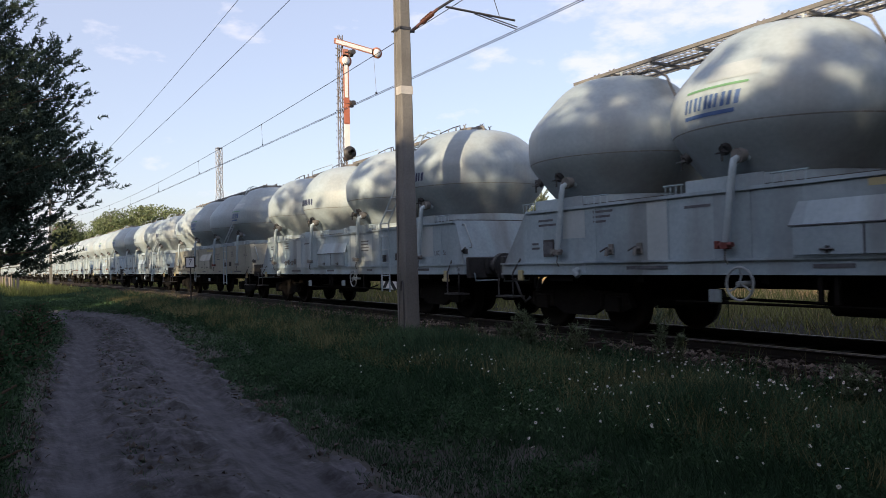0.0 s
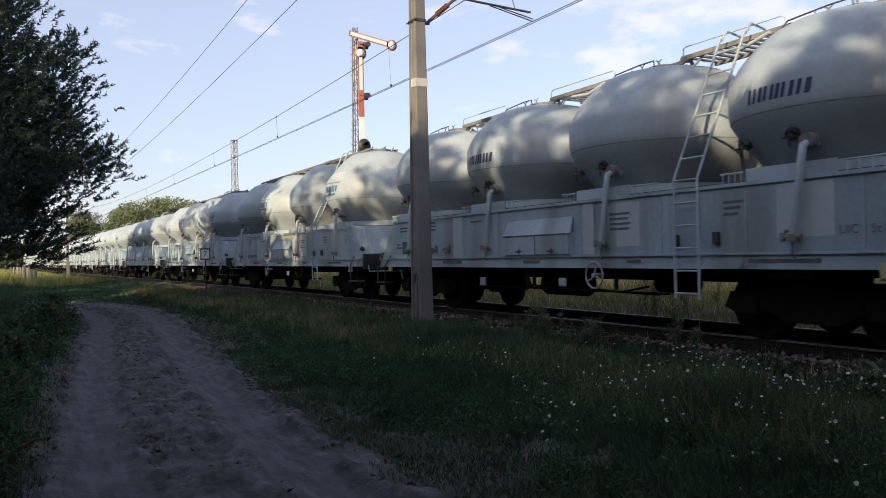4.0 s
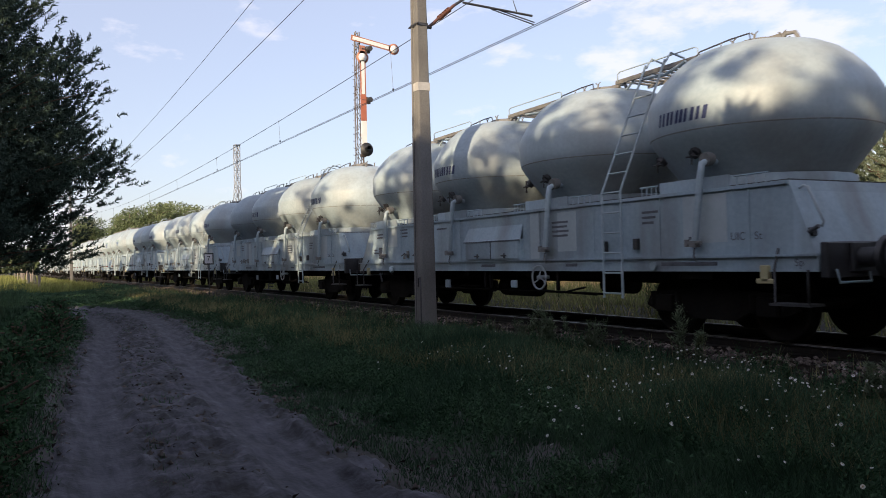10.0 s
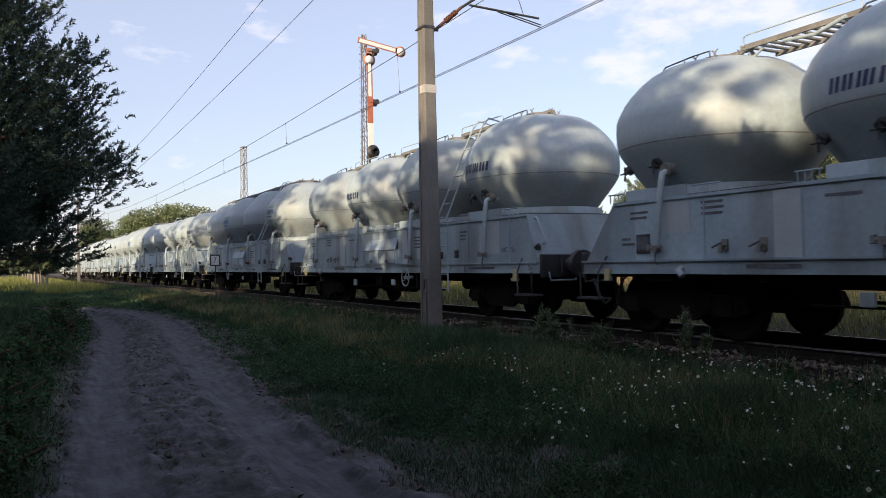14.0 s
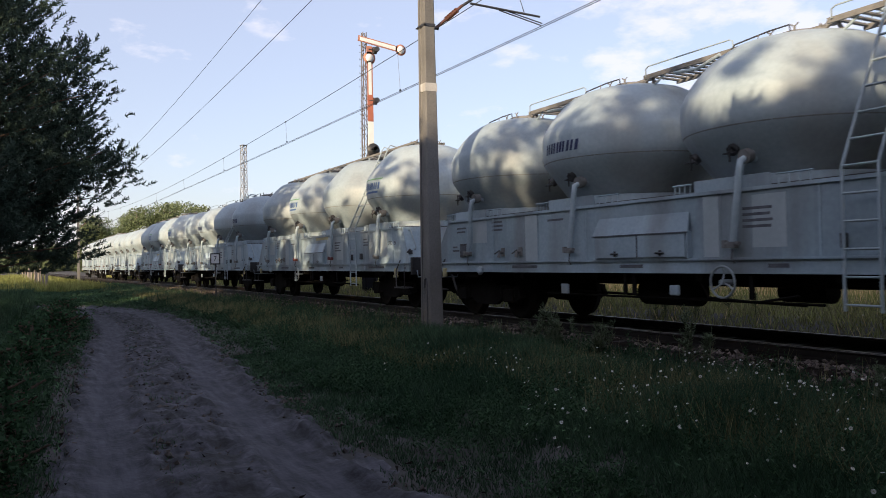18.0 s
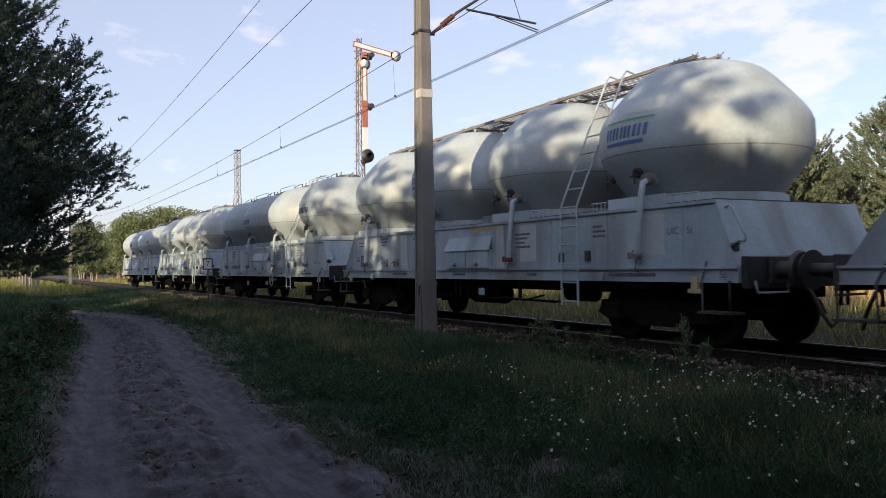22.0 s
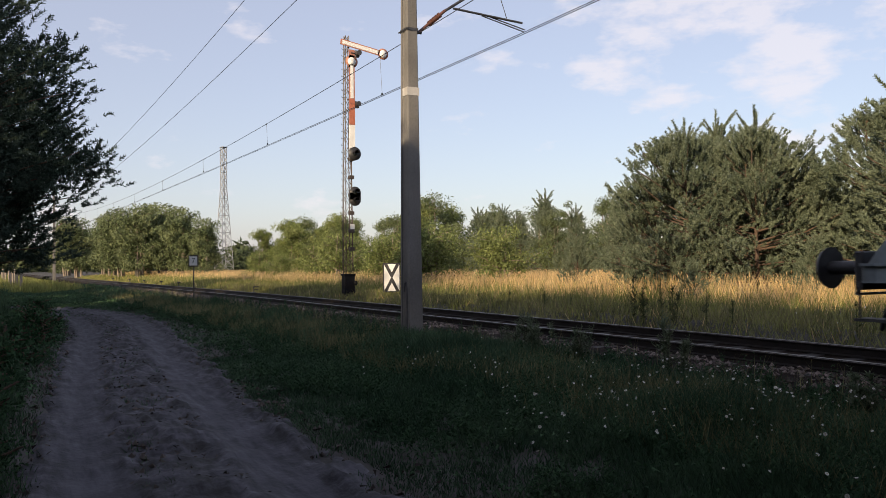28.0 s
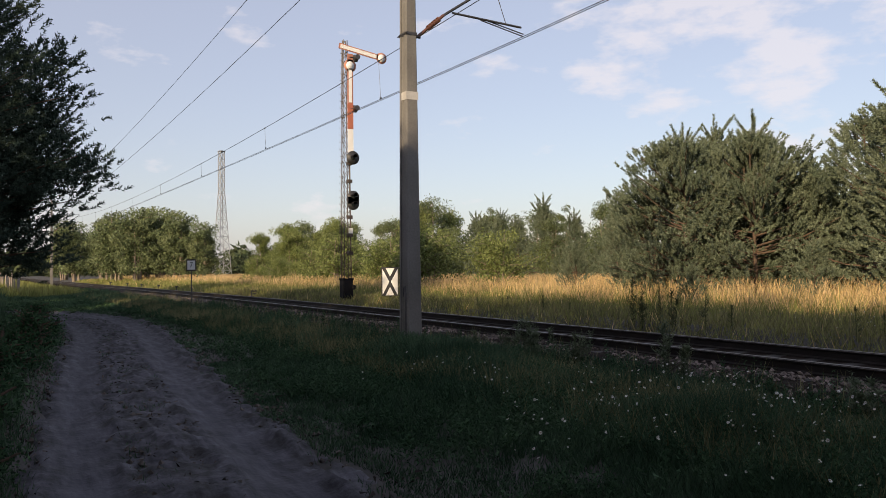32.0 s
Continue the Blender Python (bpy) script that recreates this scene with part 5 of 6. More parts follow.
SILO_MESH = [silo_mesh(0), silo_mesh(1)]
WHEEL_MESH = wheel_mesh()
SLAT_MESH = Form().box(-0.03, 0.03, -0.34, 0.34, -0.0125, 0.0125).mesh("slat", M_SEAM)
KINDS = [1, 0, 1, 0, 1, 0, 1, 0, 1, 1, 1, 1, 1, 0, 0, 1, 0, 1, 0, 1]     # from the last wagon forwards
LENGTH = 14.9024

# ---------------------------------------------------------------- plants
def needles(rng, p, out, per, length, width, loose=0.45):
    """Tufts of narrow triangles at points p, spraying about the directions out."""
    n = len(p)
    d = out[:, None] + rng.normal(0, loose, (n, per, 3))
    d /= np.linalg.norm(d, axis=-1, keepdims=True) + 1e-9
    side = np.cross(d, rng.normal(0, 1, (n, per, 3)))
    side /= np.linalg.norm(side, axis=-1, keepdims=True) + 1e-9
    ln = length * rng.uniform(0.7, 1.3, (n, per, 1))
    b = p[:, None] + rng.normal(0, length * 0.15, (n, per, 3))
    return np.stack([b - side * width / 2, b + side * width / 2, b + d * ln], 2).reshape(-1, 3, 3)


def pine(name, seed, height, radius, bare, tufts, per=9, length=0.30, width=0.045, material=None, shape=0.8, spiky=0.0, peak=0.18, candles=0, loose=0.45):
    """A pine: tapered trunk, limbs in whorls, needle tufts towards their ends. Returns trunk form and crown mesh."""
    rng = np.random.default_rng(seed)
    f = Form()
    bend = rng.normal(0, 0.12, 2)
    axis = lambda z: Vector((bend[0] * math.sin(z * 0.5), bend[1] * math.sin(z * 0.4), z))
    f.tube([axis(z) for z in np.linspace(-0.2, height * 0.96, 9)], height * 0.018, 8, 0.02)
    P, O = [], []
    nb = int(height * 9)
    per_branch = max(4, tufts // nb)
    for k in range(nb):
        h = bare + (height - bare) * (k + rng.random()) / nb
        u = (h - bare) / (height - bare)
        reach = radius * ((0.68 + 0.32 * u / peak if u < peak else ((1 - u) / (1 - peak)) ** shape) + 0.04) * rng.uniform(0.62, 1.12)
        a = rng.uniform(0, 2 * math.pi)
        rise = -0.05 + 0.55 * u + rng.normal(0, 0.10)
        s = axis(h)
        d = Vector((math.cos(a), math.sin(a), 0))
        tip = s + d * reach + Vector((0, 0, rise * reach))
        mid = s.lerp(tip, 0.55) + Vector((0, 0, -0.07 * reach))
        f.tube([s, mid, tip], 0.012 + 0.012 * reach, 5, 0.008, caps=False)
        # tufts: fans on side twigs of the limb
        t = 0.25 + 0.78 * rng.random(per_branch) ** 0.7
        w = reach * 0.30 * (1.15 - t) + 0.10
        base = np.array(s)[None] * (1 - t)[:, None] + np.array(tip)[None] * t[:, None]
        base[:, 2] -= 0.07 * reach * 4 * t * (1 - t)
        off = rng.normal(0, 1, (per_branch, 3)) * w[:, None] * np.array([1, 1, 0.55])
        P.append(base + off)
        o = off / (np.linalg.norm(off, axis=1, keepdims=True) + 1e-6) * 0.6 + np.array([d.x, d.y, 0.55])[None]
        O.append(o)
        for c in range(candles):
            m = 7
            q0 = np.array(s.lerp(tip, rng.uniform(0.55, 1.0))) + rng.normal(0, 0.15, 3)
            up = np.array([d.x * 0.4, d.y * 0.4, 1.0]) * rng.uniform(0.25, 0.5)
            P.append(q0[None] + up[None] * np.linspace(0, 1, m)[:, None])
            O.append(np.tile(np.array([d.x * 0.3, d.y * 0.3, 1.2]), (m, 1)))
    if spiky:
        # upright candles at the top
        n = int(40 * spiky)
        a = rng.uniform(0, 6.28, n)
        r = radius * 0.35 * rng.random(n)
        for q, rr in zip(a, r):
            z0 = height * rng.uniform(0.86, 0.98)
            c = np.array([math.cos(q) * rr, math.sin(q) * rr, z0])
            m = 10
            st = np.linspace(0, 1, m)[:, None]
            dirn = np.array([math.cos(q) * 0.35, math.sin(q) * 0.35, 1.0]) * height * 0.13
            P.append(c[None] + dirn[None] * st)
            O.append(np.tile(np.array([0, 0, 1.0]), (m, 1)))
            f.tube([Vector(c - np.array([0, 0, 0.5])), Vector(c + dirn)], 0.015, 4, 0.006, caps=False)
    P, O = np.concatenate(P), np.concatenate(O)
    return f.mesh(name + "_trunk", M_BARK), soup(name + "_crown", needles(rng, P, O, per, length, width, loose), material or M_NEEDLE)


def brush_pine(name, seed, height, radius, brushes, shape=0.55, peak=0.2, leaders=1, material=None, needle=0.16, per=26, bare=0.1, width=0.02, low=0.8, limbs=13, rise=0.75, twigs=8, tight=0.15):
    """A young open-grown pine: trunk, limbs in whorls to the ground, and shoots like bottle brushes all over the crown."""
    rng = np.random.default_rng(seed)
    f = Form()
    f.tube([(0, 0, -0.2), (0.05, 0.03, height * 0.5), (0, 0, height * 0.95)], height * 0.017, 8, 0.02)
    C, D, L = [], [], []
    nb = int(height * limbs)
    each = max(3, brushes // nb)
    for k in range(nb):
        u = (k + rng.random()) / nb
        h = bare + (height * 0.95 - bare) * u
        reach = radius * ((low + (1 - low) * u / peak if u < peak else ((1 - u) / (1 - peak)) ** shape) + 0.03) * rng.uniform(0.72, 1.1)
        a = rng.uniform(0, 6.283)
        d = np.array([math.cos(a), math.sin(a), 0.12 + rise * u + rng.normal(0, 0.08)])
        s = np.array([0, 0, h])
        tip = s + d * reach
        f.tube([Vector(s), Vector(s + d * reach * 0.55 - np.array([0, 0, 0.06 * reach])), Vector(tip)], 0.012 + 0.010 * reach, 5, 0.008, caps=False)
        # side twigs, each with its bunch of shoots
        tt = 1.0 - 0.75 * rng.random(twigs) ** 1.6
        tw = np.clip(rng.normal(0, 1, (twigs, 3)), -1.5, 1.5) * (0.10 + 0.24 * reach * (1.1 - tt))[:, None] * np.array([1, 1, 0.75])
        own = rng.integers(0, twigs, each)
        t = tt[own]
        off = tw[own] + np.clip(rng.normal(0, tight, (each, 3)), -1.8 * tight, 1.8 * tight) * np.array([1, 1, 0.8])
        c = s + d * reach * t[:, None] + off
        C.append(c)
        o = d[None] * 0.75 + off * 0.55 + np.array([0, 0, 0.60]) + rng.normal(0, 0.13, (each, 3))
        D.append(o / np.linalg.norm(o, axis=1, keepdims=True))
        L.append(rng.uniform(0.22, 0.42, each))
    # leaders: upright shoots with rings of rising side shoots
    for k in range(leaders):
        a, q = rng.uniform(0, 6.283), (0.0 if k == 0 else radius * rng.uniform(0.1, 0.4))
        z0 = height * (0.9 if k == 0 else rng.uniform(0.78, 0.9))
        top = height * (1.16 if k == 0 else rng.uniform(0.98, 1.10))
        b = np.array([math.cos(a) * q, math.sin(a) * q, 0])
        f.tube([Vector(b + np.array([0, 0, z0 - 0.4])), Vector(b + np.array([0, 0, top]))], 0.02, 5, 0.008)
        for z in np.arange(z0, top, 0.2):
            C.append(b[None] + np.array([[0, 0, z]])); D.append(np.array([[0, 0, 1.0]])); L.append(np.array([0.3]))
        for z in (z0, z0 + (top - z0) * 0.4):
            for j in range(6):
                e = a + j * 1.05
                d = np.array([math.cos(e) * 0.62, math.sin(e) * 0.62, 0.8])
                ln = (top - z0) * rng.uniform(0.4, 0.75)
                st = np.arange(0.1, ln, 0.2)
                C.append(b + np.array([0, 0, z]) + d * st[:, None]); D.append(np.tile(d, (len(st), 1))); L.append(np.full(len(st), 0.28))
                f.tube([Vector(b + np.array([0, 0, z])), Vector(b + np.array([0, 0, z]) + d * ln)], 0.012, 4, 0.006, caps=False)
    C, D, L = np.concatenate(C), np.concatenate(D), np.concatenate(L)
    keep = C[:, 2] > 0.05
    C, D, L = C[keep], D[keep], L[keep]
    n = len(C)
    along_ = rng.random((n, per, 1))
    base = C[:, None] + D[:, None] * L[:, None, None] * along_
    out = rng.normal(0, 1, (n, per, 3))
    out -= D[:, None] * (out * D[:, None]).sum(-1, keepdims=True)
    out /= np.linalg.norm(out, axis=-1, keepdims=True) + 1e-9
    way = out + D[:, None] * 0.75
    way /= np.linalg.norm(way, axis=-1, keepdims=True)
    side = np.cross(way, rng.normal(0, 1, (n, per, 3)))
    side /= np.linalg.norm(side, axis=-1, keepdims=True) + 1e-9
    tip = base + way * needle * rng.uniform(0.7, 1.2, (n, per, 1))
    T = np.stack([base - side * width, base + side * width, tip], 2).reshape(-1, 3, 3)
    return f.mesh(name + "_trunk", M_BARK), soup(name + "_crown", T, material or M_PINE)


def broadleaf(name, seed, height, radius, leaves, size, stems=3, material=None, low=0.12):
    """A bushy tree: several stems with limbs, and many separate leaves in uneven clumps."""
    rng = np.random.default_rng(seed)
    f = Form()
    clumps = []
    for k in range(stems):
        a = rng.uniform(0, 6.28)
        lean = radius * 0.35 * rng.random()
        top = Vector((math.cos(a) * lean, math.sin(a) * lean, height * rng.uniform(0.75, 0.95)))
        foot = Vector((math.cos(a) * lean * 0.4, math.sin(a) * lean * 0.4, -0.2))
        f.tube([foot, foot.lerp(top, 0.5) + Vector((rng.normal(0, 0.1), rng.normal(0, 0.1), 0)), top], height * 0.012 + 0.02, 6, 0.02)
        for j in range(9):
            u = rng.uniform(0.2, 0.95)
            s = foot.lerp(top, u)
            b = rng.uniform(0, 6.28)
            reach = radius * rng.uniform(0.35, 0.95) * (1.15 - u * 0.75)
            tip = s + Vector((math.cos(b) * reach, math.sin(b) * reach, reach * rng.uniform(0.1, 0.7)))
            f.tube([s, s.lerp(tip, 0.5) + Vector((0, 0, 0.1 * reach)), tip], 0.03, 5, 0.01, caps=False)
            clumps += [(tip, radius * rng.uniform(0.18, 0.34)), (s.lerp(tip, 0.55), radius * rng.uniform(0.15, 0.3))]
        clumps.append((top, radius * 0.28))
    for j in range(10):
        b, q = rng.uniform(0, 6.28), radius * rng.uniform(0.4, 0.85)
        clumps.append((Vector((math.cos(b) * q, math.sin(b) * q, height * (low + 0.2 * rng.random()))), radius * rng.uniform(0.2, 0.32)))
    per = leaves // len(clumps)
    T = []
    for c, r in clumps:
        d = rng.normal(0, 1, (per, 3))
        d /= np.linalg.norm(d, axis=1, keepdims=True)
        p = np.array(c)[None] + d * (r * rng.random((per, 1)) ** 0.45) * np.array([1, 1, 0.8])
        p = p[p[:, 2] > 0.05]
        n = len(p)
        e1 = rng.normal(0, 1, (n, 3))
        e1 /= np.linalg.norm(e1, axis=1, keepdims=True)
        e2 = np.cross(e1, rng.normal(0, 1, (n, 3)))
        e2 /= np.linalg.norm(e2, axis=1, keepdims=True)
        s = size * rng.uniform(0.6, 1.3, (n, 1))
        T.append(np.stack([p - e1 * s * 0.5, p + e2 * s * 0.42, p + e1 * s * 0.5], 1))
    return f.mesh(name + "_trunk", M_BIRCH), soup(name + "_crown", np.concatenate(T), material or M_LEAF)


def tree(meshes, m, label, name="pine_tree", category="tree", group=""):
    t = tagged(new(name), label, category, group)
    part("trunk", meshes[0], None, t)
    part("crown", meshes[1], None, t)
    t.matrix_basis = m
    return t


def at(x, y, s=1.0, turn=0.0, sz=None):
    return Matrix.Translation((x, y, float(ground_z(x, y)) - 0.05)) @ pose(0, 0, 0, 0, 0, turn) @ Matrix.Diagonal((s, s, sz or s, 1))


def build_trees():
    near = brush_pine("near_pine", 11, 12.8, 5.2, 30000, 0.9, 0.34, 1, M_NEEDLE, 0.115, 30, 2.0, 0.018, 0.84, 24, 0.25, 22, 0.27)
    tree(near, at(-27.1, -2.98, 1.0, 40, 1.0), "tall pine, shade put into its needle colour, with drooping lower branches beside the dirt road")
    pa = brush_pine("bushy_pine", 21, 5.8, 2.9, 2300, 0.5, 0.2, 1, needle=0.105, width=0.013, per=64, tight=0.24)
    pb = brush_pine("upright_pine", 22, 6.4, 2.3, 1900, 0.7, 0.2, 4, needle=0.105, width=0.013, per=64, tight=0.24)
    pd = brush_pine("broad_pine", 24, 5.9, 3.0, 2300, 0.6, 0.25, 3, needle=0.105, width=0.013, per=64, tight=0.24)
    pc = brush_pine("small_pine", 23, 3.0, 1.0, 420, 0.9, 0.2, 2, needle=0.11, width=0.014, per=40)
    G = "pines beyond the track"
    lb = "bushy green pine with branches down to the grass"
    for mesh, x, y, s, r in ((pa, -21.7, 22.6, 0.98, 0), (pa, -23.2, 22.5, 0.74, 50), (pb, -23.3, 26.1, 1.0, 70), (pb, -22.5, 27.5, 0.94, 160), (pd, -19.6, 24.0, 0.98, 200), (pa, -20.5, 27.0, 0.80, 20), (pb, -18.6, 25.9, 0.72, 290),
                             (pd, -15.2, 25.9, 1.06, 120), (pa, -12.5, 25.0, 1.1, 20), (pa, -17.5, 29.0, 1.1, 260), (pa, -9.0, 24.0, 1.1, 220), (pb, -5.0, 25.0, 1.0, 10), (pa, -1.0, 24.0, 1.1, 75)):
        tree(mesh, at(x, y, s, r), lb, group=G)
    for x, y, s, r in ((-17.2, 18.2, 0.40, 0), (-15.8, 22.0, 0.6, 90), (-27.5, 22.0, 0.7, 30)):
        tree(pc, at(x, y, s, r), "young pale green pine sapling in the grass", group="young pines")
    # middle distance: deciduous belt with some pines
    la = broadleaf("leafy_tree", 31, 7.0, 3.2, 14000, 0.19, 3)
    lc = broadleaf("grey_leafy_tree", 32, 7.5, 3.0, 14000, 0.18, 4, M_LEAF2)
    ld = broadleaf("grove_tree", 33, 8.6, 3.4, 14000, 0.32, 7, M_LEAF2, low=0.16)
    lt = broadleaf("birch_tree", 36, 8.2, 2.0, 9000, 0.19, 2, M_LEAF2, low=0.2)
    mp = brush_pine("mid_pine", 34, 6.0, 2.2, 1000, 0.95, 0.15, 2, per=46, needle=0.12, width=0.016, tight=0.22)
    rng = random.Random(9)
    G2 = "trees along the far edge of the field"
    belt = []
    for i in range(38):
        u = i / 37
        x = -92 + 74 * u + rng.uniform(-2, 2)
        y = 27 + 15 * u ** 0.7 + rng.uniform(-2, 4)
        belt.append((x, y, u))
    for x, y, u in belt:
        q = rng.random()
        if u > 0.42 and q < 0.8:
            tree(mp, at(x, y, rng.uniform(0.78, 1.05), rng.uniform(0, 360)), "mid-green pine in a mixed belt of trees", group=G2)
        elif q < 0.5:
            tree(la, at(x, y, (1.14 if u < 0.5 else 1.0) * rng.uniform(0.62, 0.9), rng.uniform(0, 360)), "light green leafy tree in a mixed belt", "leafy_tree", group=G2)
        else:
            tree(lc, at(x, y, (1.14 if u < 0.5 else 1.0) * rng.uniform(0.65, 0.95), rng.uniform(0, 360)), "grey-green leafy tree in a mixed belt", "leafy_tree", group=G2)
    for i in range(30):
        u = (i + rng.random()) / 30
        x, y = -112 + 78 * u, 33 + 22 * u ** 0.8 + rng.uniform(0, 5)
        q = rng.random()
        if q < 0.45:
            tree(lt, at(x, y, rng.uniform(0.8, 1.05), rng.uniform(0, 360)), "slim birch-like tree rising above the belt", "birch_tree", group=G2)
        elif q < 0.75:
            tree(lc, at(x, y, rng.uniform(0.9, 1.1), rng.uniform(0, 360)), "grey-green leafy tree in a mixed belt", "leafy_tree", group=G2)
        else:
            tree(mp, at(x, y, rng.uniform(0.95, 1.15), rng.uniform(0, 360)), "mid-green pine in a mixed belt of trees", group=G2)
    # bright shrubs before the belt
    sh = broadleaf("shrub", 35, 3.0, 2.2, 8000, 0.14, 5, M_LEAF, low=0.1)
    for x, y, s in ((-52, 20.5, 1.25), (-58, 21, 1.0), (-46, 21.5, 1.1), (-39, 21.0, 1.2), (-63, 20, 0.8), (-34.5, 22.5, 1.1), (-70, 20, 0.9)):
        tree(sh, at(x, y, s, rng.uniform(0, 360)), "low bright green shrub in the dry grass", "shrub", "shrub", "shrubs in the field")
    # grove at the bend
    for x, y, s in ((-96, 13.5, 1.0), (-99, 16.5, 1.05), (-93, 17.5, 0.95), (-102, 12.5, 1.0), (-106, 16, 1.1), (-90, 19.5, 0.8), (-112, 12.5, 1.0), (-125, 9.5, 1.0), (-135, 14, 1.1), (-150, 9.5, 1.2)):
        tree(ld, at(x, y, s, rng.uniform(0, 360)), "slender multi-stemmed grove tree with a dense dark crown", "grove_tree", group="grove at the bend")
    # far woods
    rngn = np.random.default_rng(3)
    T = []
    for i in range(260):
        x = rngn.uniform(-420, 60)
        y = 62 + rngn.uniform(0, 60) + 0.08 * abs(x)
        if x < -170:
            y = rngn.uniform(8, 120) + 4
        h, r = rngn.uniform(4.5, 8.5), rngn.uniform(2, 3.4)
        n = 320
        d = rngn.normal(0, 1, (n, 3))
        d /= np.linalg.norm(d, axis=1, keepdims=True)
        p = np.array([x, y, h * 0.5]) + d * np.array([r, r, h * 0.52]) * rngn.uniform(0.7, 1.05, (n, 1))
        p[:, 2] = np.abs(p[:, 2])
        e1, e2 = rngn.normal(0, 0.45, (n, 3)), rngn.normal(0, 0.45, (n, 3))
        T.append(np.stack([p - e1, p + e2, p + e1], 1))
    for i in range(110):
        x, y = -rngn.uniform(340, 430), rngn.uniform(-70, 40)
        h, r, n = rngn.uniform(7, 13), rngn.uniform(2.5, 4), 420
        d = rngn.normal(0, 1, (n, 3))
        d /= np.linalg.norm(d, axis=1, keepdims=True)
        p = np.array([x, y, h * 0.5]) + d * np.array([r, r, h * 0.52]) * rngn.uniform(0.7, 1.05, (n, 1))
        p[:, 2] = np.abs(p[:, 2])
        e1, e2 = rngn.normal(0, 0.5, (n, 3)), rngn.normal(0, 0.5, (n, 3))
        T.append(np.stack([p - e1, p + e2, p + e1], 1))
    tagged(new("far_woods", soup("far_woods", np.concatenate(T), M_FAR)), "distant mixed woods closing the horizon", "woods", kind="stuff")
    # unseen trees added behind the camera, to shade the road and the verge
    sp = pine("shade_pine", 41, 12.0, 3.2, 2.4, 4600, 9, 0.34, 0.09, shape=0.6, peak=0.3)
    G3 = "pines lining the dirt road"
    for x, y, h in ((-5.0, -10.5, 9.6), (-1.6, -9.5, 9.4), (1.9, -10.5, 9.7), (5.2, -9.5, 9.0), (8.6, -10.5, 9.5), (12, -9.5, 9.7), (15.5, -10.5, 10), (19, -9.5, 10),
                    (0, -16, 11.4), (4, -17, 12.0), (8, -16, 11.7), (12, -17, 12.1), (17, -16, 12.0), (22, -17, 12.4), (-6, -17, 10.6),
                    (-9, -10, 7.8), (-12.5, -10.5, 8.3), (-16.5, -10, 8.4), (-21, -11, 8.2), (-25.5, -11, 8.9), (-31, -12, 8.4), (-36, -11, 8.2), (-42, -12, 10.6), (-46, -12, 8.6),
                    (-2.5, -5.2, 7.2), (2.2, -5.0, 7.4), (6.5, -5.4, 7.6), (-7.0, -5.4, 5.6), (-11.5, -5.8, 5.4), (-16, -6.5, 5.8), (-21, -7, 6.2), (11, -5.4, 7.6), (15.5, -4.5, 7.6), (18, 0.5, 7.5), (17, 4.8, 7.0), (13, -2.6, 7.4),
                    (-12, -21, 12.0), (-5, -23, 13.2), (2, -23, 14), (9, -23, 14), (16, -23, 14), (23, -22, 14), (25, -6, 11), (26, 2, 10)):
        tree(sp, at(x, y, h / 12.0, rng.uniform(0, 360)), "unseen tall pine added to shade the road and train", group=G3)
    # thin tall pines added out of view: sparse tops break the light into dapples
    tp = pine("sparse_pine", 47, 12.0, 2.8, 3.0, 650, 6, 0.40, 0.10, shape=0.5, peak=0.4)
    for x, y, h in ((-4.4, -12.4, 11.6), (-0.6, -12.0, 11.6), (3.2, -12.6, 12.0), (6.8, -12.2, 11.5), (10.4, -12.6, 12.0), (14.2, -12.2, 11.8), (17.8, -12.8, 12.0), (-8.5, -12.6, 10.2)):
        tree(tp, at(x, y, h / 12.0, rng.uniform(0, 360)), "tall thin pine with a sparse crown lining the dirt road", group=G3)
    # a looser unseen row further along, added to mottle the wagons with light
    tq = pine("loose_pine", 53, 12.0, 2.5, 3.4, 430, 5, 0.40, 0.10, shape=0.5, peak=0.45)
    for x, y, h in ((-6.8, -13.2, 11.6), (-11.4, -13.6, 12.3), (-17.0, -13.4, 12.2), (-30.6, -13.2, 12.6), (-35.8, -13.4, 12.2)):
        tree(tq, at(x, y, h / 12.0, rng.uniform(0, 360)), "tall thin pine with a sparse crown lining the dirt road", group=G3)
    # two denser ones, out of view too, added to shade the far wagons
    for x, y, h in ((-43.0, -13.2, 11.9), (-47.0, -13.0, 11.8)):
        tree(sp, at(x, y, h / 12.0, rng.uniform(0, 360)), "unseen tall pine added to shade the road and train", group=G3)
    # added out of view to shade the near pine and the far verge
    for x, y, h in ((-23.6, -7.6, 11.2), (-25.8, -7.3, 10.0), (-47, -9, 7.6), (-52, -9.3, 7.8), (-57.5, -9, 7.5), (-63, -9.2, 7.6), (-69, -9.2, 7.2)):
        tree(sp, at(x, y, h / 12.0, rng.uniform(0, 360)), "unseen tall pine added to shade the road and train", group=G3)
    # broad crowns added out of view to keep skylight off the near ground
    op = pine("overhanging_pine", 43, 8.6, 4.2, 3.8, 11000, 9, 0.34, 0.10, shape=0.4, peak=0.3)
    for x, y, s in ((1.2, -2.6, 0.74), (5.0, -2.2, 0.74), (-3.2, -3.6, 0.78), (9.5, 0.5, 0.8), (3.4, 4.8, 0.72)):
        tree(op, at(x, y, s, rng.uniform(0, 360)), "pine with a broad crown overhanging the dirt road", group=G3)


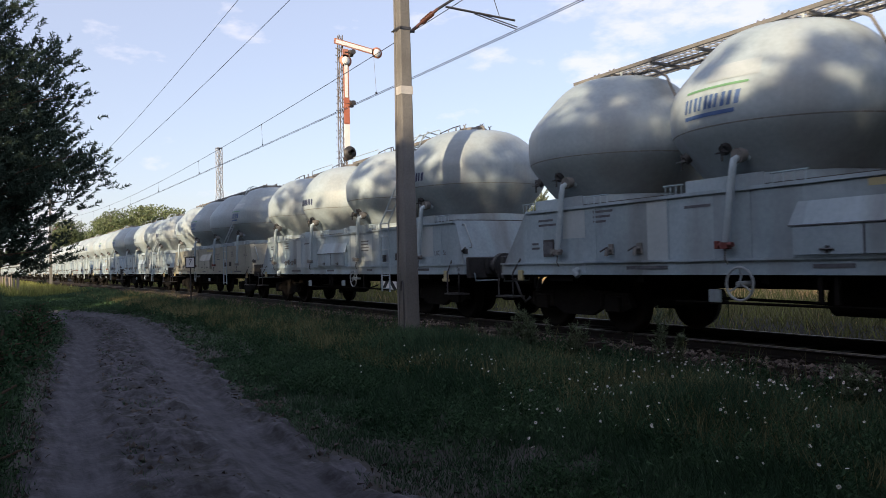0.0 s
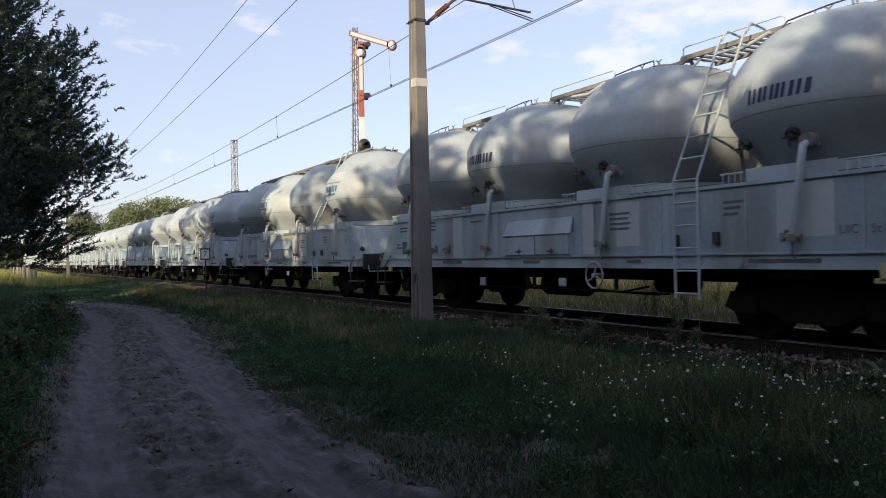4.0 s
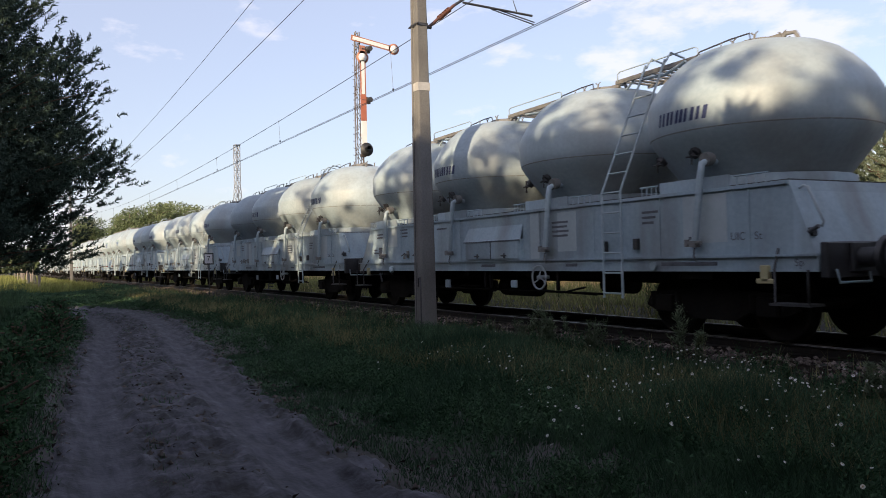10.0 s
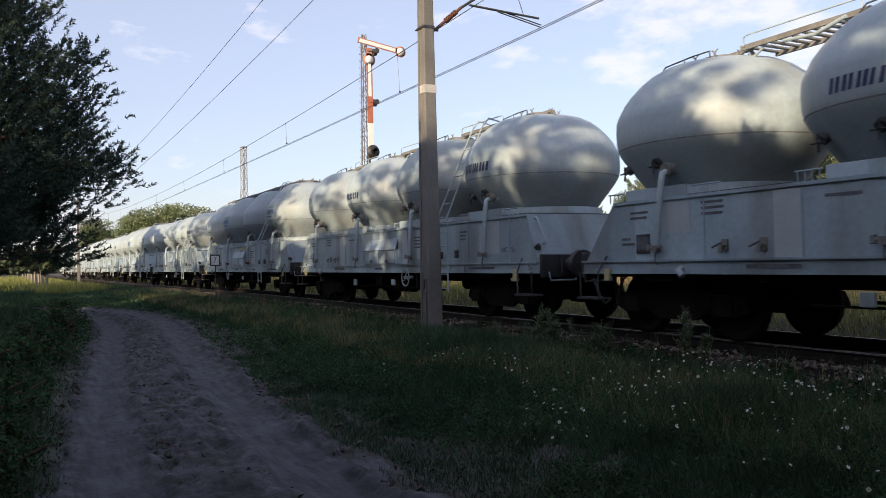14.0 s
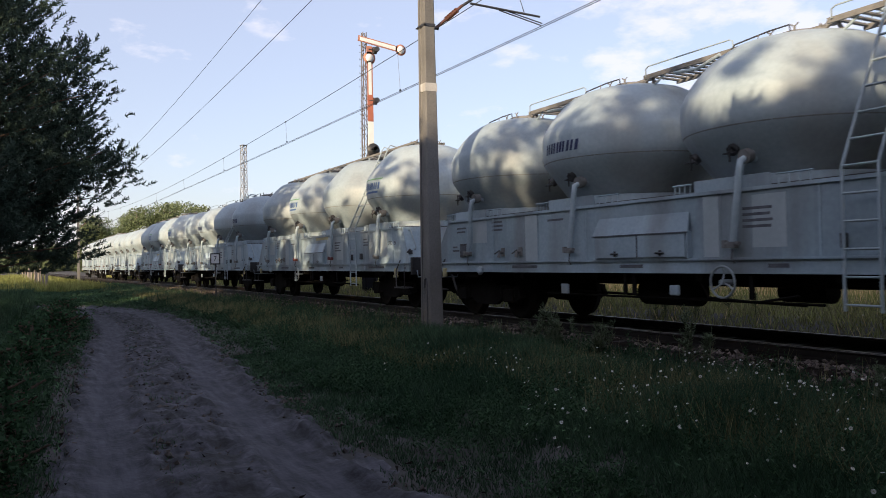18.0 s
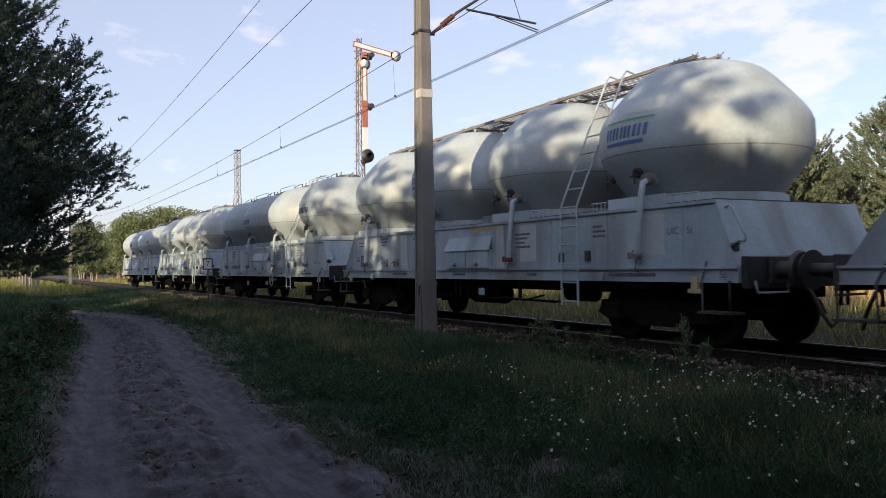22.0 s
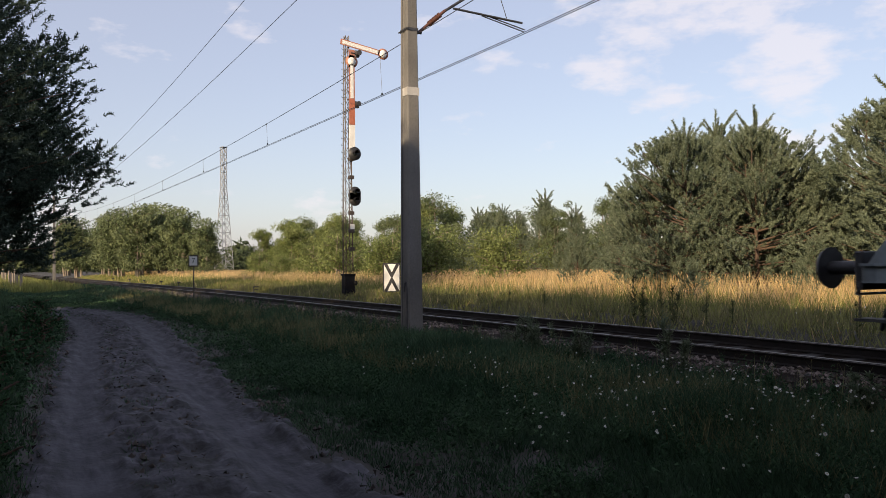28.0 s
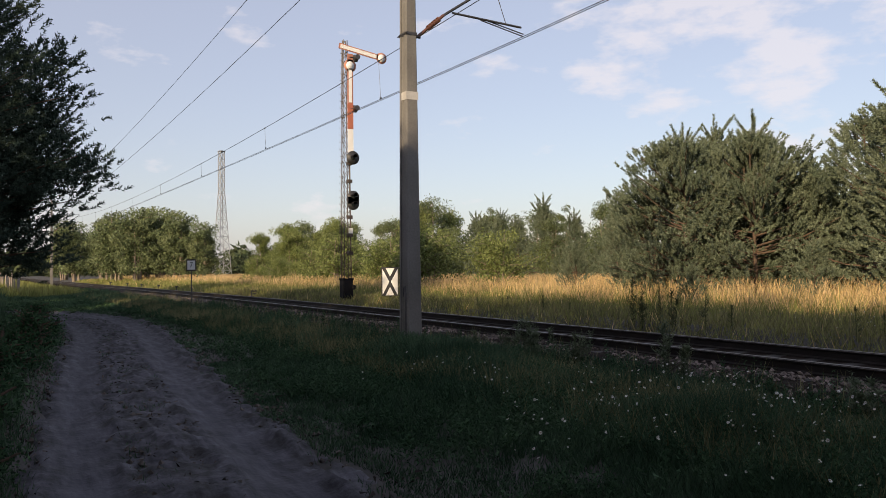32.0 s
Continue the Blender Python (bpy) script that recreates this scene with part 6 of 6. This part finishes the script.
def blades(rng, x, y, h, w, bend=0.35, rows=1):
    """Grass blades: narrow bent triangles."""
    n = len(x)
    z = surface_z(x, y) - 0.02
    a = rng.uniform(0, 2 * math.pi, n)
    tip = np.stack([x + np.cos(a) * h * bend * rng.random(n), y + np.sin(a) * h * bend * rng.random(n), z + h], -1)
    b = rng.uniform(0, 2 * math.pi, n)
    o = np.stack([np.cos(b) * w / 2, np.sin(b) * w / 2, 0 * b], -1)
    p = np.stack([x, y, z], -1)
    return np.stack([p - o, p + o, tip], 1)


def patchy(x, y, f=0.5, k=0):
    return np.array([noise.noise((a * f, b * f, k)) for a, b in zip(x, y)])


def build_grass():
    rng = np.random.default_rng(77)
    # verge between road and track
    n = 520000
    x = 3 - 75 * rng.random(n) ** 1.9
    y = rng.uniform(-3.0, 7.2, n)
    x[:210000] = rng.uniform(-14, -0.5, 210000)
    y[:210000] = rng.uniform(2.2, 7.7, 210000)
    y = np.where(y > track_y(x) - 1.45, track_y(x) - 1.5 - 1.6 * rng.random(n), y)
    p = path_distance(x, y)
    d = y - track_y(x)
    tall = np.clip((p - 1.1) / 0.8, 0.0, 1.0)
    right = y > np.interp(x, [q[0] for q in PATH[9::-1]], [q[1] for q in PATH[9::-1]])
    tall = np.where(right, np.clip((p - 1.15) / 2.2, 0.0, 1.0), tall)
    thin = np.clip((-d - 1.4) / 1.5, 0.05, 1.0) ** 1.3
    keep = (p > np.where(right, 1.20, 1.04) + np.where(right, 0.13, 0.3) * np.sin(x * 1.9) * np.sin(y * 3 + x)) & (rng.random(n) < thin) & (rng.random(n) < 0.7 + 0.3 * tall) & (np.hypot(x, y) > 1.5)
    x, y, p, tall, d, thin = x[keep], y[keep], p[keep], tall[keep], d[keep], thin[keep]
    worn = (p < 2.9) & (p > 1.5) & (x > -22) & (x < -4.5) & (patchy(x, y, 2.2, 31) < -0.16) & (rng.random(len(x)) < 0.7)
    x, y, p, tall, d, thin = x[~worn], y[~worn], p[~worn], tall[~worn], d[~worn], thin[~worn]
    lush = np.clip(0.65 + 0.9 * patchy(x, y, 0.7, 2), 0.3, 1.4)
    h = (0.05 + 0.19 * tall * lush * rng.uniform(0.3, 1.2, len(x)) ** 1.3) * np.where(y < 0.2, 2.1, 1.0) * (1 + 0.5 * np.exp(-((d + 3.2) / 0.9) ** 2))
    far = np.hypot(x, y)
    tagged(new("verge_grass", soup("verge_grass", blades(rng, x, y, h, 0.007 + 0.0011 * far, 0.95), M_GRASS)), "rough dark green grass of the shaded verge", "grass", kind="stuff")
    # longer yellow-green grass on the brow before the ballast
    n = 60000
    x = 0 - 40 * rng.random(n) ** 1.3
    y = track_y(x) - 2.4 - 2.3 * rng.random(n)
    ok = patchy(x, y, 0.8, 12) > -0.1
    x, y = x[ok], y[ok]
    h = rng.uniform(0.08, 0.34, len(x))
    tagged(new("brow_grass", soup("brow_grass", blades(rng, x, y, h, 0.006 + 0.0009 * np.hypot(x, y), 0.9), M_BROW)), "long yellow-green grass along the ballast edge", "grass", kind="stuff")
    # broad low herbs between the blades
    n = 90000
    x = 2 - 55 * rng.random(n) ** 1.9
    y = rng.uniform(-1.5, 7.0, n)
    keep = (path_distance(x, y) > 1.15) & (y < track_y(x) - 2.7) & (np.hypot(x, y) > 1.6) & (patchy(x, y, 1.1, 5) > -0.05)
    x, y = x[keep], y[keep]
    n = len(x)
    c = np.stack([x, y, ground_z(x, y) + rng.uniform(0.02, 0.17, n)], -1)
    sz = (0.009 + 0.0009 * np.hypot(x, y))[:, None]
    e1 = rng.normal(0, 1, (n, 3)) * sz * np.array([1, 1, 0.45])
    e2 = rng.normal(0, 1, (n, 3)) * sz * np.array([1, 1, 0.45])
    tagged(new("low_herbs", soup("low_herbs", np.stack([c - e1, c + e2, c + e1], 1), M_HERB)), "low broad-leaved herbs among the verge grass", "herbs", kind="stuff")
    # leafy plants with upright stems, thick between road and ballast
    n = 10000
    x = 0.5 - 34 * rng.random(n) ** 1.7
    y = rng.uniform(1.5, 7.6, n)
    ok = (path_distance(x, y) > 1.6) & (y < track_y(x) - 1.7) & (np.hypot(x, y) > 2.0) & (patchy(x, y, 0.9, 21) > -0.12)
    x, y = x[ok], y[ok]
    n, m = len(x), 16
    h = (rng.uniform(0.10, 0.34, n) * (1 + 0.5 * np.clip(patchy(x, y, 0.5, 23), 0, 1)))[:, None]
    u = np.linspace(0.12, 1.0, m)[None] * np.ones((n, 1))
    a = np.arange(m)[None] * 2.4 + rng.uniform(0, 6.3, (n, 1))
    lean = rng.normal(0, 0.22, (n, 1, 2))
    c = np.concatenate([np.stack([x, y], -1)[:, None] + lean * (u * h)[..., None], (surface_z(x, y)[:, None] + u * h)[..., None]], -1)
    out = np.stack([np.cos(a), np.sin(a), rng.uniform(0.1, 0.9, (n, m))], -1)
    ln = (0.018 + 0.030 * (1.1 - u) * rng.uniform(0.6, 1.3, (n, m)))[..., None] * (1 + 0.05 * np.hypot(x, y))[:, None, None]
    sd = np.stack([-np.sin(a), np.cos(a), 0 * a], -1) * ln * 0.24
    tip = c + out * ln
    mid = c + out * ln * 0.5 + np.array([0, 0, 0.006])
    T = np.concatenate([np.stack([c, mid + sd, tip], 2).reshape(-1, 3, 3), np.stack([c, tip, mid - sd], 2).reshape(-1, 3, 3)])
    tagged(new("leafy_herbs", soup("leafy_herbs", T, M_HERB)), "small leafy green plants crowding the shaded verge", "herbs", kind="stuff")
    # low growth between the far rail and the meadow
    n = 60000
    x = 10 - 60 * rng.random(n) ** 1.3
    y = track_y(x) + 1.75 + 5.0 * rng.random(n) ** 1.2
    h = rng.uniform(0.06, 0.34, n) * np.clip((y - track_y(x) - 1.2) / 2.2, 0.25, 1)
    tagged(new("far_verge_grass", soup("far_verge_grass", blades(rng, x, y, h, 0.007 + 0.0009 * np.hypot(x, y), 0.9), M_BROW)), "low green growth beside the far rail", "grass", kind="stuff")
    # tall dry stalks near the pole and the ballast
    n = 5200
    x = 0 - 54 * rng.random(n) ** 1.4
    y = track_y(x) - 1.7 - 3.2 * rng.random(n) ** 1.5
    h = rng.uniform(0.1, 0.42, n)
    tagged(new("dry_stalks", soup("dry_stalks", blades(rng, x, y, h, 0.006 + 0.0005 * np.hypot(x, y), 0.8), M_BROW)), "thin dry grass stalks beside the ballast", "grass", kind="stuff")
    # field beyond the track
    n = 170000
    x = 14 - 140 * rng.random(n) ** 1.5
    y = track_y(x) + 2.7 + 26 * rng.random(n) ** 1.25
    d = y - track_y(x)
    gold = np.clip((d - 6.0) / 6.0, 0.04, 1)
    isgold = rng.random(n) < gold * 0.9
    h = rng.uniform(0.35, 0.75, n) * (0.4 + 0.75 * np.clip((d - 2.7) / 7, 0, 1))
    w = 0.012 + 0.0008 * np.hypot(x, y)
    tagged(new("field_grass", soup("field_grass", blades(rng, x[~isgold], y[~isgold], h[~isgold] * rng.uniform(0.5, 1.15, (~isgold).sum()), w[~isgold], 0.8), M_FIELD)), "green undergrowth of the meadow beyond the track", "grass", kind="stuff")
    tagged(new("golden_grass", soup("golden_grass", blades(rng, x[isgold], y[isgold], h[isgold] * 1.15, w[isgold] * 0.8, 0.75), M_DRY)), "tall golden dry grass of the meadow beyond the track", "grass", kind="stuff")
    # sunlit tangle beyond the road's bend
    n = 42000
    x = -56 - 100 * rng.random(n) ** 1.3
    y = rng.uniform(-14, 7.5, n)
    ok = (y < track_y(x) - 2.4) & (path_distance(x, y) > 1.7)
    x, y = x[ok], y[ok]
    h = rng.uniform(0.25, 1.0, len(x)) * (0.45 + 0.75 * np.clip(0.5 + patchy(x, y, 0.25, 9), 0, 1)) * np.clip((track_y(x) - 2.0 - y) / 3, 0.25, 1)
    tagged(new("roadside_tangle", soup("roadside_tangle", blades(rng, x, y, h, 0.02 + 0.0007 * np.hypot(x, y), 0.8), M_FIELD)), "tall yellow-green weeds and grass beyond the bend of the road", "grass", kind="stuff")
    # low tufts on the road's rough middle and along its worn rims
    n = 60000
    x = 3 - 40 * rng.random(n) ** 1.7
    y = rng.uniform(-0.9, 4.6, n)
    p = path_distance(x, y)
    ok = (p < 1.7) & ((p < 0.38) | (p > 1.02)) & (patchy(x, y, 1.6, 4) > np.where(p < 0.4, 0.16, 0.08)) & (np.hypot(x, y) > 1.3)
    x, y = x[ok], y[ok]
    tagged(new("road_tufts", soup("road_tufts", blades(rng, x, y, rng.uniform(0.03, 0.085, len(x)) + 0.02, 0.006 + 0.001 * np.hypot(x, y), 1.1), M_GRASS)), "low trodden grass tufts on the dirt road", "grass", kind="stuff")
    # leaf litter and thin tufts on the road's rough middle and rims
    n = 9000
    x = 3 - 42 * rng.random(n) ** 1.6
    y = rng.uniform(-0.6, 4.4, n)
    p = path_distance(x, y)
    keep = (p < 1.7) & ((p < 0.42) | (p > 0.98)) & (patchy(x, y, 1.3) > -0.05)
    x, y = x[keep], y[keep]
    n = len(x)
    c = np.stack([x, y, ground_z(x, y) + 0.045 + 0.03 * rng.random(n)], -1)
    e1 = rng.normal(0, 0.020, (n, 3)) * np.array([1, 1, 0.5])
    e2 = rng.normal(0, 0.020, (n, 3)) * np.array([1, 1, 0.5])
    tagged(new("leaf_litter", soup("leaf_litter", np.stack([c - e1, c + e2, c + e1], 1), M_LITTER)), "dry dark leaf litter scattered on the dirt road", "leaf litter", kind="stuff")
    # seed heads of the tall grass
    n = 9000
    x = 12 - 120 * rng.random(n) ** 1.5
    y = track_y(x) + 6.5 + 22 * rng.random(n) ** 1.2
    h = rng.uniform(0.35, 0.85, n)
    c = np.stack([x, y, ground_z(x, y) + h], -1)
    lean = rng.normal(0, 0.35, (n, 3)) * np.array([1, 1, 0]) + np.array([0, 0, 1.0])
    ln = rng.uniform(0.06, 0.14, (n, 1))
    sd = np.stack([np.cos(h * 90), np.sin(h * 90), 0 * h], -1) * (0.007 + 0.0004 * np.hypot(x, y))[:, None]
    tip = c + lean * ln
    base = c - np.array([0, 0, 0.03])
    mid = (base + tip) / 2
    tagged(new("seed_heads", soup("seed_heads", np.concatenate([np.stack([base, mid + sd, tip], 1), np.stack([base, tip, mid - sd], 1)]), M_SEED)), "reddish tan seed heads swaying over the dry meadow grass", "grass", kind="stuff")
    # daisies, in loose bunches of upturned and leaning heads
    T, Y, ST = [], [], []
    for cx, cy, sx, sy, m in ((-6.2, 4.1, 0.2, 0.1, 9), (-6.1, 5.05, 0.25, 0.12, 16), (-5.15, 4.4, 0.16, 0.1, 16), (-5.2, 3.9, 0.15, 0.1, 9), (-5.1, 3.5, 0.12, 0.08, 8), (-8.1, 4.8, 0.3, 0.12, 9), (-9.3, 4.9, 0.3, 0.15, 9),
                              (-5.75, 5.3, 0.2, 0.12, 11), (-6.0, 6.4, 0.35, 0.14, 26), (-5.9, 6.75, 0.4, 0.12, 30), (-4.3, 5.0, 0.14, 0.09, 9), (-4.8, 6.1, 0.2, 0.15, 18), (-4.3, 6.3, 0.2, 0.12, 18), (-4.6, 4.45, 0.25, 0.12, 7),
                              (-3.45, 3.85, 0.2, 0.12, 5), (-3.8, 5.0, 0.3, 0.14, 9), (-2.7, 4.0, 0.14, 0.1, 5), (-7.7, 4.9, 0.3, 0.12, 8), (-9.1, 3.9, 0.3, 0.12, 4), (-3.6, 6.0, 0.4, 0.2, 26), (-7.2, 6.2, 0.5, 0.2, 16), (-7.4, 13.2, 1.2, 0.35, 90), (-5.0, 5.2, 1.8, 0.8, 18)):
        px, py = rng.normal(cx, sx, m), rng.normal(cy, sy, m)
        hz = ground_z(px, py) + rng.uniform(0.16, 0.42, m)
        c = np.stack([px, py, hz], -1)
        nrm = rng.normal(0, 0.45, (m, 3)) + np.array([0.1, -0.35, 0.75])
        nrm /= np.linalg.norm(nrm, axis=1, keepdims=True)
        e1 = np.cross(nrm, np.array([1.0, 0.2, 0]))
        e1 /= np.linalg.norm(e1, axis=1, keepdims=True)
        e2 = np.cross(nrm, e1)
        r = rng.uniform(0.007, 0.015, (m, 1))
        for k in range(9):
            a, b = 2 * math.pi * k / 9, 2 * math.pi * (k + 0.8) / 9
            T.append(np.stack([c, c + r * (e1 * math.cos(a) + e2 * math.sin(a)), c + r * (e1 * math.cos(b) + e2 * math.sin(b))], 1))
            Y.append(np.stack([c + nrm * 0.004, c + nrm * 0.003 + 0.3 * r * (e1 * math.cos(a) + e2 * math.sin(a)), c + nrm * 0.003 + 0.3 * r * (e1 * math.cos(b + 0.2) + e2 * math.sin(b + 0.2))], 1))
        foot = np.stack([px + rng.normal(0, 0.04, m), py + rng.normal(0, 0.04, m), ground_z(px, py)], -1)
        for off in (np.array([0.002, 0, 0]), np.array([0, 0.002, 0])):
            ST.append(np.stack([foot - off, foot + off, c], 1))
    tagged(new("daisies", soup("daisies", np.concatenate(T), M_PETAL)), "small white daisies in the shaded grass", "flowers", kind="stuff")
    tagged(new("daisy_centres", soup("daisy_centres", np.concatenate(Y), M_YELLOW)), "yellow centres of the white daisies", "flowers", kind="stuff")
    tagged(new("daisy_stems", soup("daisy_stems", np.concatenate(ST), M_HERB)), "thin green stems of the white daisies", "flowers", kind="stuff")


NEAR_WEEDS = [(-10.1, 7.1, 0.80), (-9.75, 7.0, 0.72), (-10.45, 6.95, 0.6), (-8.9, 7.05, 0.62), (-7.2, 7.1, 0.85), (-6.95, 7.15, 0.7), (-11.6, 7.0, 0.45), (-4.6, 7.0, 0.5), (-17.0, 6.8, 0.6), (-16.3, 6.9, 0.5), (-14.2, 6.9, 0.4)]
FAR_WEEDS = [(-13.5, 12.4, 1.15), (-13.15, 12.35, 1.05), (-12.85, 12.6, 0.9), (-12.3, 12.4, 1.0), (-11.5, 12.5, 0.85), (-11.0, 12.7, 0.6), (-8.3, 12.6, 0.75), (-8.0, 12.9, 0.6), (-19.4, 13.0, 0.6), (-20.0, 13.2, 0.55), (-21.1, 13.0, 0.5), (-17.8, 13.1, 0.6), (-16.4, 12.9, 0.5)]


def weed(rng, x, y, h, stems, leaf, material, label):
    """Upright stems with whorls of narrow leaves and short side shoots."""
    w = tagged(new("tall_weed"), label, "weed", "weeds along the track")
    w.location = (x, y, float(surface_z(x, y)))
    f = Form()
    P = []
    for s in range(stems):
        a = rng.uniform(0, 6.28)
        b = np.array([math.cos(a), math.sin(a), 0]) * 0.10 * h * (0.2 + s)
        hh = h * rng.uniform(0.65, 1.0)
        f.tube([(b[0] * 0.3, b[1] * 0.3, -0.05), (b[0] * 0.8, b[1] * 0.8, hh * 0.6), (b[0], b[1], hh)], 0.007, 5, 0.003)
        rows = [(np.zeros(3), b, hh, int(90 * hh))]
        for k in range(int(9 * hh) + 2):
            u, e = rng.uniform(0.25, 0.9), rng.uniform(0, 6.28)
            root = b * (0.3 + 0.7 * u) + np.array([0, 0, u * hh])
            q = np.array([math.cos(e), math.sin(e), 0]) * hh * 0.24 * (1.1 - u)
            f.tube([Vector(root), Vector(root + q + np.array([0, 0, hh * 0.14]))], 0.004, 4, 0.002, caps=False)
            rows.append((root, q, hh * 0.14, 12))
        for root, q, rise, m in rows:
            t = np.linspace(0.1, 1.0, m)
            c = root + np.outer(t, q) + np.outer(t * rise, [0, 0, 1.0])
            an = np.arange(m) * 2.4 + rng.uniform(0, 1, m)
            out = np.stack([np.cos(an), np.sin(an), 0.5 + 0 * an], -1)
            ln = (leaf * (0.45 + 0.9 * (1 - t)) * rng.uniform(0.6, 1.2, m))[:, None]
            sd = np.stack([-np.sin(an), np.cos(an), 0 * an], -1) * ln * 0.13
            P.append(np.stack([c, c + out * ln * 0.5 + sd, c + out * ln], 1))
            P.append(np.stack([c, c + out * ln, c + out * ln * 0.5 - sd], 1))
    part("stem", f, material, w)
    part("leaves", soup("weed_leaves", np.concatenate(P), material), None, w)


def build_weeds():
    rng = np.random.default_rng(8)
    for i, (x, y, h) in enumerate(FAR_WEEDS):
        weed(rng, x, y, h, 1 + i % 2, 0.095 * h, M_WEED, "tall dark leafy weed standing in the far verge")
    for i, (x, y, h) in enumerate(NEAR_WEEDS):
        weed(rng, x, y, 1.15 * h, 3 + i % 4, 0.085, M_WEED2, "bushy grey-green weed at the ballast edge")


def build_undergrowth():
    """Dark leafy bushes along the road's shaded side."""
    bush = broadleaf("undergrowth_bush", 61, 0.75, 0.6, 2600, 0.07, 6, M_HERB, low=0.1)
    bush[0].materials[0] = M_BARK
    for x, y, s, r in ((-4.5, -0.70, 0.8, 40), (-5.0, -0.38, 0.6, 190), (-6.1, -0.30, 0.65, 20), (-7.1, -0.22, 0.65, 130), (-5.6, -0.55, 0.9, 0), (-6.6, -0.62, 0.85, 220), (-7.5, -0.52, 1.0, 80), (-8.7, -0.5, 0.95, 310), (-9.8, -0.38, 1.1, 150), (-12.2, -0.2, 1.0, 30), (-15.0, 0.1, 1.15, 200), (-18.5, 0.5, 1.1, 280), (-22.5, 0.75, 1.2, 100)):
        tree(bush, at(x, y, s, r), "low dark leafy bush beside the dirt road", "undergrowth_bush", "bush", "bushes beside the road")


def build_fence():
    """Grey posts and stems far off beside the dirt road's bend."""
    fence = tagged(new("post_fence"), "row of weathered grey wooden posts far along the line", "fence")
    rng = random.Random(4)
    for i in range(16):
        x = -62 - i * 3.2
        y = 1.2 - i * 0.12 + rng.uniform(-0.3, 0.3)
        f = Form().tube([(0, 0, -0.2), (rng.uniform(-0.05, 0.05), 0, rng.uniform(1.2, 1.7))], 0.07, 7)
        p = part("post", f, M_POST, fence)
        p.location = (x, y, 0)


# ---------------------------------------------------------------- the train's run
# slack in the couplings: metres by which each wagon stands ahead of its even place, from the last one forwards
SLACK = [0.17, -0.13, -0.10, -0.08, 0.0, -0.05, -0.08, -0.06, -0.03, -0.02, 0.0, 0.01, 0.06, 0.16, 0.09, 0.10, 0.05, -0.20, -0.16, -0.2]


def run(t):
    """Place of the last wagon's middle along the track."""
    return -8.5085 + 9.80476 * (t - 27.5) + 0.0084334 * (t - 27.5) * t + 4.835


def wagon_pose(x):
    a, b = float(track_y(x - 5.05)), float(track_y(x + 5.05))
    return Matrix.Translation((x, (a + b) / 2, RAIL_Z)) @ Matrix.Rotation(math.atan2(b - a, 10.1), 4, "Z")


def motions():
    times = [0, 1, 2, 3, 4, 5, 6, 7, 8, 9, 10, 11, 12, 13, 14, 15, 16, 17, 18, 19, 20, 21, 22, 23, 24, 25, 26, 27, 28, 29, 30, 31, 32]
    for k, w in enumerate(WAGONS):
        walk(w, [(t, wagon_pose(run(t) + k * LENGTH + SLACK[k])) for t in times])
    # wheels roll with the run: a radius of 0.46 m
    ticks = [i / 15 for i in range(481)]
    rolls = [Matrix.Rotation(run(t) / 0.46, 4, "Y") for t in ticks]
    for w in WAGONS:
        for ws in [o for o in w.children_recursive if o.name.startswith("wheelset")]:
            spot = Matrix.Translation(ws.location)
            walk(ws, [(t, spot @ r) for t, r in zip(ticks, rolls)])


build_ground()
build_path()
build_track()
build_stones()
catenary_pole(*POLES[0], "weathered concrete catenary pole with steel cantilever beside the track")
catenary_pole(*POLES[1], "weathered concrete catenary pole at the bend of the track")
build_wires()
build_semaphore()
build_signs()
build_tower()
build_small_trackside()
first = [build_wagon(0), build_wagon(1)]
WAGONS, used = [], set()
for k, kind in enumerate(KINDS):
    if kind not in used:
        used.add(kind)
        WAGONS.append(first[kind])
    else:
        WAGONS.append(copy_thing(first[kind], Matrix.Identity(4)))
for k in (16,):
    # one wagon wears an older olive coat on skirt and frame
    for o in list(WAGONS[k].children) + [q for o in WAGONS[k].children if o.name.startswith("locker") for q in o.children]:
        if o.name.split(".")[0] in ("casing", "sole_bar", "seam_strip", "paint_patch", "locker_box", "locker_lid", "locker_door"):
            o.material_slots[0].link = "OBJECT"
            o.material_slots[0].material = M_OLIVE
    tagged(WAGONS[k], "olive-grey four-silo cement wagon with pale silos")
build_trees()
build_weeds()
build_fence()
build_undergrowth()
build_grass()
motions()
